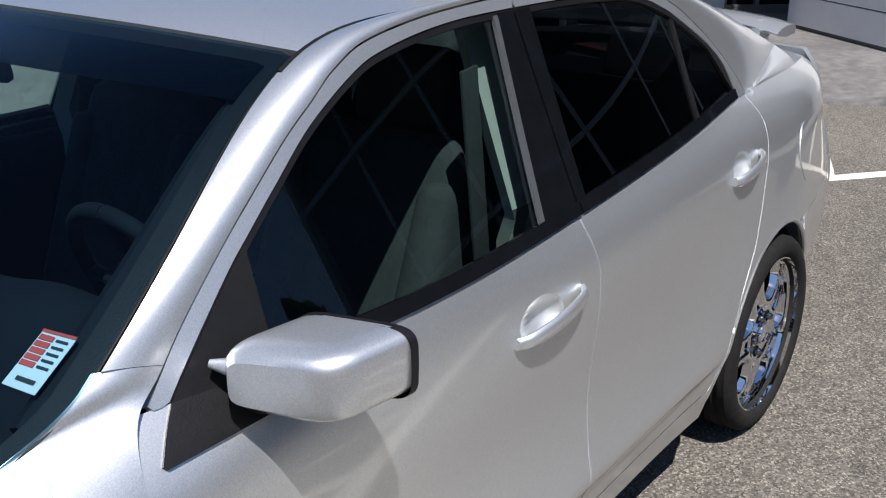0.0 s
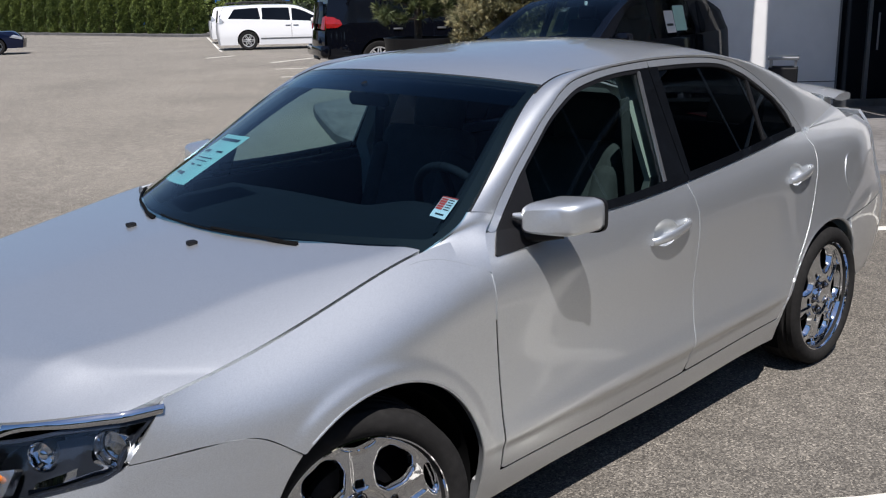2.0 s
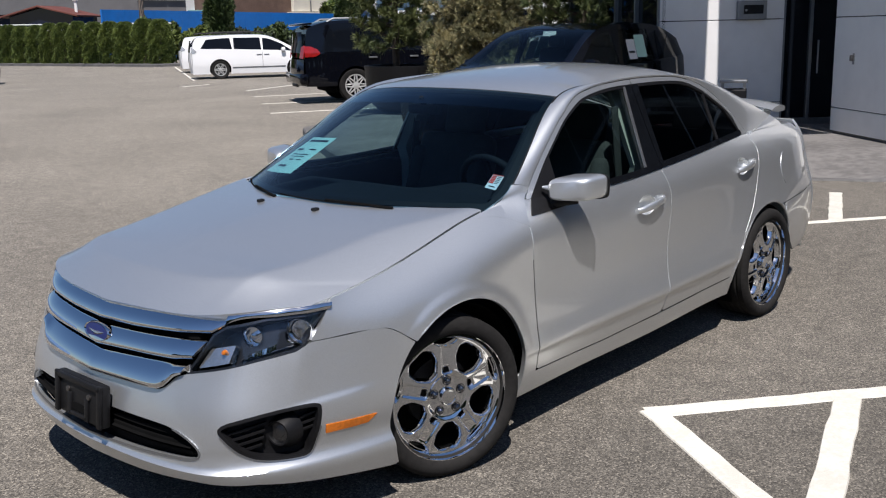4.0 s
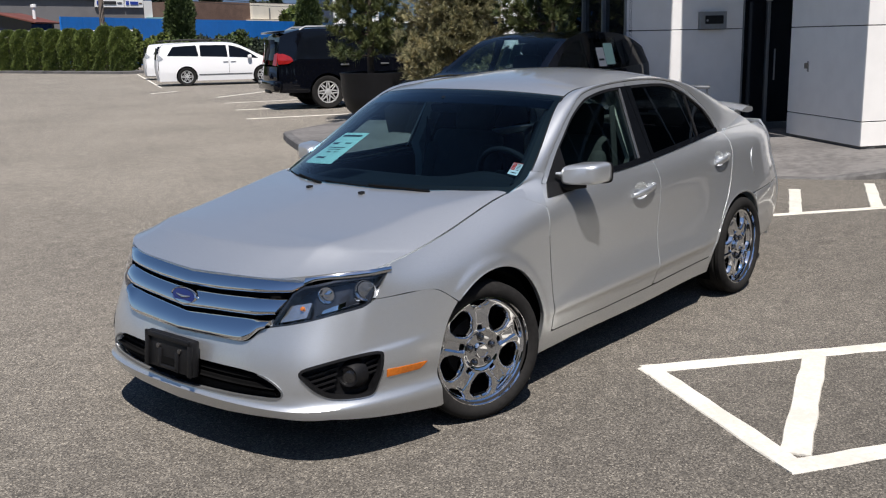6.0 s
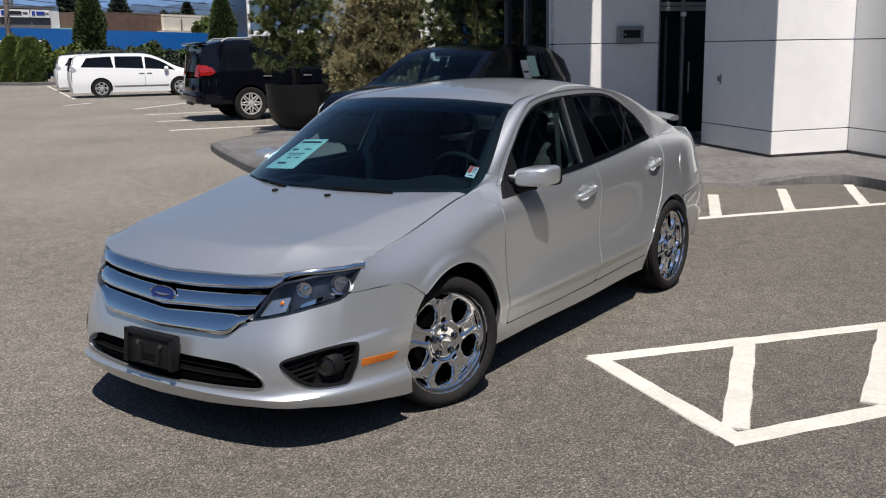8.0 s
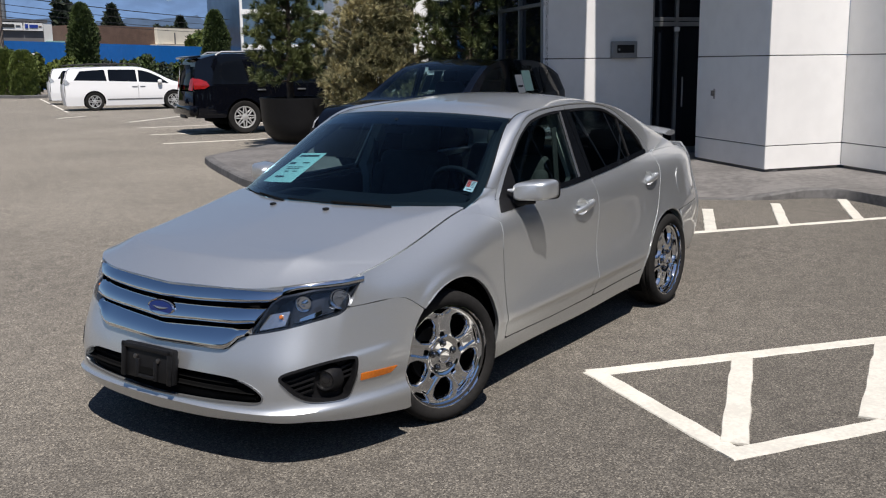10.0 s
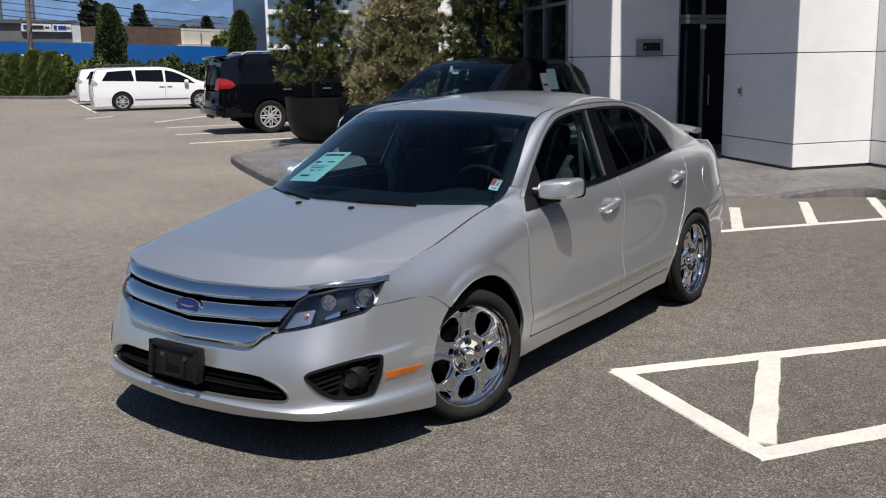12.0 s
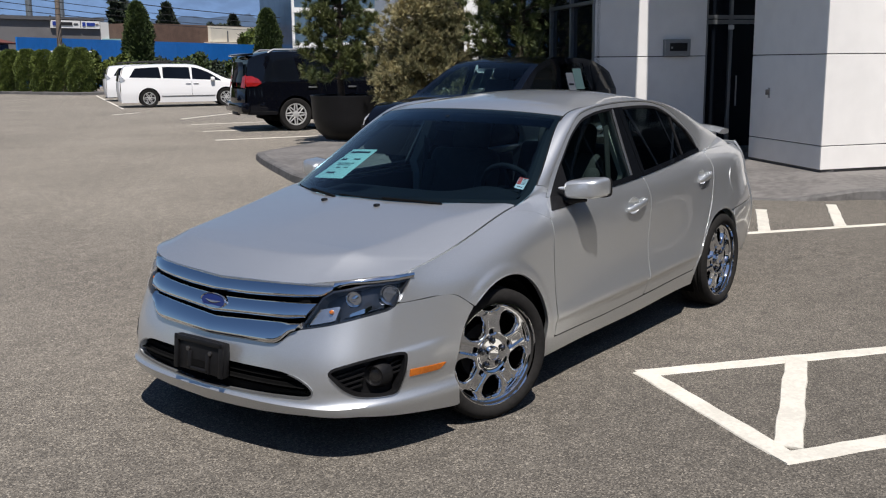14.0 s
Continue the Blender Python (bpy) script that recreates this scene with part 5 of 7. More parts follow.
        part("pillar_trim", patch(upper, lambda x, z, p: np.minimum(np.minimum(GLASS_TOP_Z(x) + 0.002 - z, z - belt_z(x)), np.minimum(-1.560 - x, x - br(z) - 0.004)), (-1.54, -1.66), (0.98, 1.42), 30, 50, 0.015, bool(m), lift=0.001), GLOSSBLACK, rd, "glossy black pillar trim")
        part("pillar_strip", patch(upper, lambda x, z, p: np.minimum(np.minimum(GLASS_TOP_Z(x) - 0.002 - z, z - belt_z(x) - 0.01), 0.007 - np.abs(x - bf(z))), (-1.40, -1.52), (0.98, 1.42), 60, 50, 0.008, bool(m), lift=0.003), ALU, fd, "bright strip")
        part("divider", patch(upper, lambda x, z, p: np.minimum(np.minimum(GLASS_TOP_Z(x) - 0.002 - z, z - belt_z(x) - 0.01), 0.010 - np.abs(x - qf(z))), (-2.24, -2.34), (1.0, 1.40), 50, 50, 0.008, bool(m), lift=-0.002), TRIMBLACK, rd, "black divider bar")
        # handles: scoop and bar
        for d, (hx, hz), x0, x1, dz in ((fd, SCOOP[0], -1.255, -1.495, 0.020), (rd, SCOOP[1], -2.330, -2.565, 0.016)):
            sg = -1 if m else 1
            def y_at(x, z):
                vv = np.linspace(0, 0.6, 200)
                q = side(np.full(200, x), vv)
                return float(np.interp(-z, -q[:, 2], q[:, 1]))
            bm = bmesh.new()
            rows = []
            for r in np.linspace(0.0, 1.06, 8):
                rows.append([bm.verts.new((hx + 0.075 * r * math.cos(t), sg * (y_at(hx + 0.075 * r * math.cos(t), hz + 0.046 * r * math.sin(t)) - 0.038 * max(0.0, 1 - r * r) ** 0.7 - 0.003), hz + 0.046 * r * math.sin(t))) for t in np.linspace(0, 2 * math.pi, 28, endpoint=False)])
            for a, b in zip(rows, rows[1:]):
                for k in range(28):
                    bm.faces.new((a[k], a[(k + 1) % 28], b[(k + 1) % 28], b[k]))
            bmesh.ops.remove_doubles(bm, verts=bm.verts[:], dist=1e-4)
            bmesh.ops.recalc_face_normals(bm, faces=bm.faces[:])
            for f in bm.faces:
                if f.normal.y * sg < 0:
                    f.normal_flip()
            part("handle_scoop", bm, SILVER, d, "silver finger scoop")
            n = 15
            bm = bmesh.new()
            rings = []
            zc = hz - 0.004
            for k in range(n):
                t = k / (n - 1)
                x = x0 + t * (x1 - x0)
                z = zc - 0.012 + dz * t + 0.012 * t
                out = 0.006 + 0.026 * math.sin(math.pi * min(max(t, 0.0), 1.0)) ** 0.5
                hh = 0.017 * (0.35 + 0.65 * math.sin(math.pi * (0.08 + 0.84 * t)) ** 0.4)
                th = 0.009
                y = y_at(x, z) + out
                rings.append([bm.verts.new((x, sg * (y + th * math.cos(a)), z + hh * math.sin(a))) for a in np.linspace(0, 2 * math.pi, 12, endpoint=False)])
            for a, b in zip(rings, rings[1:]):
                for k in range(12):
                    bm.faces.new((a[k], a[(k + 1) % 12], b[(k + 1) % 12], b[k]))
            bm.faces.new(rings[0])
            bm.faces.new(rings[-1])
            bmesh.ops.recalc_face_normals(bm, faces=bm.faces[:])
            part("handle", bm, SILVER, d, "silver pull handle")
        # mirror: rounded shell, black foot and stem
        sg = -1 if m else 1
        reach = 0.953 if sg > 0 else 1.005
        bm = bmesh.new()
        rings = []
        for k in range(15):
            t = k / 14
            q = min(t / 0.45, 1.0)
            x = -0.636 - 0.135 * t
            g = 0.66 + 0.34 * (1 - (1 - q) ** 2.4) ** 0.6
            wy, wz = 0.089 * g, 0.051 * g
            yc, zc = reach - 0.022 * (1 - t), 1.034 - 0.006 * (1 - t)
            ring = []
            for a in np.linspace(0, 2 * math.pi, 36, endpoint=False):
                c, s = math.cos(a), math.sin(a)
                e = 0.40
                px, pz = abs(c) ** e * (1 if c > 0 else -1), abs(s) ** e * (1 if s > 0 else -1)
                taper = 1 - 0.06 * (1 - (px + 1) / 2)
                ring.append(bm.verts.new((x + 0.018 * px * -1, sg * (yc + wy * px), zc + wz * pz * taper + 0.004 * px)))
            rings.append(ring)
        for a, b in zip(rings, rings[1:]):
            for k in range(36):
                bm.faces.new((a[k], a[(k + 1) % 36], b[(k + 1) % 36], b[k]))
        bm.faces.new(rings[0])
        bmesh.ops.recalc_face_normals(bm, faces=bm.faces[:])
        mirror_ob = part("mirror_shell", bm, SILVER, fd, "silver mirror shell")
        bm = bmesh.new()
        rim = []
        for sc, x in ((1.006, -0.766), (1.014, -0.780), (0.94, -0.787), (0.92, -0.777)):
            ring = []
            for a in np.linspace(0, 2 * math.pi, 36, endpoint=False):
                c, s = math.cos(a), math.sin(a)
                px, pz = abs(c) ** 0.4 * (1 if c > 0 else -1), abs(s) ** 0.4 * (1 if s > 0 else -1)
                taper = 1 - 0.06 * (1 - (px + 1) / 2)
                ring.append(bm.verts.new((x - 0.018 * px, sg * (reach + 0.0915 * sc * px), 1.034 + 0.0535 * sc * pz * taper + 0.004 * px - 0.003)))
            rim.append(ring)
        for a, b in zip(rim, rim[1:]):
            for k in range(36):
                bm.faces.new((a[k], a[(k + 1) % 36], b[(k + 1) % 36], b[k]))
        bmesh.ops.recalc_face_normals(bm, faces=bm.faces[:])
        part("mirror_rim", bm, TRIMBLACK, mirror_ob, "black mirror rim")
        bm = bmesh.new()
        bm.faces.new([bm.verts.new((-0.777 - 0.018 * math.cos(a), sg * (reach + 0.086 * (abs(math.cos(a)) ** 0.5) * (1 if math.cos(a) > 0 else -1)), 1.032 + 0.049 * (abs(math.sin(a)) ** 0.5) * (1 if math.sin(a) > 0 else -1))) for a in np.linspace(0, 2 * math.pi, 36, endpoint=False)])
        part("mirror_glass", bm, CHROME, mirror_ob, "mirror glass")
        part("mirror_stem", tube([(-0.628, sg * 0.826, 1.034), (-0.642, sg * (reach - 0.103), 1.031), (-0.660, sg * (reach - 0.073), 1.028), (-0.69, sg * (reach - 0.043), 1.027)], [0.006, 0.013, 0.027, 0.040], 14), SILVER, mirror_ob, "short silver stem")
        part("mirror_foot", tube([(-0.655, sg * 0.812, 0.962), (-0.69, sg * 0.87, 0.966), (-0.74, sg * 0.93, 0.968)], [0.016, 0.018, 0.010], 10), TRIMBLACK, mirror_ob, "black foot")
    # fuel flap groove on the left quarter
    fo = smooth_outline([(-3.085, 0.915), (-3.115, 0.83), (-3.09, 0.755), (-3.03, 0.745), (-2.985, 0.83), (-3.02, 0.91)], 5)
    part("fuel_flap", patch(side, lambda x, v, p: inside(fo, x, p[..., 2]), (-3.16, -2.95), (0.1, 0.45), 40, 40, 0.004, lift=0.0025), SILVER, car, "silver fuel flap")
    # wipers
    for y0, y1 in ((0.46, -0.16), (-0.18, -0.70)):
        a = [crown(np.array(0.003 + 0.004 * k / 10), np.array((y0 + (y1 - y0) * k / 10) / 0.818)) + np.array((0.0, 0, 0.005)) for k in range(11)]
        w = part("wiper", tube(a, 0.0032, 6), MATTBLACK, car, "black wiper arm and blade")
        part("wiper_arm", tube([a[0] + np.array((0.012, 0.012, -0.006)), a[1] + np.array((0.010, 0, 0.003)), a[5] + np.array((0.0, 0, 0.008))], [0.008, 0.006, 0.004], 6), MATTBLACK, w)
    # tag and sticker behind the screen
    tag = [(0.035, -0.775), (0.044, -0.365), (0.119, -0.338), (0.116, -0.678)]
    def tag_at(a, b):
        q = [np.array(k) for k in tag]
        a, b = np.asarray(a)[..., None], np.asarray(b)[..., None]
        ut = (q[0] * (1 - a) + q[1] * a) * (1 - b) + (q[3] * (1 - a) + q[2] * a) * b
        return crown(ut[..., 0], ut[..., 1])
    card = part("price_tag", patch(tag_at, lambda a, b, p: 1 + 0 * a, (0, 1), (0, 1), 12, 12, 0.001, lift=-0.005), MINT, ws, "mint green price sheet with black print")
    for a0, a1, b0, b1 in ((0.12, 0.88, 0.87, 0.92), (0.12, 0.36, 0.62, 0.67), (0.62, 0.84, 0.64, 0.67), (0.2, 0.8, 0.505, 0.52), (0.25, 0.75, 0.445, 0.457), (0.34, 0.50, 0.355, 0.378), (0.62, 0.78, 0.36, 0.375), (0.24, 0.56, 0.16, 0.21)):
        part("print_bar", patch(tag_at, lambda a, b, p: 1 + 0 * a, (a0, a1), (b0, b1), 8, 3, 0.0005, lift=-0.003), INK, card)
    st = [(0.0480, 0.8865), (0.0435, 0.937), (0.0705, 0.943), (0.0733, 0.891)]
    def st_at(a, b):
        q = [np.array(k) for k in st]
        a, b = np.asarray(a)[..., None], np.asarray(b)[..., None]
        ut = (q[0] * (1 - a) + q[1] * a) * (1 - b) + (q[3] * (1 - a) + q[2] * a) * b
        return crown(ut[..., 0], ut[..., 1])
    stk = part("service_sticker", patch(st_at, lambda a, b, p: 1 + 0 * a, (0, 1), (0, 1), 4, 4, 0.001, lift=-0.0035), PAPER, ws, "white sticker with red columns")
    for k in range(5):
        part("red_bar", patch(st_at, lambda a, b, p: 1 + 0 * a, (0.04, 0.46), (0.36 + 0.115 * k, 0.45 + 0.115 * k), 3, 2, 0.0005, lift=-0.002), REDPAPER, stk)
        part("ink_bar", patch(st_at, lambda a, b, p: 1 + 0 * a, (0.54, 0.88), (0.38 + 0.115 * k, 0.42 + 0.115 * k), 3, 2, 0.0005, lift=-0.002), INK, stk)
    part("red_edge", patch(st_at, lambda a, b, p: 1 + 0 * a, (0.0, 1.0), (0.95, 1.0), 3, 2, 0.0005, lift=-0.0022), REDPAPER, stk)
    part("ink_bar", patch(st_at, lambda a, b, p: 1 + 0 * a, (0.25, 0.8), (0.12, 0.19), 3, 2, 0.0005, lift=-0.002), INK, stk)
    # boot spoiler
    bm = bmesh.new()
    rings = []
    for k in range(25):
        t = -1 + 2 * k / 24
        y = 0.525 * t
        z = 1.168 - 0.036 * abs(t) ** 3
        x = -3.52 + 0.04 * abs(t) ** 3
        ring = []
        for ax, az in ((0.0, 0.0), (-0.05, 0.016), (-0.12, 0.022), (-0.175, 0.018), (-0.195, 0.006), (-0.19, -0.016), (-0.10, -0.020), (-0.02, -0.010)):
            ring.append(bm.verts.new((x + ax, y, z + az)))
        rings.append(ring)
    for a, b in zip(rings, rings[1:]):
        for k in range(8):
            bm.faces.new((a[k], a[(k + 1) % 8], b[(k + 1) % 8], b[k]))
    bm.faces.new(rings[0])
    bm.faces.new(rings[-1])
    bmesh.ops.recalc_face_normals(bm, faces=bm.faces[:])
    sp = part("boot_spoiler", bm, SILVER, car, "silver boot spoiler")
    for y in (-0.42, 0.0, 0.42):
        part("spoiler_leg", box(0.10, 0.04, 0.12, pose(-3.60, y, 1.11), 0.01), SILVER, sp)


GLOSSBLACK = material("gloss_black_trim", (0.006, 0.007, 0.009), 0.06, vary=0.2, scale=20, spec=0.13)
saloon_glass()


# ---- saloon: wheels and cabin ----
WINDOW = rounded([(0.108, 0.018), (0.146, 0.053), (0.188, 0.060), (0.214, 0.036), (0.214, -0.036), (0.188, -0.060), (0.146, -0.053), (0.108, -0.018)], 0.14, 1)
SLOT = rounded([(0.206, 0.000), (0.213, 0.037), (0.221, 0.050), (0.230, 0.043), (0.234, 0.000), (0.230, -0.043), (0.221, -0.050), (0.213, -0.037)], 0.17, 1)
NUT_HOLE = [(0.096, -0.013), (0.096, 0.013), (0.117, 0.011), (0.117, -0.011)]


def fifth(r, a, start):
    """Folds the turn onto one fifth of the wheel."""
    t = (a - math.radians(start) + math.pi / 5) % (2 * math.pi / 5) - math.pi / 5
    return r * np.cos(t), r * np.sin(t)


def rim_face(r, a):
    dish = 0.006 - 0.012 * np.clip((r - 0.06) / 0.15, 0, 1) ** 2 + 0.012 * np.exp(-((r - 0.243) / 0.006) ** 2) - 0.010 / (1 + np.exp(np.clip((r - 0.088) / 0.004, -40, 40)))
    w = -inside(WINDOW, *fifth(r, a, 54))
    s = -inside(SLOT, *fifth(r, a, 90))
    h = -inside(NUT_HOLE, *fifth(r, a, 90))
    along, across = fifth(r, a, 90)
    valley = np.clip((0.026 - np.abs(across)) / 0.007, 0, 1) * np.clip((along - 0.092) / 0.01, 0, 1) * np.clip((0.203 - along) / 0.012, 0, 1)
    dish = dish - 0.007 * valley
    dish = dish - 0.022 * np.clip(1 - (w + 0.006) / 0.012, 0, 1) ** 1.4 - 0.016 * np.clip(1 - (s + 0.004) / 0.008, 0, 1) ** 1.4 - 0.006 * np.clip(1 - h / 0.006, 0, 1) ** 1.4
    return np.stack([0.993 * r * np.cos(a), dish + 0.072, 0.993 * r * np.sin(a)], -1)


def wheel_mesh(owner, steer):
    """A tyre on a chromed five-spoke wheel, outer side towards +y."""
    w = new("wheel")
    w.parent = owner
    w.matrix_basis = steer
    R = 0.318
    prof = [(0.236, 0.075), (0.250, 0.097), (0.268, 0.108), (0.290, 0.108), (0.307, 0.098), (0.315, 0.086)]
    tread = []
    for y in np.linspace(0.080, -0.080, 33):
        groove = min(abs(y - g) for g in (-0.055, -0.018, 0.018, 0.055)) < 0.005
        tread.append((R - (0.007 if groove else 0.0) - 0.0005 * (y / 0.03) ** 2, float(y)))
    prof = prof + tread + [(r, -y) for r, y in prof[::-1]]
    turn = Matrix.Rotation(-math.pi / 2, 4, "X")
    part("tyre", lathe(prof, 72, m=turn, cap=False), RUBBER, w, "worn black tyre")

    def keep(r, a, p):
        k = np.minimum(0.250 - r, r - 0.03)
        k = np.minimum(k, -inside(WINDOW, *fifth(r, a, 54)) + 0.006)
        k = np.minimum(k, -inside(SLOT, *fifth(r, a, 90)) + 0.004)
        return np.minimum(k, -inside(NUT_HOLE, *fifth(r, a, 90)))
    # angle runs down so that the face looks outwards
    face = part("rim", patch(lambda r, a: rim_face(r, -a), lambda r, a, p: keep(r, -a, p), (0.028, 0.250), (0, 2 * math.pi), 64, 360, 0.030), CHROME, w, "chromed five-spoke rim")
    part("rim_lip", lathe([(0.232, 0.020), (0.242, 0.040), (0.2485, 0.075), (0.2485, 0.096), (0.2445, 0.097), (0.241, 0.070)], 72, m=turn, closed=True), CHROME, face)
    part("barrel", lathe([(0.0, -0.06), (0.15, -0.06), (0.222, -0.09), (0.238, 0.075)], 48, m=turn, cap=False), MATTBLACK, w)
    part("brake_disc", lathe([(0.135, -0.03), (0.135, 0.0), (0.08, 0.004), (0.06, 0.03), (0.0, 0.03)], 48, m=turn), DARKSTEEL, w, "dark brake disc")
    part("hub_cap", lathe([(0.036, 0.02), (0.036, 0.078), (0.033, 0.084), (0.029, 0.0835), (0.027, 0.081), (0.0, 0.083)], 32, m=turn), CHROME, w, "round chrome centre cap")
    for k in range(5):
        a = math.radians(90 + 72 * k)
        at = Matrix.Translation((0.062 * math.cos(a), 0.0, 0.062 * math.sin(a))) @ turn
        nut = part("wheel_nut", lathe([(0.0125, 0.02), (0.0125, 0.076), (0.0105, 0.083), (0.006, 0.087), (0.0, 0.088)], 12, m=at), DARKCHROME, w, "dark chrome wheel nut")
        # black ring paints in the dark of a hole round the nut
        part("nut_ring", lathe([(0.0185, 0.060), (0.0185, 0.0705), (0.0165, 0.0715), (0.0160, 0.066), (0.0, 0.064)], 18, m=at), MATTBLACK, nut, "black ring painted for the dark hole round the nut")
    return w


def saloon_wheels():
    y = 0.782
    first = wheel_mesh(car, pose(0.0, y + 0.012, 0.318, 0, 0, -17))

    def again(m):
        copy_thing(first, m)
    again(pose(AXLE, y, 0.318, 0, 23, 0))
    again(pose(0.0, -y, 0.318, 0, 0, 163))
    again(pose(AXLE, -y, 0.318, 0, 40, 180))
    # wells and underbody
    for x0 in (0.0, AXLE):
        for sg in (1, -1):
            bm = bmesh.new()
            rows = []
            for yy in ((0.875 if x0 == 0.0 else 0.83), 0.50):
                rr = 0.376 if x0 == 0.0 else 0.358
                rows.append([bm.verts.new((x0 + rr * 1.02 * math.cos(a), sg * yy, 0.30 + rr * math.sin(a))) for a in np.linspace(-0.45, math.pi + 0.45, 30)])
            for k in range(29):
                bm.faces.new((rows[0][k], rows[0][k + 1], rows[1][k + 1], rows[1][k]))
            bm.faces.new(rows[1])
            part("wheel_well", bm, MATTBLACK, car, "black wheel arch liner")
    part("underbody", box(3.0, 1.60, 0.10, pose(-1.42, 0, 0.24), 0.03), MATTBLACK, car)
    part("front_pan", prism([(0.30, -0.70), (0.74, -0.68), (0.90, -0.50), (0.965, -0.25), (0.975, 0.0), (0.965, 0.25), (0.90, 0.50), (0.74, 0.68), (0.30, 0.70)], 0.205, 0.28), MATTBLACK, car)
    part("rear_pan", box(0.70, 1.1, 0.14, pose(-3.40, 0, 0.28), 0.03), MATTBLACK, car)
    part("engine_cover", box(1.0, 1.05, 0.44, pose(0.38, 0, 0.50), 0.05), MATTBLACK, car)


def saloon_cabin():
    # dashboard, rounded, with an instrument hood
    def dash(a, t):
        x = np.interp(a, (0, 0.15, 0.5, 0.8, 1.0), (-0.10, -0.25, -0.55, -0.72, -0.76))
        z = np.interp(a, (0, 0.15, 0.5, 0.8, 1.0), (0.935, 0.960, 0.975, 0.945, 0.70))
        y = t * 0.70
        z = z + 0.055 * np.exp(-((y - 0.37) / 0.20) ** 2) * np.exp(-((a - 0.72) / 0.16) ** 2) - 0.02 * np.abs(t) ** 3
        return np.stack([x - 0.22 * np.abs(t) ** 2 * (1 - a), y, z], -1)
    part("dashboard", patch(dash, lambda a, t, p: 1 + 0 * a, (1, 0), (-1, 1), 40, 50, 0.03), INTERIOR, car, "dark grey dashboard")
    # steering wheel
    m = pose(-0.85, 0.39, 0.945, 0, -66, 0)
    bm = bmesh.new()
    ring = [m @ Vector((0.185 * math.cos(a), 0.185 * math.sin(a), 0)) for a in np.linspace(0, 2 * math.pi, 41)]
    tube(ring, 0.016, 10, bm, cap=False)
    sw = part("steering_wheel", bm, INTERIOR, car, "dark grey steering wheel")
    bm = box(0.12, 0.17, 0.06, m @ Matrix.Translation((-0.01, 0, -0.01)), 0.02)
    for a in (0, math.pi, -math.pi / 2):
        box(0.03, 0.16, 0.02, m @ Matrix.Rotation(a - math.pi / 2, 4, "Z") @ Matrix.Translation((0, 0.10, 0)), 0.006, bm)
    part("wheel_hub", bm, INTERIOR, sw)
    part("column", tube([m @ Vector((0, 0, 0.0)), m @ Vector((0, 0, -0.22))], 0.045, 12), INTERIOR, sw)
    # seats
    for y, x in ((0.37, -1.30), (-0.37, -1.24)):
        bm = box(0.52, 0.50, 0.16, pose(x + 0.18, y, 0.50, 0, -8, 0), 0.05, seg=3)
        s = part("front_seat", bm, CLOTH, car, "grey cloth front seat")
        bm = box(0.15, 0.50, 0.62, pose(x - 0.13, y, 0.83, 0, -20, 0), 0.06, seg=3)
        for e in (-0.21, 0.21):
            box(0.17, 0.10, 0.50, pose(x - 0.105, y + e, 0.80, 0, -20, 0), 0.04, bm, seg=3)
        part("backrest", bm, CLOTH, s)
        part("headrest", box(0.10, 0.27, 0.20, pose(x - 0.29, y, 1.20, 0, -14, 0), 0.045, seg=3), CLOTH, s)
        for e in (-0.06, 0.06):
            part("headrest_post", tube([(x - 0.245, y + e, 1.08), (x - 0.28, y + e, 1.16)], 0.006, 6), STEEL, s)
    r = part("rear_seat", box(0.52, 1.30, 0.18, pose(-2.12, 0, 0.52, 0, -6, 0), 0.05, seg=3), CLOTH, car, "grey cloth rear bench")
    part("rear_backrest", box(0.16, 1.30, 0.60, pose(-2.50, 0, 0.80, 0, -24, 0), 0.05, seg=3), CLOTH, r)
    for y in (-0.42, 0.42):
        part("rear_headrest", box(0.10, 0.26, 0.15, pose(-2.66, y, 1.13, 0, -18, 0), 0.04, seg=3), CLOTH, r)
    part("parcel_shelf", box(0.50, 1.15, 0.03, pose(-2.88, 0, 1.02), 0.01), INTERIOR, car)
    part("floor_pan", box(2.6, 1.45, 0.04, pose(-1.65, 0, 0.32), 0.01), INTERIOR, car, "dark cabin floor")
    part("firewall", box(0.04, 1.4, 0.6, pose(-0.12, 0, 0.62), 0.01), INTERIOR, car)
    part("boot_wall", box(0.04, 1.2, 0.6, pose(-2.95, 0, 0.70), 0.01), INTERIOR, car)
    # headlining, inner door cards, pillar trim
    part("headlining", patch(lambda u, t: crown(u, t) - np.array((0, 0, 0.035)), lambda u, t, p: 1 + 0 * u, (0.735, 0.25), (-0.97, 0.97), 30, 24, 0.005), LIGHTTRIM, car, "pale headlining")
    for sg in (1, -1):
        for x0, x1, dm in ((-0.52, -1.52, 0), (-1.60, -2.60, 1)):
            part("door_card", box(abs(x1 - x0), 0.05, 0.62, pose((x0 + x1) / 2, sg * (0.795 - 0.05 * dm), 0.66 + 0.03 * dm, 0, 0, -3.0 * sg * dm), 0.02), INTERIOR, car, "dark door card")
        bm = bmesh.new()
        q = []
        for z in np.linspace(0.72, 1.39, 12):
            p = upper(np.array(-1.475 - 0.10 * (z - 1.05)), np.array(z)) if z > 1.0 else np.array((-1.475, 0.82, z))
            yy = (p[1] - 0.075) * sg
            q.append([bm.verts.new((p[0] + dx, yy + dy * sg, z)) for dx, dy in ((0.075, 0.03), (0.05, -0.012), (-0.05, -0.012), (-0.08, 0.03))])
        for a, b in zip(q, q[1:]):
            for k in range(3):
                bm.faces.new((a[k], b[k], b[k + 1], a[k + 1]))
        bmesh.ops.recalc_face_normals(bm, faces=bm.faces[:])
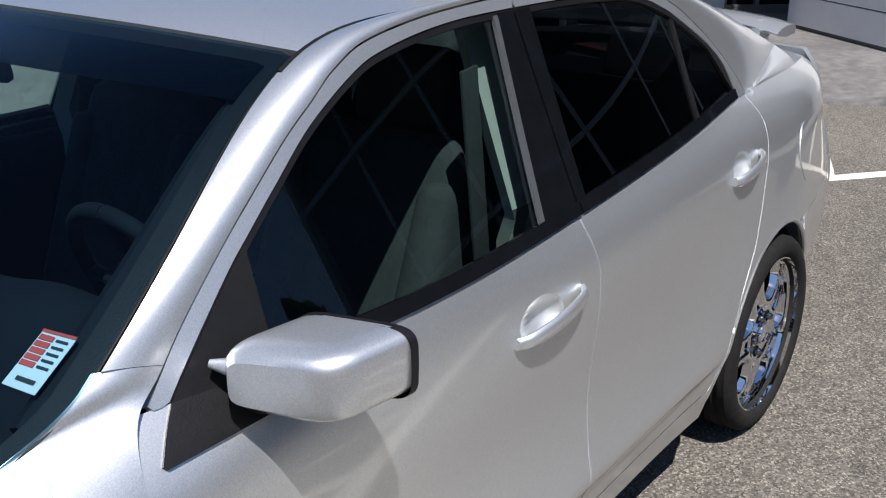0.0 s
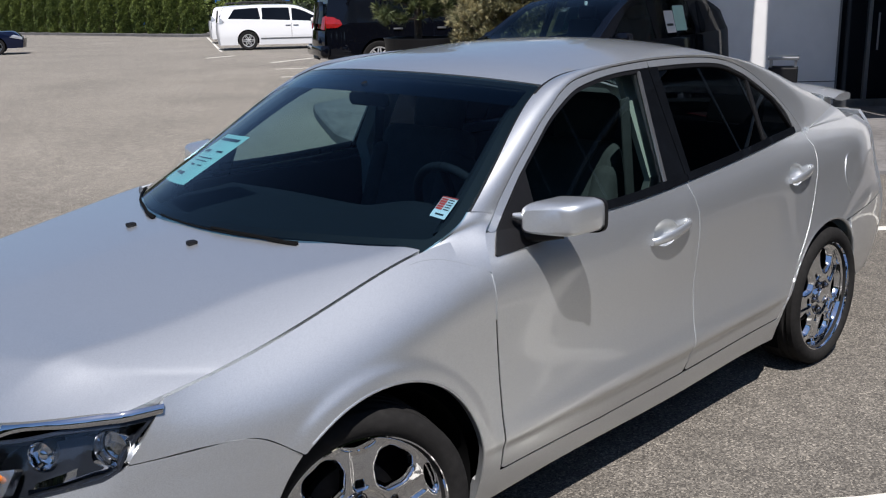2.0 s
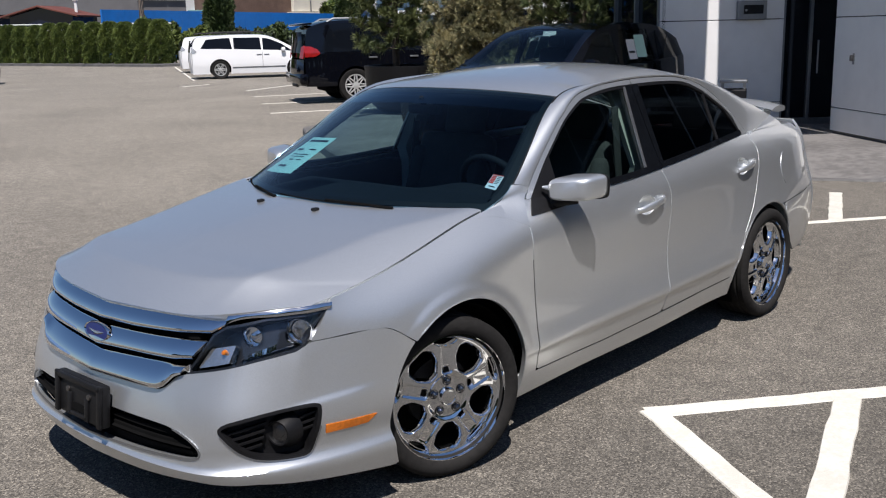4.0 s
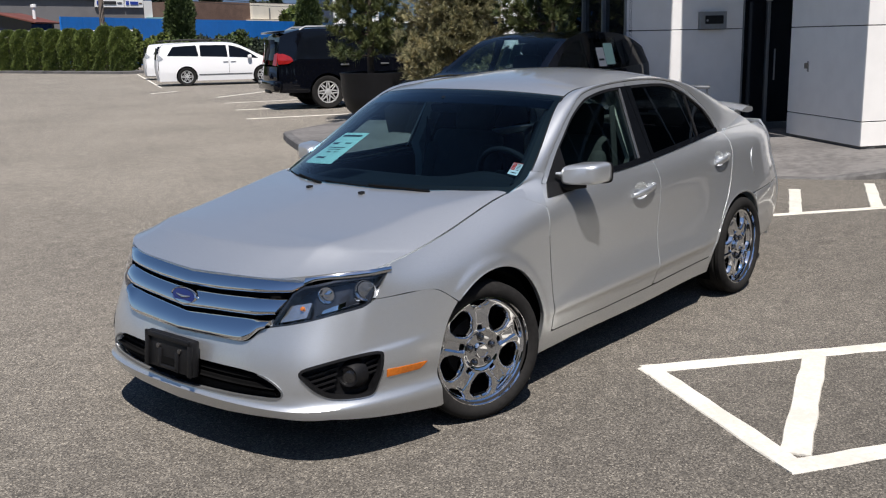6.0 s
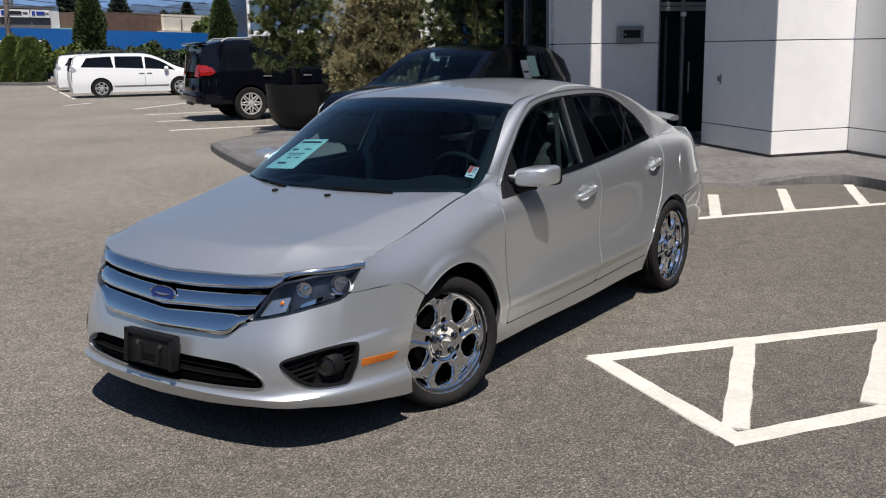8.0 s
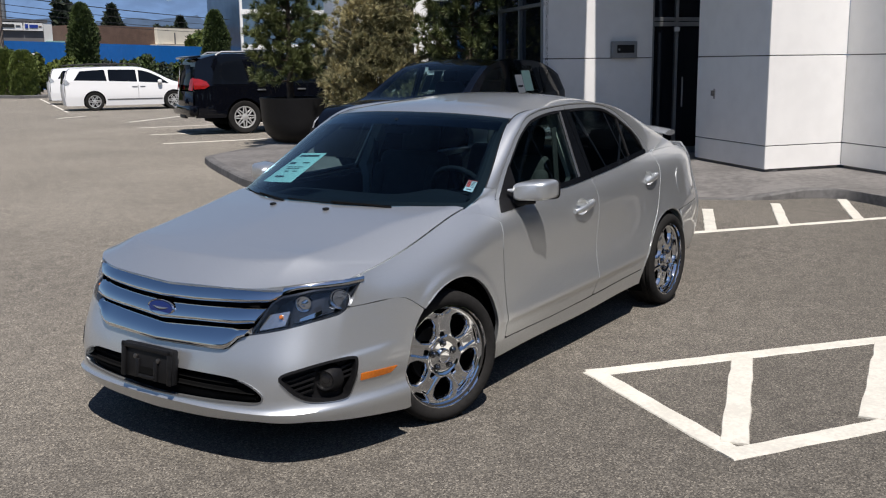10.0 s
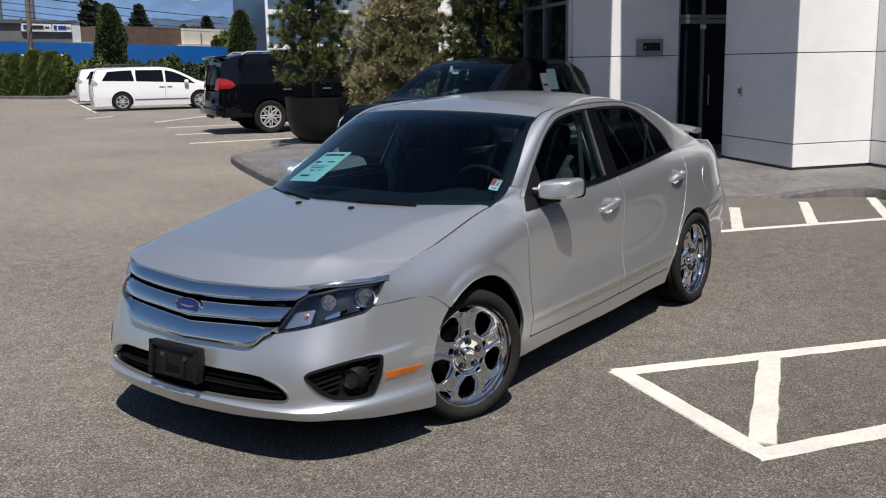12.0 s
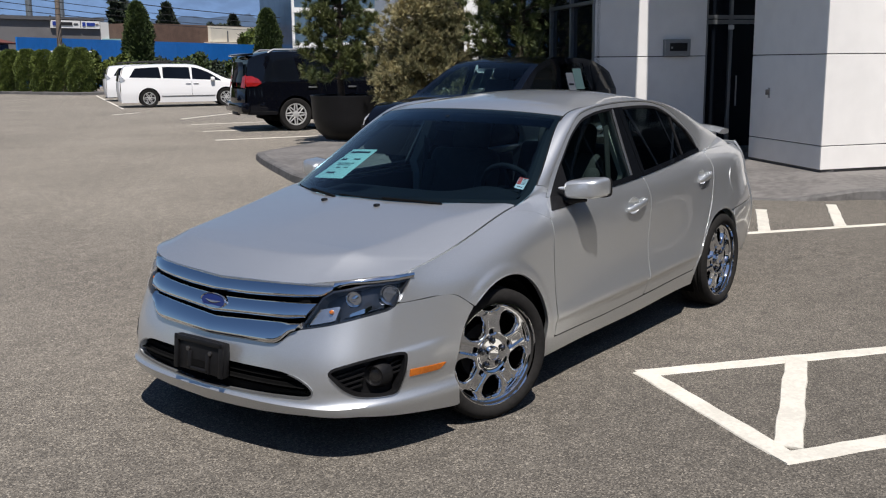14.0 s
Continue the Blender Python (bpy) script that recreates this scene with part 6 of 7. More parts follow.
        part("inner_pillar", bm, LIGHTTRIM, car, "pale inner pillar trim")
        part("seat_belt", box(0.008, 0.05, 0.62, pose(-1.43, sg * 0.685, 1.0, 8 * sg, 0, 90), 0.002), CLOTH, car, "grey seat belt")
        # inner lining of the windscreen pillar
        part("inner_screen_pillar", tube([crown(np.array(u), np.array(0.925 * sg)) - np.array((0.03, 0.0, 0.035)) for u in np.linspace(0.03, 0.25, 10)], 0.028, 8), INTERIOR, car)
    # inside mirror
    im = part("inside_mirror", box(0.03, 0.20, 0.05, pose(-0.80, 0.0, 1.315, 0, 10, 0), 0.015), INTERIOR, car, "dark inside mirror")
    part("mirror_arm", tube([(-0.80, 0, 1.33), (-0.78, 0, 1.375)], 0.012, 8), INTERIOR, im)


saloon_wheels()
saloon_cabin()


# ---- parked vehicles further off ----
def skin_patch(surface, keep, us, vs, *rest, **kw):
    return patch(surface, keep, us[::-1], vs, *rest, **kw)


def spin(bm_list):
    out = bm_list[0]
    for b in bm_list[1:]:
        join(out, b)
    return out


def vehicle(name, label, at, paint, L, W, top, belt, glass, wheels, sill=0.28, rear_lamp=True, rails=False, rim_mat=None, group="", tumble=0.32, head=0.10, clear=None):
    """A parked car: x forward from its middle. top and belt are (x, z) lines; glass lists side panes as (x0, x1, x2, x3) at belt and roof."""
    th = thing(name, label, "car", group, at=at)
    tz = spline([p[0] for p in top], [p[1] for p in top])
    bz = spline([p[0] for p in belt], [p[1] for p in belt])
    x0, x1 = -L / 2, L / 2
    hw = W / 2
    r = wheels[2] + 0.05
    fw, rw = wheels[0], wheels[1]

    def half(x):
        e = np.clip((np.abs(x) - (L / 2 - 0.75)) / 0.75, 0, 1)
        return hw * (1 - 0.16 * e**2.2)

    def flank(x, z):
        h = np.maximum(z - bz(x), 0)
        y = half(x) - tumble * h - 0.06 * np.maximum(0.55 - z, 0) + 0.015 * np.cos((z - 0.62) * 5)
        return np.stack([x + 0 * z, y - 0.015, z + 0 * x], -1)

    def lid(x, t):
        z = tz(x)
        y = flank(x, z - 0.03)[..., 1]
        return np.stack([x + 0 * t, y * t, z - 0.035 * np.abs(t) ** 3 + 0.0 * t], -1)

    def end(sgn):
        def f(t, z):
            zz = z
            xx = x1 if sgn > 0 else x0
            y = flank(np.full(np.shape(z), xx), zz)[..., 1]
            return np.stack([xx + sgn * 0.10 * (1 - np.abs(t) ** 2.4) + sgn * 0.05 * np.sin((zz - 0.3) * 3.4), sgn * y * t, zz + 0 * t], -1)
        return f

    def arches(x, z):
        return np.minimum(np.hypot(x - fw, z - wheels[2]) - r, np.hypot(x - rw, z - wheels[2]) - r)
    def pane(x, z):
        """How far (x, z) lies inside the nearest side window."""
        best = np.full(np.shape(x), -9.0)
        for a, b, c, d in glass:
            best = np.maximum(best, np.minimum(np.minimum(tz(x) - head - z, z - bz(x) - 0.02), np.minimum(x - (a + (b - a) * (z - bz(x)) / 0.45), (d + (c - d) * (z - bz(x)) / 0.45) - x)))
        return best

    def skin(x, z, p):
        k = np.minimum(np.minimum(tz(x) - 0.03 - z, z - sill), arches(x, z))
        return np.minimum(k, np.where(x > -1.17, 0.008 - pane(x, z), 1)) if clear else k
    pieces = []
    for m in (False, True):
        pieces.append(skin_patch(flank, skin, (x0, x1), (sill - 0.02, max(p[1] for p in top) + 0.02), 150 if clear else 110, 60 if clear else 46, 0.03, m))
    pieces.append(patch(lid, lambda x, t, p: 1 + 0 * x if not clear else -np.minimum(np.minimum(x - clear[0], clear[1] - x) - 0.01, 0.87 - np.abs(t)), (x0, x1), (-1, 1), 90, 24 if clear else 16, 0.02))
    for sgn in (1, -1):
        zt = float(tz(x1 if sgn > 0 else x0)) - 0.03
        pieces.append(patch(end(sgn), lambda t, z, p: 1 + 0 * t, (-1, 1), (sill + 0.02, zt), 24, 16, 0.02))
    part("body", spin(pieces), paint, th)
    # glass
    for g in glass:
        for m in (False, True):
            a, b, c, d = g
            part("side_window", skin_patch(flank, lambda x, z, p: np.minimum(np.minimum(tz(x) - head - z, z - bz(x) - 0.02), np.minimum(x - (a + (b - a) * (z - bz(x)) / 0.45), (d + (c - d) * (z - bz(x)) / 0.45) - x)), (x0, x1), (0.7, 2.0), 160, 50, 0.008, m, lift=-0.004 if clear and a > -1.5 else 0.006), TINT if clear and a > -1.5 else DARKGLASS, th, "tinted side window")
    return th, flank, lid, end, tz, bz


def vehicle_wheels(th, wheels, W, rim_mat, spokes=6):
    R = wheels[2]
    turn = Matrix.Rotation(-math.pi / 2, 4, "X")
    first = None
    for x in wheels[:2]:
        for sg in (1, -1):
            m = pose(x, sg * (W / 2 - 0.14), R, 0, 0, 0 if sg > 0 else 180)
            if first is None:
                w = new("wheel")
                w.parent = th
                w.matrix_basis = m
                part("tyre", lathe([(R * 0.62, 0.09), (R * 0.72, 0.115), (R * 0.93, 0.112), (R, 0.08), (R, -0.08), (R * 0.93, -0.11), (R * 0.62, -0.09)], 40, m=turn, closed=True), RUBBER, w)
                bm = lathe([(R * 0.66, 0.06), (R * 0.66, 0.108), (R * 0.60, 0.104), (R * 0.59, 0.06)], 40, m=turn, closed=True)
                for k in range(spokes):
                    a = 2 * math.pi * k / spokes
                    for off in (-0.05, 0.05):
                        box(R * 0.52, 0.03, R * 0.075, Matrix.Rotation(a, 4, "Y") @ Matrix.Translation((R * 0.34, 0.085, off * R * 1.6)) @ Matrix.Rotation(off * 2.2, 4, "Y"), 0.006, bm, seg=1)
                lathe([(R * 0.16, 0.05), (R * 0.16, 0.10), (R * 0.10, 0.11), (0.0, 0.11)], 20, bm=bm, m=turn)
                part("rim", bm, rim_mat, w, "alloy rim")
                part("wheel_back", lathe([(R * 0.62, 0.02), (R * 0.62, 0.03), (0.0, 0.03)], 30, m=turn), MATTBLACK, w)
                first = w
            else:
                copy_thing(first, m)
    for x in wheels[:2]:
        for sg in (1, -1):
            bm = bmesh.new()
            rows = [[bm.verts.new((x + (R + 0.06) * math.cos(a), sg * yy, R + (R + 0.06) * math.sin(a))) for a in np.linspace(-0.3, math.pi + 0.3, 22)] for yy in (W / 2 - 0.06, W / 2 - 0.4)]
            for k in range(21):
                bm.faces.new((rows[0][k], rows[0][k + 1], rows[1][k + 1], rows[1][k]))
            bm.faces.new(rows[1])
            part("wheel_well", bm, MATTBLACK, th)
    part("underbody", box(wheels[0] - wheels[1] + 1.2, W * 0.8, 0.12, pose((wheels[0] + wheels[1]) / 2, 0, 0.32), 0.03), MATTBLACK, th)


def heading(x, y, hx, hy, z=0.0):
    return pose(x, y, z, 0, 0, math.degrees(math.atan2(hy, hx)))


def minivan(at, label, group="white cars by the hedge", rack=True):
    top = ((-2.54, 1.06), (-2.46, 1.42), (-2.28, 1.64), (-1.2, 1.71), (-0.2, 1.71), (0.45, 1.65), (1.15, 1.34), (1.62, 1.12), (2.1, 1.03), (2.42, 0.88), (2.54, 0.74))
    belt = ((-2.6, 1.18), (-1.0, 1.13), (0.6, 1.06), (1.4, 1.00), (2.6, 0.8))
    wheels = (1.55, -1.48, 0.365)
    th, flank, lid, end, tz, bz = vehicle("minivan", label, at, WHITEPAINT, 5.08, 1.98, top, belt, ((-2.22, -1.92, -1.06, -0.98), (-0.92, -0.92, 0.12, 0.16), (0.22, 0.22, 0.70, 1.42)), wheels, group=group, sill=0.20, head=0.13)
    vehicle_wheels(th, wheels, 1.98, ALLOY, 6)
    part("windscreen", patch(lid, lambda x, t, p: np.minimum(np.minimum(x - 0.68, 1.48 - x), 0.9 - np.abs(t)), (0.6, 1.55), (-1, 1), 20, 20, 0.01, lift=0.006), DARKGLASS, th, "dark windscreen")
    part("rear_window", patch(end(-1), lambda t, z, p: inside([(-0.8, 1.05), (0.8, 1.05), (0.75, 1.5), (-0.75, 1.5)], t, z), (-1, 1), (0.9, 1.6), 30, 20, 0.01, lift=0.01), DARKGLASS, th, "dark rear window")
    for sg in (1, -1):
        part("tail_lamp", skin_patch(flank, lambda x, z, p: inside([(-2.54, 0.99), (-2.40, 1.03), (-2.36, 1.08), (-2.46, 1.20), (-2.54, 1.23)], x, z), (-2.54, -2.1), (0.9, 1.35), 30, 30, 0.01, sg < 0, lift=0.012), LAMPGREY, th, "pale tail lamp")
        part("door_line", skin_patch(flank, lambda x, z, p: 0.006 - np.abs(x - 0.19), (0.15, 0.23), (0.42, 1.0), 20, 14, 0.004, sg < 0, lift=0.004), PLINTH, th, "door gap")
        part("door_mirror", box(0.16, 0.2, 0.16, pose(1.02, sg * 1.03, 1.10), 0.05, seg=3), WHITEPAINT, th, "white door mirror")
        for x in (0.06, 0.36):
            part("door_handle", box(0.2, 0.03, 0.035, pose(x, sg * 0.985, 0.92), 0.01), ALU, th)
        part("side_trim", skin_patch(flank, lambda x, z, p: 0.02 - np.abs(z - 0.44), (-1.0, 1.1), (0.40, 0.48), 30, 12, 0.01, sg < 0, lift=0.012), ALU, th, "bright side trim")
        if rack:
            part("roof_rail", tube([(-1.9, sg * 0.66, 1.77), (-1.7, sg * 0.68, 1.81), (0.1, sg * 0.68, 1.81), (0.3, sg * 0.66, 1.76)], 0.025, 8), TRIMBLACK, th, "dark roof rail")
    return th


def black_suv(at):
    top = ((-2.6, 1.15), (-2.56, 1.55), (-2.46, 1.85), (-2.2, 1.94), (-0.5, 1.97), (0.35, 1.91), (1.05, 1.45), (1.35, 1.25), (2.2, 1.17), (2.55, 1.0), (2.6, 0.9))
    belt = ((-2.6, 1.22), (0.0, 1.20), (1.2, 1.17), (2.6, 1.0))
    wheels = (1.70, -1.40, 0.415)
    th, flank, lid, end, tz, bz = vehicle("large_suv", "large black SUV with silver alloy wheels, parked nose in", at, BLACKPAINT, 5.21, 2.03, top, belt, ((-2.25, -2.05, -1.35, -1.25), (-1.15, -1.12, -0.25, -0.2), (-0.1, -0.08, 0.45, 0.85)), wheels, sill=0.42, tumble=0.24)
    vehicle_wheels(th, wheels, 2.03, ALLOY, 8)
    part("rear_window", patch(end(-1), lambda t, z, p: inside([(-0.82, 1.22), (0.82, 1.22), (0.78, 1.72), (-0.78, 1.72)], t, z), (-1, 1), (1.0, 1.75), 30, 20, 0.01, lift=0.012), DARKGLASS, th, "dark rear window")
    part("roof_spoiler", box(0.30, 1.5, 0.05, pose(-2.52, 0, 1.90, 0, -6, 0), 0.02), BLACKPAINT, th, "black roof spoiler")
    part("rear_bumper", box(0.22, 1.95, 0.26, pose(-2.66, 0, 0.60), 0.07, seg=3), BLACKPAINT, th, "black rear bumper")
    part("tow_cover", box(0.08, 0.6, 0.09, pose(-2.70, 0, 0.44), 0.03), TRIMBLACK, th)
    for sg in (1, -1):
        part("tail_lamp", skin_patch(flank, lambda x, z, p: inside([(-2.60, 1.12), (-2.36, 1.13), (-2.24, 1.20), (-2.30, 1.30), (-2.45, 1.37), (-2.60, 1.38)], x, z), (-2.6, -2.1), (1.05, 1.45), 40, 30, 0.02, sg < 0, lift=0.018), RED, th, "red tail lamp")
        part("tail_lamp", patch(end(-1), lambda t, z, p: inside([(0.74 * sg, 1.10), (0.99 * sg, 1.08), (0.99 * sg, 1.40), (0.80 * sg, 1.36)], t, z), (-1, 1), (1.02, 1.45), 60, 24, 0.02, lift=0.02), RED, th, "red tail lamp")
        part("roof_rail", tube([(-2.0, sg * 0.70, 1.95), (-1.85, sg * 0.72, 2.02), (0.0, sg * 0.72, 2.02), (0.2, sg * 0.70, 1.93)], 0.028, 8), ALU, th, "silver roof rail")
        part("door_mirror", box(0.18, 0.22, 0.20, pose(0.95, sg * 1.08, 1.28), 0.06, seg=3), BLACKPAINT, th)
        for x in (-0.95, 0.1):
            part("door_handle", box(0.22, 0.03, 0.04, pose(x, sg * 1.01, 1.08), 0.012), ALU, th, "bright door handle")
        part("side_step", box(2.1, 0.16, 0.06, pose(0.15, sg * 0.98, 0.42), 0.02), TRIMBLACK, th, "black side step")
    return th


def crossover(at):
    top = ((-2.4, 0.95), (-2.32, 1.12), (-2.02, 1.36), (-1.6, 1.53), (-0.6, 1.63), (0.15, 1.57), (0.65, 1.36), (1.15, 1.10), (1.75, 1.03), (2.25, 0.90), (2.4, 0.75))
    belt = ((-2.4, 1.13), (-1.0, 1.06), (0.6, 1.00), (1.2, 0.98), (2.4, 0.7))
    wheels = (1.40, -1.38, 0.36)
    th, flank, lid, end, tz, bz = vehicle("crossover", "black crossover with price sheets in its windows", at, BLACKPAINT, 4.8, 1.9, top, belt, ((-1.95, -1.65, -1.30, -1.22), (-1.12, -1.08, -0.30, -0.24), (-0.16, -0.14, 0.28, 0.95)), wheels, sill=0.32, tumble=0.36, clear=(0.22, 1.18))
    vehicle_wheels(th, wheels, 1.9, ALU, 7)
    part("windscreen", patch(lid, lambda x, t, p: np.minimum(np.minimum(x - 0.20, 1.20 - x), 0.88 - np.abs(t)), (0.1, 1.3), (-1, 1), 30, 24, 0.006, lift=-0.002), WINDSCREEN, th, "tinted windscreen")
    part("rear_window", patch(end(-1), lambda t, z, p: inside([(-0.8, 1.0), (0.8, 1.0), (0.8, 1.2), (-0.8, 1.2)], t, z), (-1, 1), (0.9, 1.25), 30, 14, 0.01, lift=0.01), CARGLASS, th)
    for sg in (1, -1):
        part("headlamp", skin_patch(flank, lambda x, z, p: inside([(1.85, 0.80), (2.40, 0.66), (2.40, 0.80), (2.0, 0.92)], x, z), (1.8, 2.4), (0.6, 0.95), 40, 24, 0.02, sg < 0, lift=0.015), LAMPGREY, th, "pale headlamp")
        part("tail_lamp", skin_patch(flank, lambda x, z, p: inside([(-2.40, 0.95), (-2.05, 1.0), (-2.1, 1.12), (-2.40, 1.15)], x, z), (-2.4, -2.0), (0.9, 1.2), 30, 20, 0.02, sg < 0, lift=0.015), RED, th, "red tail lamp")
        part("tail_lamp", box(0.16, 0.30, 0.20, pose(-2.36, sg * 0.70, 1.02, 0, 0, -20 * sg), 0.05, seg=3), RED, th, "red tail lamp")
        part("door_mirror", box(0.16, 0.2, 0.15, pose(0.72, sg * 1.0, 1.08), 0.05, seg=3), BLACKPAINT, th)
        part("price_sheet", skin_patch(flank, lambda x, z, p: inside([(-0.90, 1.13), (-0.64, 1.13), (-0.68, 1.44), (-0.94, 1.44)], x, z), (-1.15, -0.5), (1.1, 1.5), 40, 20, 0.003, sg < 0, lift=0.012), MINT, th, "mint price sheet in the window")
        part("print_bar", skin_patch(flank, lambda x, z, p: inside([(-0.60, 1.19), (-0.45, 1.19), (-0.45, 1.22), (-0.60, 1.22)], x, z), (-0.7, -0.4), (1.15, 1.3), 16, 16, 0.002, sg < 0, lift=0.015), INK, th)
        part("price_sheet", skin_patch(flank, lambda x, z, p: inside([(-0.63, 1.11), (-0.42, 1.11), (-0.45, 1.38), (-0.66, 1.38)], x, z), (-0.7, -0.4), (1.1, 1.42), 30, 20, 0.003, sg < 0, lift=0.011), PAPER, th, "white printed sheet in the window")
        part("door_handle", box(0.2, 0.03, 0.035, pose(-0.4, sg * 0.95, 0.92), 0.012), BLACKPAINT, th)
    part("dashboard", box(0.5, 1.4, 0.25, pose(0.78, 0, 0.88), 0.08), INTERIOR, th, "dark dashboard")
    part("cabin_floor", box(3.2, 1.5, 0.10, pose(-0.6, 0, 0.45), 0.02), INTERIOR, th, "dark cabin floor")
    for x, y in ((-0.25, 0.38), (-0.25, -0.38), (-1.15, 0.38), (-1.15, -0.38)):
        seat = part("seat", box(0.5, 0.5, 0.25, pose(x + 0.15, y, 0.62), 0.06), INTERIOR, th, "dark seat")
        part("backrest", box(0.16, 0.48, 0.62, pose(x - 0.15, y, 0.98, 0, -14, 0), 0.06), INTERIOR, seat)
        part("headrest", box(0.11, 0.26, 0.18, pose(x - 0.26, y, 1.37, 0, -10, 0), 0.05, seg=3), INTERIOR, seat)
    part("aerial", tube([(-0.30, 0.35, 1.58), (-0.62, 0.35, 2.05)], 0.005, 5), TRIMBLACK, th, "thin roof aerial")
    return th


CARGLASS = material("blue_tinted_glazing", (0.004, 0.008, 0.017), 0.03, vary=0.5, scale=2, spec=0.5)
LAMPGREY = material("pale_lamp", (0.55, 0.57, 0.60), 0.1, 0.3, vary=0.2, scale=20, coat=1.0)
crossover(heading(-8.93, -5.09, 1.0, 0.03, 0.112))
black_suv(heading(-15.6, -14.95, -0.88, 0.475))
minivan(heading(-22.4, -29.97, -0.84, 0.54), "white minivan with dark windows, parked by the hedge")
minivan(heading(-26.3, -36.7, -0.84, 0.54), "white people carrier parked behind the minivan")
minivan(heading(-29.3, -41.2, -0.84, 0.54), "white people carrier parked beyond the others")
minivan(heading(-40.5, -44.0, -0.69, 0.72, 0.35), "pale car parked by the blue hoarding", rack=False)


def dark_saloon(at):
    top = ((-2.35, 0.85), (-2.2, 1.02), (-1.6, 1.08), (-0.9, 1.38), (-0.2, 1.44), (0.4, 1.38), (1.05, 1.02), (1.8, 0.90), (2.25, 0.75), (2.35, 0.62))
    belt = ((-2.35, 0.95), (0.0, 0.95), (1.2, 0.92), (2.35, 0.6))
    wheels = (1.40, -1.32, 0.32)
    th, flank, lid, end, tz, bz = vehicle("dark_saloon", "dark blue saloon parked across the lot", at, NAVYPAINT, 4.7, 1.8, top, belt, ((-1.3, -0.95, -0.2, -0.15), (-0.05, -0.05, 0.30, 0.85)), wheels, sill=0.25, tumble=0.42)
    vehicle_wheels(th, wheels, 1.8, ALU, 5)
    part("windscreen", patch(lid, lambda x, t, p: np.minimum(np.minimum(x - 0.42, 1.02 - x), 0.88 - np.abs(t)), (0.3, 1.1), (-1, 1), 24, 20, 0.01, lift=0.006), DARKGLASS, th)
    for sg in (1, -1):
        part("headlamp", skin_patch(flank, lambda x, z, p: inside([(1.9, 0.66), (2.35, 0.56), (2.35, 0.66), (2.05, 0.75)], x, z), (1.8, 2.35), (0.5, 0.8), 30, 20, 0.02, sg < 0, lift=0.012), LAMPGREY, th, "pale headlamp")


NAVYPAINT = gloss_paint("navy_paint", (0.006, 0.010, 0.030))
dark_saloon(heading(-12.75, -38.0, -0.90, 0.42))


# ---- plants, planter, hedge ----
def leaf_mesh(name, verts, tris, mat, parent, label=""):
    me = bpy.data.meshes.new(name)
    me.from_pydata([tuple(v) for v in verts], [], [tuple(t) for t in tris])
    me.materials.append(mat)
    ob = new(name, me)
    ob.parent = parent
    return tagged(ob, label)


def tufts(centres, dirs, count, length, width, rng, spread=0.9):
    """Sprays of slim needles, each a thin blade, from each centre about its direction."""
    n = len(centres)
    c = np.repeat(centres, count, 0)
    d = np.repeat(dirs, count, 0) + rng.normal(0, spread, (n * count, 3))
    d /= np.linalg.norm(d, axis=1)[:, None]
    side_v = np.cross(d, rng.normal(0, 1, (n * count, 3)))
    side_v /= np.linalg.norm(side_v, axis=1)[:, None] + 1e-9
    ln = length * rng.uniform(0.6, 1.3, (n * count, 1))
    a = c + side_v * width / 2
    b = c - side_v * width / 2
    t = c + d * ln
    m = c + d * ln * 0.55 + side_v * width * 0.75
    m2 = c + d * ln * 0.55 - side_v * width * 0.75
    v = np.stack([b, a, m, t, m2], 1).reshape(-1, 3)
    k = np.arange(n * count)[:, None] * 5
    return v, np.concatenate([k + np.array([[0, 1, 2]]), k + np.array([[0, 2, 4]]), k + np.array([[4, 2, 3]])])


NEEDLE = material("pine_needles", (0.15, 0.17, 0.055), 0.6, vary=0.4, grain=(0.065, 0.09, 0.032), scale=6, island=0.35)
SPRUCE = material("spruce_needles", (0.42, 0.365, 0.19), 0.65, vary=0.45, grain=(0.17, 0.17, 0.085), scale=7, island=0.4)
CYPRESS = material("cypress_foliage", (0.075, 0.11, 0.026), 0.65, vary=0.5, grain=(0.03, 0.05, 0.014), scale=4, island=0.4)
CEDAR = material("cedar_foliage", (0.15, 0.19, 0.036), 0.65, vary=0.4, grain=(0.075, 0.11, 0.022), scale=4, island=0.4)
LIME = material("bright_foliage", (0.14, 0.17, 0.03), 0.65, vary=0.4, grain=(0.05, 0.08, 0.02), scale=4, island=0.4)
FARGREEN = material("far_foliage", (0.045, 0.06, 0.03), 0.8, vary=0.4, grain=(0.02, 0.032, 0.02), scale=1.5, island=0.4)
BARK = material("bark", (0.10, 0.075, 0.055), 0.9, vary=0.4, scale=20, bump=0.5, bump_scale=30)


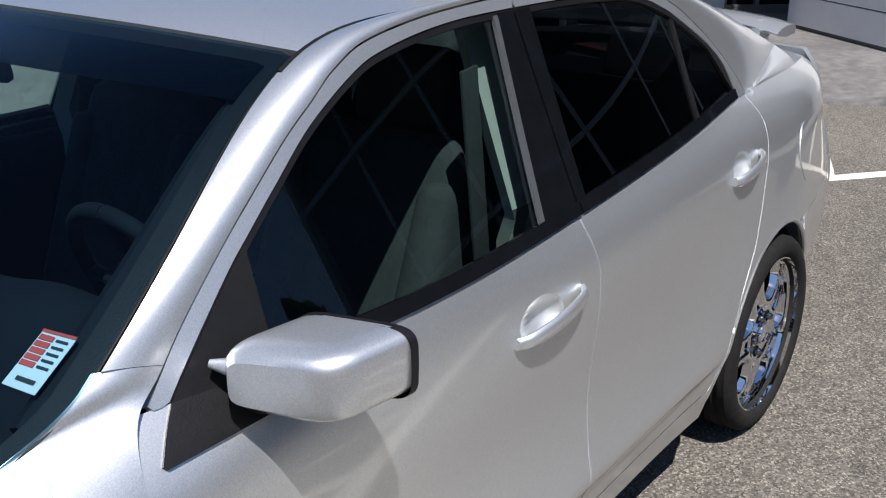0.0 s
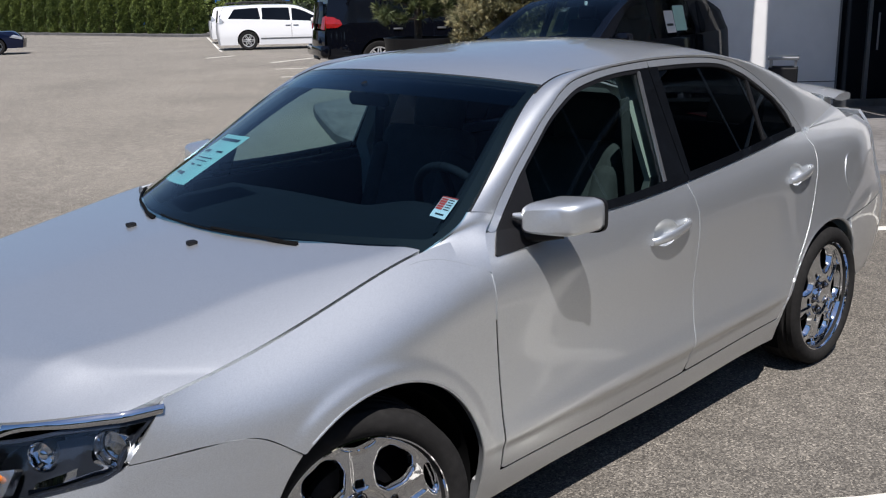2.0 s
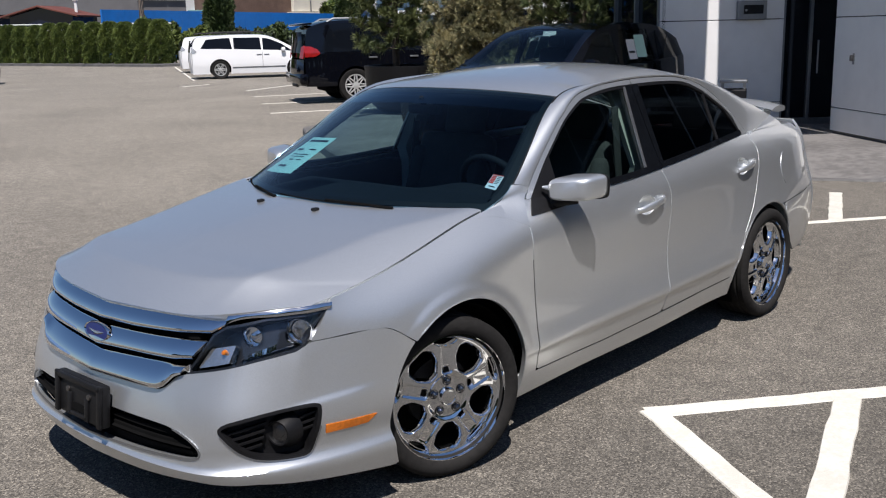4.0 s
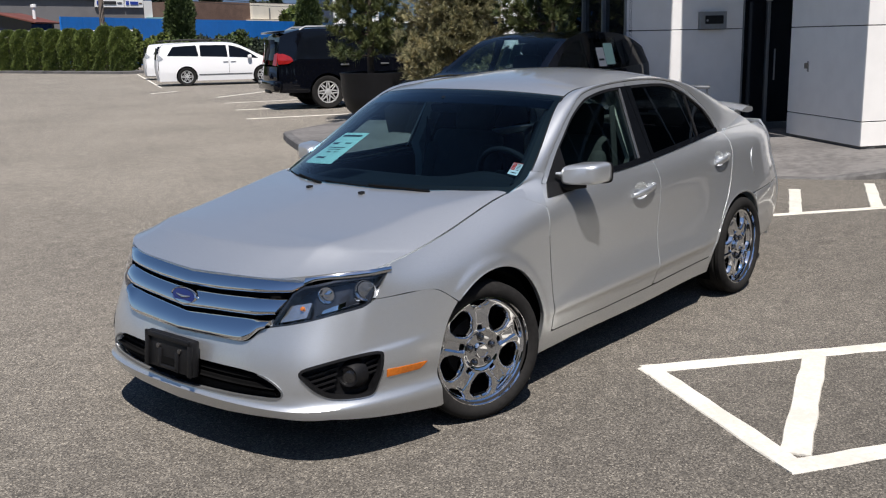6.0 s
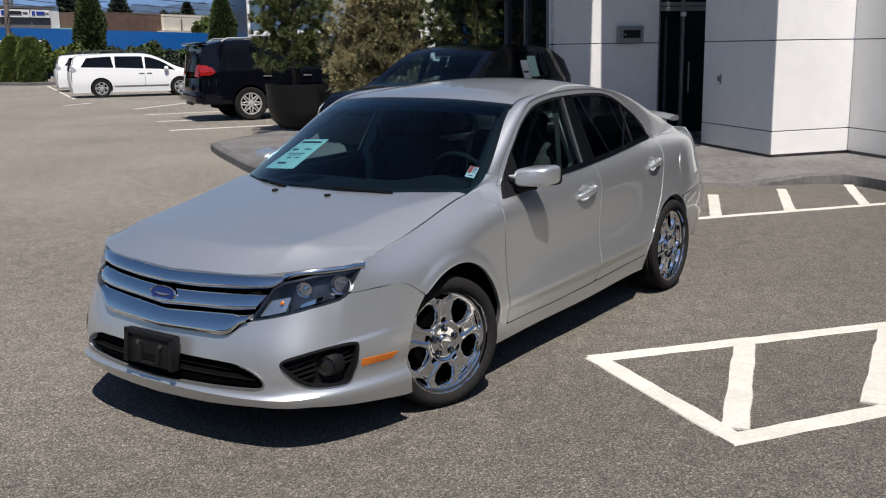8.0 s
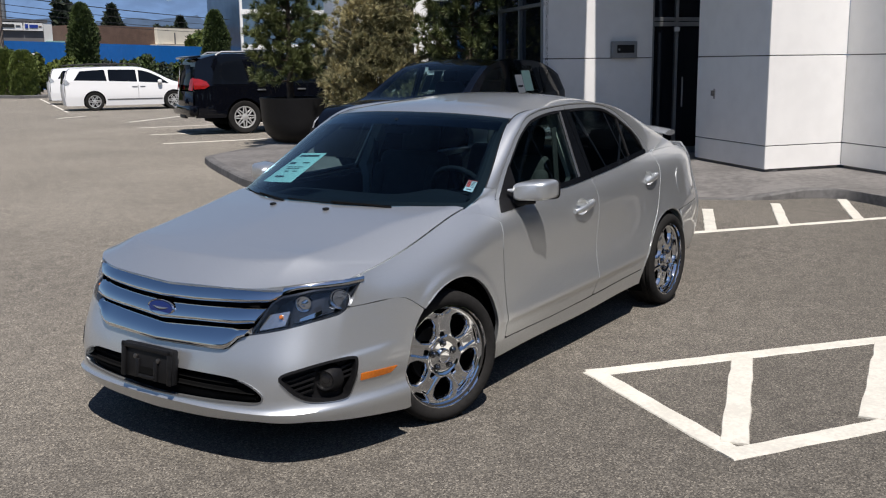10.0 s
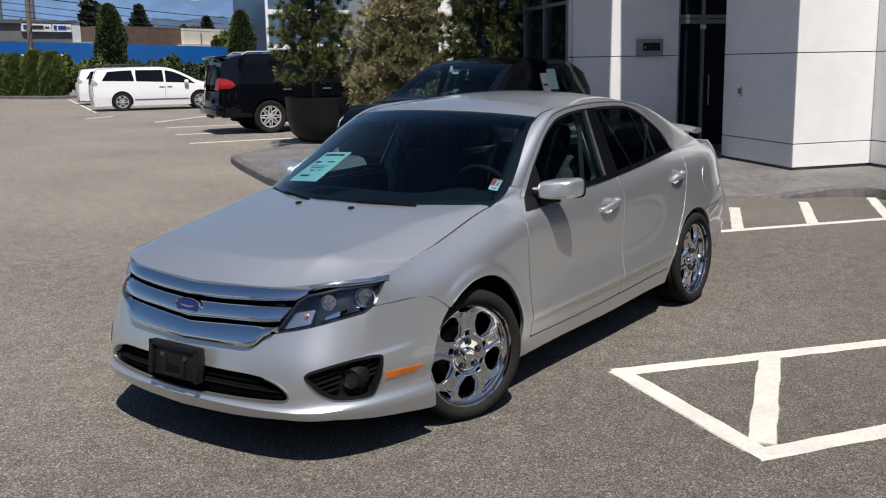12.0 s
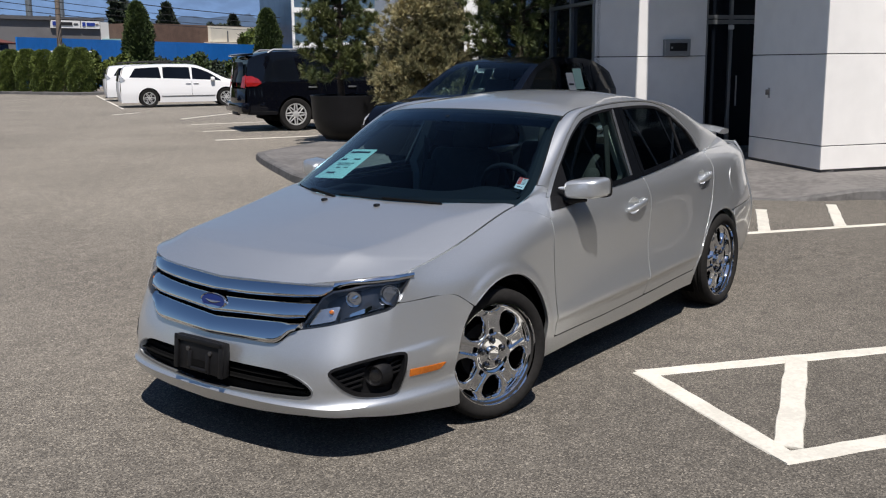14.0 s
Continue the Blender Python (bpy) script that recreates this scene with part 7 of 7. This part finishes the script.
def conifer(name, label, at, height, radius, low, mat, seed, whorls=16, per=9, needles=26, length=0.17, density=1.0, shape=0.8, group="", width=0.010):
    """A trunk with limbs; sprays of needles crowd the outer part of every limb."""
    rng = np.random.default_rng(seed)
    th = thing(name, label, "tree", group, at=at)
    bend = rng.uniform(-0.05, 0.05, 2) * height
    part("trunk", tube([(0, 0, -0.1), (bend[0] * 0.3, bend[1] * 0.3, height * 0.4), (bend[0], bend[1], height * 0.95)], [0.035 * height ** 0.7, 0.025 * height ** 0.7, 0.008], 9), BARK, th)
    limbs = bmesh.new()
    cs, ds = [], []
    for k in range(whorls):
        f = (k + 0.5) / whorls
        z = low + (height - low) * f
        for j in range(per):
            a = 2 * math.pi * (j + rng.uniform(-0.35, 0.35)) / per + k * 0.7
            r = radius * (1 - f) ** shape * rng.uniform(0.65, 1.15) + 0.08
            base = np.array((bend[0] * f, bend[1] * f, z))
            tip = base + np.array((math.cos(a) * r, math.sin(a) * r, r * rng.uniform(0.05, 0.55)))
            mid = (base + tip) / 2 + np.array((0, 0, -0.05 * r))
            tube([base, mid, tip], [0.012 + 0.006 * r, 0.008, 0.004], 5, limbs, cap=False)
            m = max(3, int(r * 9 * density))
            for q in range(m):
                t = rng.uniform(0.30, 1.0) if q else 1.0
                p = base * (1 - t) ** 2 + 2 * t * (1 - t) * mid + tip * t * t
                p = p + rng.normal(0, 0.045 + 0.05 * r * 0.6, 3)
                cs.append(p)
                d = tip - base
                ds.append(d / (np.linalg.norm(d) + 1e-6) * 0.8 + np.array((0, 0, 0.45)))
    part("branchwork", limbs, BARK, th)
    v, f = tufts(np.array(cs), np.array(ds), needles, length, width, rng, 0.55)
    leaf_mesh("crown", v, f, mat, th, "uneven crown of needles")
    return th


def column_tree(name, label, at, height, radius, mat, seed, n=1500, group="", blades=10, length=0.16, width=0.03, power=0.55):
    """A columnar evergreen: dense upright sprays over a dark core with an uneven skin."""
    rng = np.random.default_rng(seed)
    th = thing(name, label, "tree", group, at=at)
    part("trunk", tube([(0, 0, -0.05), (0, 0, height * 0.8)], [0.07, 0.02], 7), BARK, th)
    z = rng.uniform(0.02, 1.0, n)
    r = radius * np.clip(np.minimum(1.0, (1 - z) * 2.6) ** power, 0.02, 1) * (0.92 + 0.08 * np.minimum(z * 8, 1))
    a = rng.uniform(0, 2 * math.pi, n)
    lump = 1 + 0.10 * np.sin(a * 3 + z * 9 + seed) + 0.08 * np.sin(a * 5 - z * 17)
    deep = rng.uniform(0.55, 1.0, n) ** 0.5
    c = np.stack([r * lump * deep * np.cos(a), r * lump * deep * np.sin(a), z * height * 0.97], -1)
    d = np.stack([0.55 * np.cos(a), 0.55 * np.sin(a), 0 * a + 0.9], -1)
    v, f = tufts(c, d, blades, length, width, rng, 0.4)
    leaf_mesh("crown", v, f, mat, th, "dense upright sprays")
    return th


def round_tree(name, label, at, height, radius, mat, seed, n=900, group="", length=0.3, width=0.12, low=0.2, category="tree"):
    """A broad crown in several lobes on a trunk."""
    rng = np.random.default_rng(seed)
    th = thing(name, label, category, group, at=at)
    part("trunk", tube([(0, 0, -0.1), (0.1, 0, height * 0.35), (0, 0.1, height * 0.7)], [0.05 * radius + 0.04, 0.04 * radius + 0.03, 0.03], 7), BARK, th)
    cs = []
    for k in range(9):
        o = rng.normal(0, 0.42, 3) * np.array((radius, radius, (height * (1 - low)) * 0.35)) + np.array((0, 0, height * (0.5 + low * 0.5)))
        q = rng.normal(0, 1, (n // 9, 3))
        q /= np.linalg.norm(q, axis=1)[:, None]
        cs.append(o + q * np.array((radius * 0.55, radius * 0.55, height * (1 - low) * 0.30)) * rng.uniform(0.7, 1.05, (n // 9, 1)))
    c = np.concatenate(cs)
    c = c[c[:, 2] > height * low * 0.6]
    v, f = tufts(c, np.zeros_like(c) + np.array((0, 0, 0.3)), 7, length, width, rng, 0.8)
    leaf_mesh("crown", v, f, mat, th, "leafy crown with gaps")
    return th


def planter(at):
    th = thing("planter", "large round black planter bowl on the kerb island", "planter", at=at)
    part("bowl", lathe([(0.42, 0.0), (0.56, 0.02), (0.74, 0.20), (0.82, 0.46), (0.845, 0.86), (0.86, 0.90), (0.86, 0.92), (0.82, 0.92), (0.80, 0.83)], 48), TRIMBLACK, th)
    part("soil", lathe([(0.0, 0.81), (0.30, 0.83), (0.802, 0.81)][::-1], 30), BARK, th, "dark soil")


planter(pose(-11.5, -10.62, 0.11))
conifer("pine_tree", "dark green pine growing in the black planter", pose(-11.35, -10.78, 0.95), 3.2, 0.86, 0.30, NEEDLE, 3, whorls=14, per=8, needles=75, length=0.15, density=1.25, shape=0.45, width=0.0065)
conifer("spruce_bush", "bushy olive-brown spruce beside the planter", pose(-12.2, -9.22, 0.11), 2.95, 1.28, 0.30, SPRUCE, 5, whorls=18, per=12, needles=55, length=0.13, density=1.7, shape=0.5, width=0.0065)
conifer("pine_tree", "dark green pine before the showroom glass", pose(-12.4, -7.15, 0.11), 4.4, 0.98, 1.45, NEEDLE, 8, whorls=13, per=8, needles=75, length=0.15, density=1.3, shape=0.4, width=0.0065)

# clipped cedar hedge along the lot, on a kerbed bed
for k in range(20):
    rr = random.Random(k)
    column_tree("cedar", "columnar green cedar of the hedge row", pose(-30.3 + 0.125 * k + rr.uniform(-0.06, 0.06), -49.6 - 1.74 * k, 0.05, 0, 0, rr.uniform(0, 360)), 2.72 + rr.uniform(-0.10, 0.10), 0.74, CEDAR, 100 + k, n=3000, group="cedar hedge", blades=10, length=0.11, width=0.022, power=0.3)
bed = prism([(-28.9, -47.6), (-31.6, -47.3), (-29.6, -86.0), (-26.6, -86.0)], 0.0, 0.14)
tagged(part("kerb_bed", bed, KERB, smooth=False), "pale kerbed bed under the cedar hedge", "kerb", kind="structure")
for k in range(5):
    round_tree("shrub", "bright green clipped shrub behind the hedge", pose(-32.4 + 0.2 * k, -50.0 - 2.1 * k, 0), 2.5 + 0.12 * (k % 2), 1.1, LIME, 40 + k, n=700, group="shrubs behind the hedge", length=0.22, width=0.09, low=0.1, category="shrub")
for k in range(6):
    round_tree("shrub", "low dark shrub along the blue hoarding", pose(-38.0 - 3.3 * k, -56.0 - 1.0 * k, 0), 2.0 + 0.25 * (k % 3), 1.5, (CYPRESS, FARGREEN)[k % 2], 60 + k, n=500, group="shrubs by the hoarding", length=0.3, width=0.12, low=0.05, category="shrub")
column_tree("cypress", "tall dark cypress before the blue hoarding", pose(-39.9, -57.2, 0), 6.1, 0.95, CYPRESS, 201, n=2900, group="cypresses", blades=9, length=0.28, width=0.07, power=0.5)
column_tree("cypress", "tall dark cypress before the blue hoarding", pose(-52.6, -57.6, 0), 6.1, 0.95, CYPRESS, 202, n=2900, group="cypresses", blades=9, length=0.28, width=0.07, power=0.5)
for k, (x, y, h, r) in enumerate(((-63, -104, 7.0, 2.2), (-69, -108, 6.6, 2.6), (-98, -118, 7.6, 2.6), (-101, -116, 7.2, 2.2), (-78, -84, 5.4, 2.4), (-84, -86, 5.0, 2.4), (-74, -108, 9.6, 1.3))):
    round_tree("broadleaf_tree", "far green broadleaf tree", pose(x, y, 0), h, r, (FARGREEN, LIME)[k in (4, 5)], 220 + k, n=600, group="far trees", length=0.8, width=0.35)
for k, (x, y, h, r) in enumerate(((-80.0, -106.5, 9.4, 1.5), (-97, -113, 8.6, 1.6), (-108, -119, 7.6, 1.4))):
    column_tree("fir", "far dark fir tree", pose(x, y, 0), h, r, FARGREEN, 240 + k, n=700, group="far firs", blades=8, length=0.8, width=0.25, power=1.2)

# ---- hoarding, far buildings, pole and wires, mountains ----
BLUE = material("blue_hoarding", (0.006, 0.17, 0.58), 0.5, vary=0.12, scale=2)
GREYWALL = material("grey_render", (0.17, 0.165, 0.165), 0.8, vary=0.15, scale=1.0)
BRICK = material("brown_brick", (0.16, 0.10, 0.075), 0.85, vary=0.3, scale=8)
CREAM = material("cream_fascia", (0.72, 0.68, 0.58), 0.7, vary=0.08, scale=1)
TEAL = material("pale_teal_cladding", (0.22, 0.42, 0.42), 0.6, vary=0.1, scale=1)
BLUEGLASS = material("blue_grey_glazing", (0.09, 0.15, 0.22), 0.15, vary=0.2, scale=0.5)
WOODPOLE = material("weathered_pole", (0.20, 0.16, 0.13), 0.9, vary=0.3, scale=8)
SIGNBLUE = material("sign_blue", (0.02, 0.05, 0.30), 0.5, vary=0.1, scale=4)
ROOFRED = material("red_brown_roof", (0.16, 0.05, 0.035), 0.8, vary=0.2, scale=3)


def wall_between(a, b, z0, z1, depth, mat, name, label, category, panels=0):
    a, b = Vector((*a, 0)), Vector((*b, 0))
    d = b - a
    m = Matrix.Translation(a) @ Matrix.Rotation(math.atan2(d.y, d.x), 4, "Z")
    th = thing(name, label, category, at=m)
    L = d.length
    if panels:
        for k in range(panels):
            part("panel", box(L / panels - 0.02, depth, z1 - z0, pose((k + 0.5) * L / panels, 0, (z0 + z1) / 2)), mat, th, smooth=False)
    else:
        part("wall", box(L, depth, z1 - z0, pose(L / 2, 0, (z0 + z1) / 2)), mat, th, smooth=False)
    return th, L


wall_between((-34.45, -63.84), (-92.0, -88.6), 0.0, 3.72, 0.12, BLUE, "hoarding", "long bright blue site hoarding", "hoarding", panels=25)
# grey workshop with a sign
ws_b, L = wall_between((-22.0, -92.0), (-57.5, -92.0), 0.0, 6.15, 8.0, GREYWALL, "workshop", "low grey workshop building with roof signs", "building")
part("roof_edge", box(L + 0.6, 8.6, 0.35, pose(L / 2, 0, 6.3)), PLINTH, ws_b, "dark roof edge", smooth=False)
for x in (4, 8, 12, 16, 20, 24, 28, 32):
    part("window", box(2.6, 0.1, 1.2, pose(x, -4.02, 3.4)), DARKGLASS, ws_b, "dark workshop window", smooth=False)
for x, w, mat in ((31.4, 3.2, PAPER), (34.2, 2.1, PAPER)):
    s = part("sign_board", box(w, 0.2, 0.85, pose(x, -4.2, 5.8)), mat, ws_b, "white sign board", smooth=False)
    for k in range(3):
        part("sign_shape", box((0.5, 1.4, 0.5)[k] * w / 3.2, 0.06, (0.4, 0.32, 0.12)[k], pose(x + (-1.2, 0.0, 1.1)[k] * w / 3.2, -4.33, 5.8)), (SIGNBLUE, INK, INK)[k] if x < 33 else (SIGNBLUE, SIGNBLUE, BRICK)[k], s, "plain coloured shape", smooth=False)
for x in (30.4, 34.0):
    part("flue", lathe([(0.55, 5.8), (0.45, 6.4), (0.32, 6.5), (0.32, 11.0)], 16, m=pose(x, 0.5, 0)), ALU, ws_b, "tall metal flue")
wall_between((-60.0, -98.0), (-66.0, -97.0), 0.0, 4.6, 5.0, TEAL, "teal_shed", "pale teal clad shed", "building")
bb, L = wall_between((-64.3, -96.2), (-88.7, -100.2), 0.0, 6.3, 9.0, BRICK, "brick_building", "low brown brick building with a cream fascia", "building")
part("fascia", box(11.8, 0.5, 1.9, pose(17.1, -4.7, 5.3)), CREAM, bb, "cream fascia panel", smooth=False)
part("ledge", box(13.0, 1.2, 0.35, pose(16.9, -4.9, 4.1)), CREAM, bb, "cream canopy ledge", smooth=False)
for x in (14.0, 21.0):
    part("vent_pipe", tube([(x, -5.2, 4.2), (x, -5.2, 5.7)], 0.09, 8), PLINTH, bb)
wall_between((-60.6, -95.0), (-63.4, -95.6), 0.0, 6.4, 0.6, PAPER, "white_gable", "plain white gable wall of a low building", "building")
# office building with glazed corner
ob_b, L = wall_between((-71.2, -76.4), (-104.0, -60.0), 0.0, 14.0, 12.0, BLUEGLASS, "office_building", "blue-grey glazed office building", "building")
for k in range(9):
    part("mullion", box(0.25, 0.2, 14.0, pose(k * L / 8, -6.05, 7.0)), PANEL, ob_b, smooth=False)
for z in (3.5, 7.0, 10.5):
    part("floor_band", box(L, 0.2, 0.5, pose(L / 2, -6.1, z)), PANEL, ob_b, smooth=False)
wb, L = wall_between((-45.0, -38.0), (-66.0, -22.0), 0.0, 9.0, 10.0, PANEL, "white_building", "white modern building with dark window bands", "building")
for z in (2.0, 4.6, 7.4):
    for k in range(7):
        part("window", box(L / 7 - 0.9, 0.12, 1.5, pose((k + 0.5) * L / 7, -5.04, z)), DARKGLASS, wb, "dark window", smooth=False)
        part("window_rail", box(L / 7 - 0.8, 0.14, 0.08, pose((k + 0.5) * L / 7, -5.08, z - 0.3)), ALU, wb, smooth=False)
# dark timber hut with a low gable, and a white rail behind the hedge
hut = thing("timber_hut", "dark timber hut with a brown gabled roof behind the hedge", "hut", at=pose(-33.6, -69.5, 0, 0, 0, -142))
bm = bmesh.new()
gable = [(-2.4, 0.0), (2.4, 0.0), (2.4, 3.4), (0.0, 4.0), (-2.4, 3.4)]
front, back = ([bm.verts.new((y, x, z)) for x, z in gable] for y in (1.8, -1.8))
bm.faces.new(front)
bm.faces.new(back[::-1])
for k in range(5):
    bm.faces.new((front[k], back[k], back[(k + 1) % 5], front[(k + 1) % 5]))
part("wall", bm, NAVYPAINT, hut, "dark stained wall", smooth=False)
for sg in (1, -1):
    part("roof", box(4.6, 3.1, 0.12, pose(0, sg * 1.45, 3.72, -14 * sg, 0, 0), 0.02), ROOFRED, hut, "brown roof slope", smooth=False)
part("vent_cap", lathe([(0.12, 3.6), (0.12, 4.5), (0.22, 4.5), (0.22, 4.7), (0.0, 4.75)], 12, m=pose(0.0, -1.9, 0)), PAPER, hut, "white vent cap")
for z in (2.08, 2.5):
    tagged(part("fence_rail", tube([(-31.7, -50.6, z), (-30.5, -68.0, z + 0.27), (-29.6, -84.0, z + 0.5)], 0.045, 6), PAPER), "long white fence rail behind the hedge", "rail", "fence rails")
# street furniture
pole = thing("utility_pole", "weathered wooden utility pole with wires", "pole", at=pose(-33.9, -57.6, 0, 0, -1.2, 0))
part("shaft", tube([(0, 0, -0.2), (0, 0, 11.0)], [0.19, 0.13], 10), WOODPOLE, pole)
part("crossarm", box(0.12, 2.4, 0.14, pose(0, 0, 6.3), 0.01), WOODPOLE, pole)
for k, (dz, sag) in enumerate(((6.25, 0.5), (5.75, 0.6), (5.35, 0.7), (4.95, 0.6))):
    a, b = Vector((-27.0, -53.5, dz + 0.15)), Vector((-95.0, -87.0, dz + 0.9))
    pts = [a.lerp(b, t) - Vector((0, 0, sag * 4 * t * (1 - t))) for t in np.linspace(-0.35, 1, 20)]
    tagged(part("overhead_wire", tube(pts, 0.022 if k else 0.035, 5), INK), "black overhead wire", "wire", "overhead wires", "structure")
lamp = thing("street_lamp", "grey street lamp behind the hoarding", "street lamp", at=pose(-52.0, -75.5, 0))
part("mast", tube([(0, 0, 0), (0, 0, 6.0), (-0.15, 0.1, 6.3), (-0.9, 0.6, 6.4)], [0.11, 0.07, 0.06, 0.05], 8), ALU, lamp)
part("lamp_head", box(0.6, 0.25, 0.12, pose(-1.1, 0.75, 6.4, 0, 0, -34), 0.04), PAPER, lamp)
bin_t = thing("litter_bin", "square black litter bin by the entrance", "bin", at=pose(-10.6, -3.25, 0.11, 0, 0, 25))
part("body", box(0.36, 0.36, 0.66, pose(0, 0, 0.33), 0.02), TRIMBLACK, bin_t, smooth=False)
part("lid", box(0.38, 0.38, 0.04, pose(0, 0, 0.77), 0.01), ALU, bin_t, smooth=False)
for x in (-0.15, 0.15):
    for y in (-0.15, 0.15):
        part("post", box(0.03, 0.03, 0.10, pose(x, y, 0.71)), ALU, bin_t, smooth=False)


def mountains():
    """Two ranges far behind everything, the blue of distant haze put into their colours."""
    rng = np.random.default_rng(4)
    mat_far = material("far_mountain", (0.105, 0.19, 0.34), 0.95, vary=0.2, scale=0.02)
    mat_near = material("near_mountain", (0.055, 0.095, 0.16), 0.95, vary=0.25, scale=0.03)
    for name, dist, base, amp, mat, ph in (("mountain_far", 3000, 262, 60, mat_far, 0.4), ("mountain_near", 2300, 95, 45, mat_near, 2.2)):
        n = 160
        verts, faces = [], []
        for k in range(n + 1):
            a = math.radians(175 + 120 * k / n)
            h = base + amp * (0.55 * math.sin(a * 9 + ph) + 0.3 * math.sin(a * 21 + ph * 3) + 0.15 * math.sin(a * 53 + ph)) + 7 * rng.normal()
            h = max(h, 20)
            for f, z in ((1.0, -5.0), (1.05, h * 0.55 + 5 * rng.normal()), (1.12, h)):
                verts.append((math.cos(a) * dist * f, math.sin(a) * dist * f, z))
            verts.append((math.cos(a) * dist * 1.3, math.sin(a) * dist * 1.3, -5.0))
            if k:
                for j in range(3):
                    i = (k - 1) * 4 + j
                    faces.append((i, i + 4, i + 5, i + 1))
        me = bpy.data.meshes.new(name)
        me.from_pydata(verts, [], faces)
        me.materials.append(mat)
        me.shade_smooth()
        tagged(new(name, me), "mountain range on the horizon, its haze painted in blue", "mountain", kind="structure")


mountains()

# unseen trees across the lot, added to darken what chrome, glass and paint mirror
# the grille hints at a few; the rest only fill out the ring
for k in range(34):
    az = radians(-22 + 5.2 * k)
    rad_k = 33 + 5 * math.sin(k * 2.3)
    round_tree("broadleaf_tree", "unseen dark green broadleaf tree added across the lot to darken reflections", pose(rad_k * math.cos(az), rad_k * math.sin(az), 0, 0, 0, 40 * k), 7.5 + 2.2 * math.sin(k * 1.7), 3.2, (FARGREEN, CYPRESS)[k % 2], 400 + k, n=420, group="trees across the lot", length=1.0, width=0.5, low=0.05)
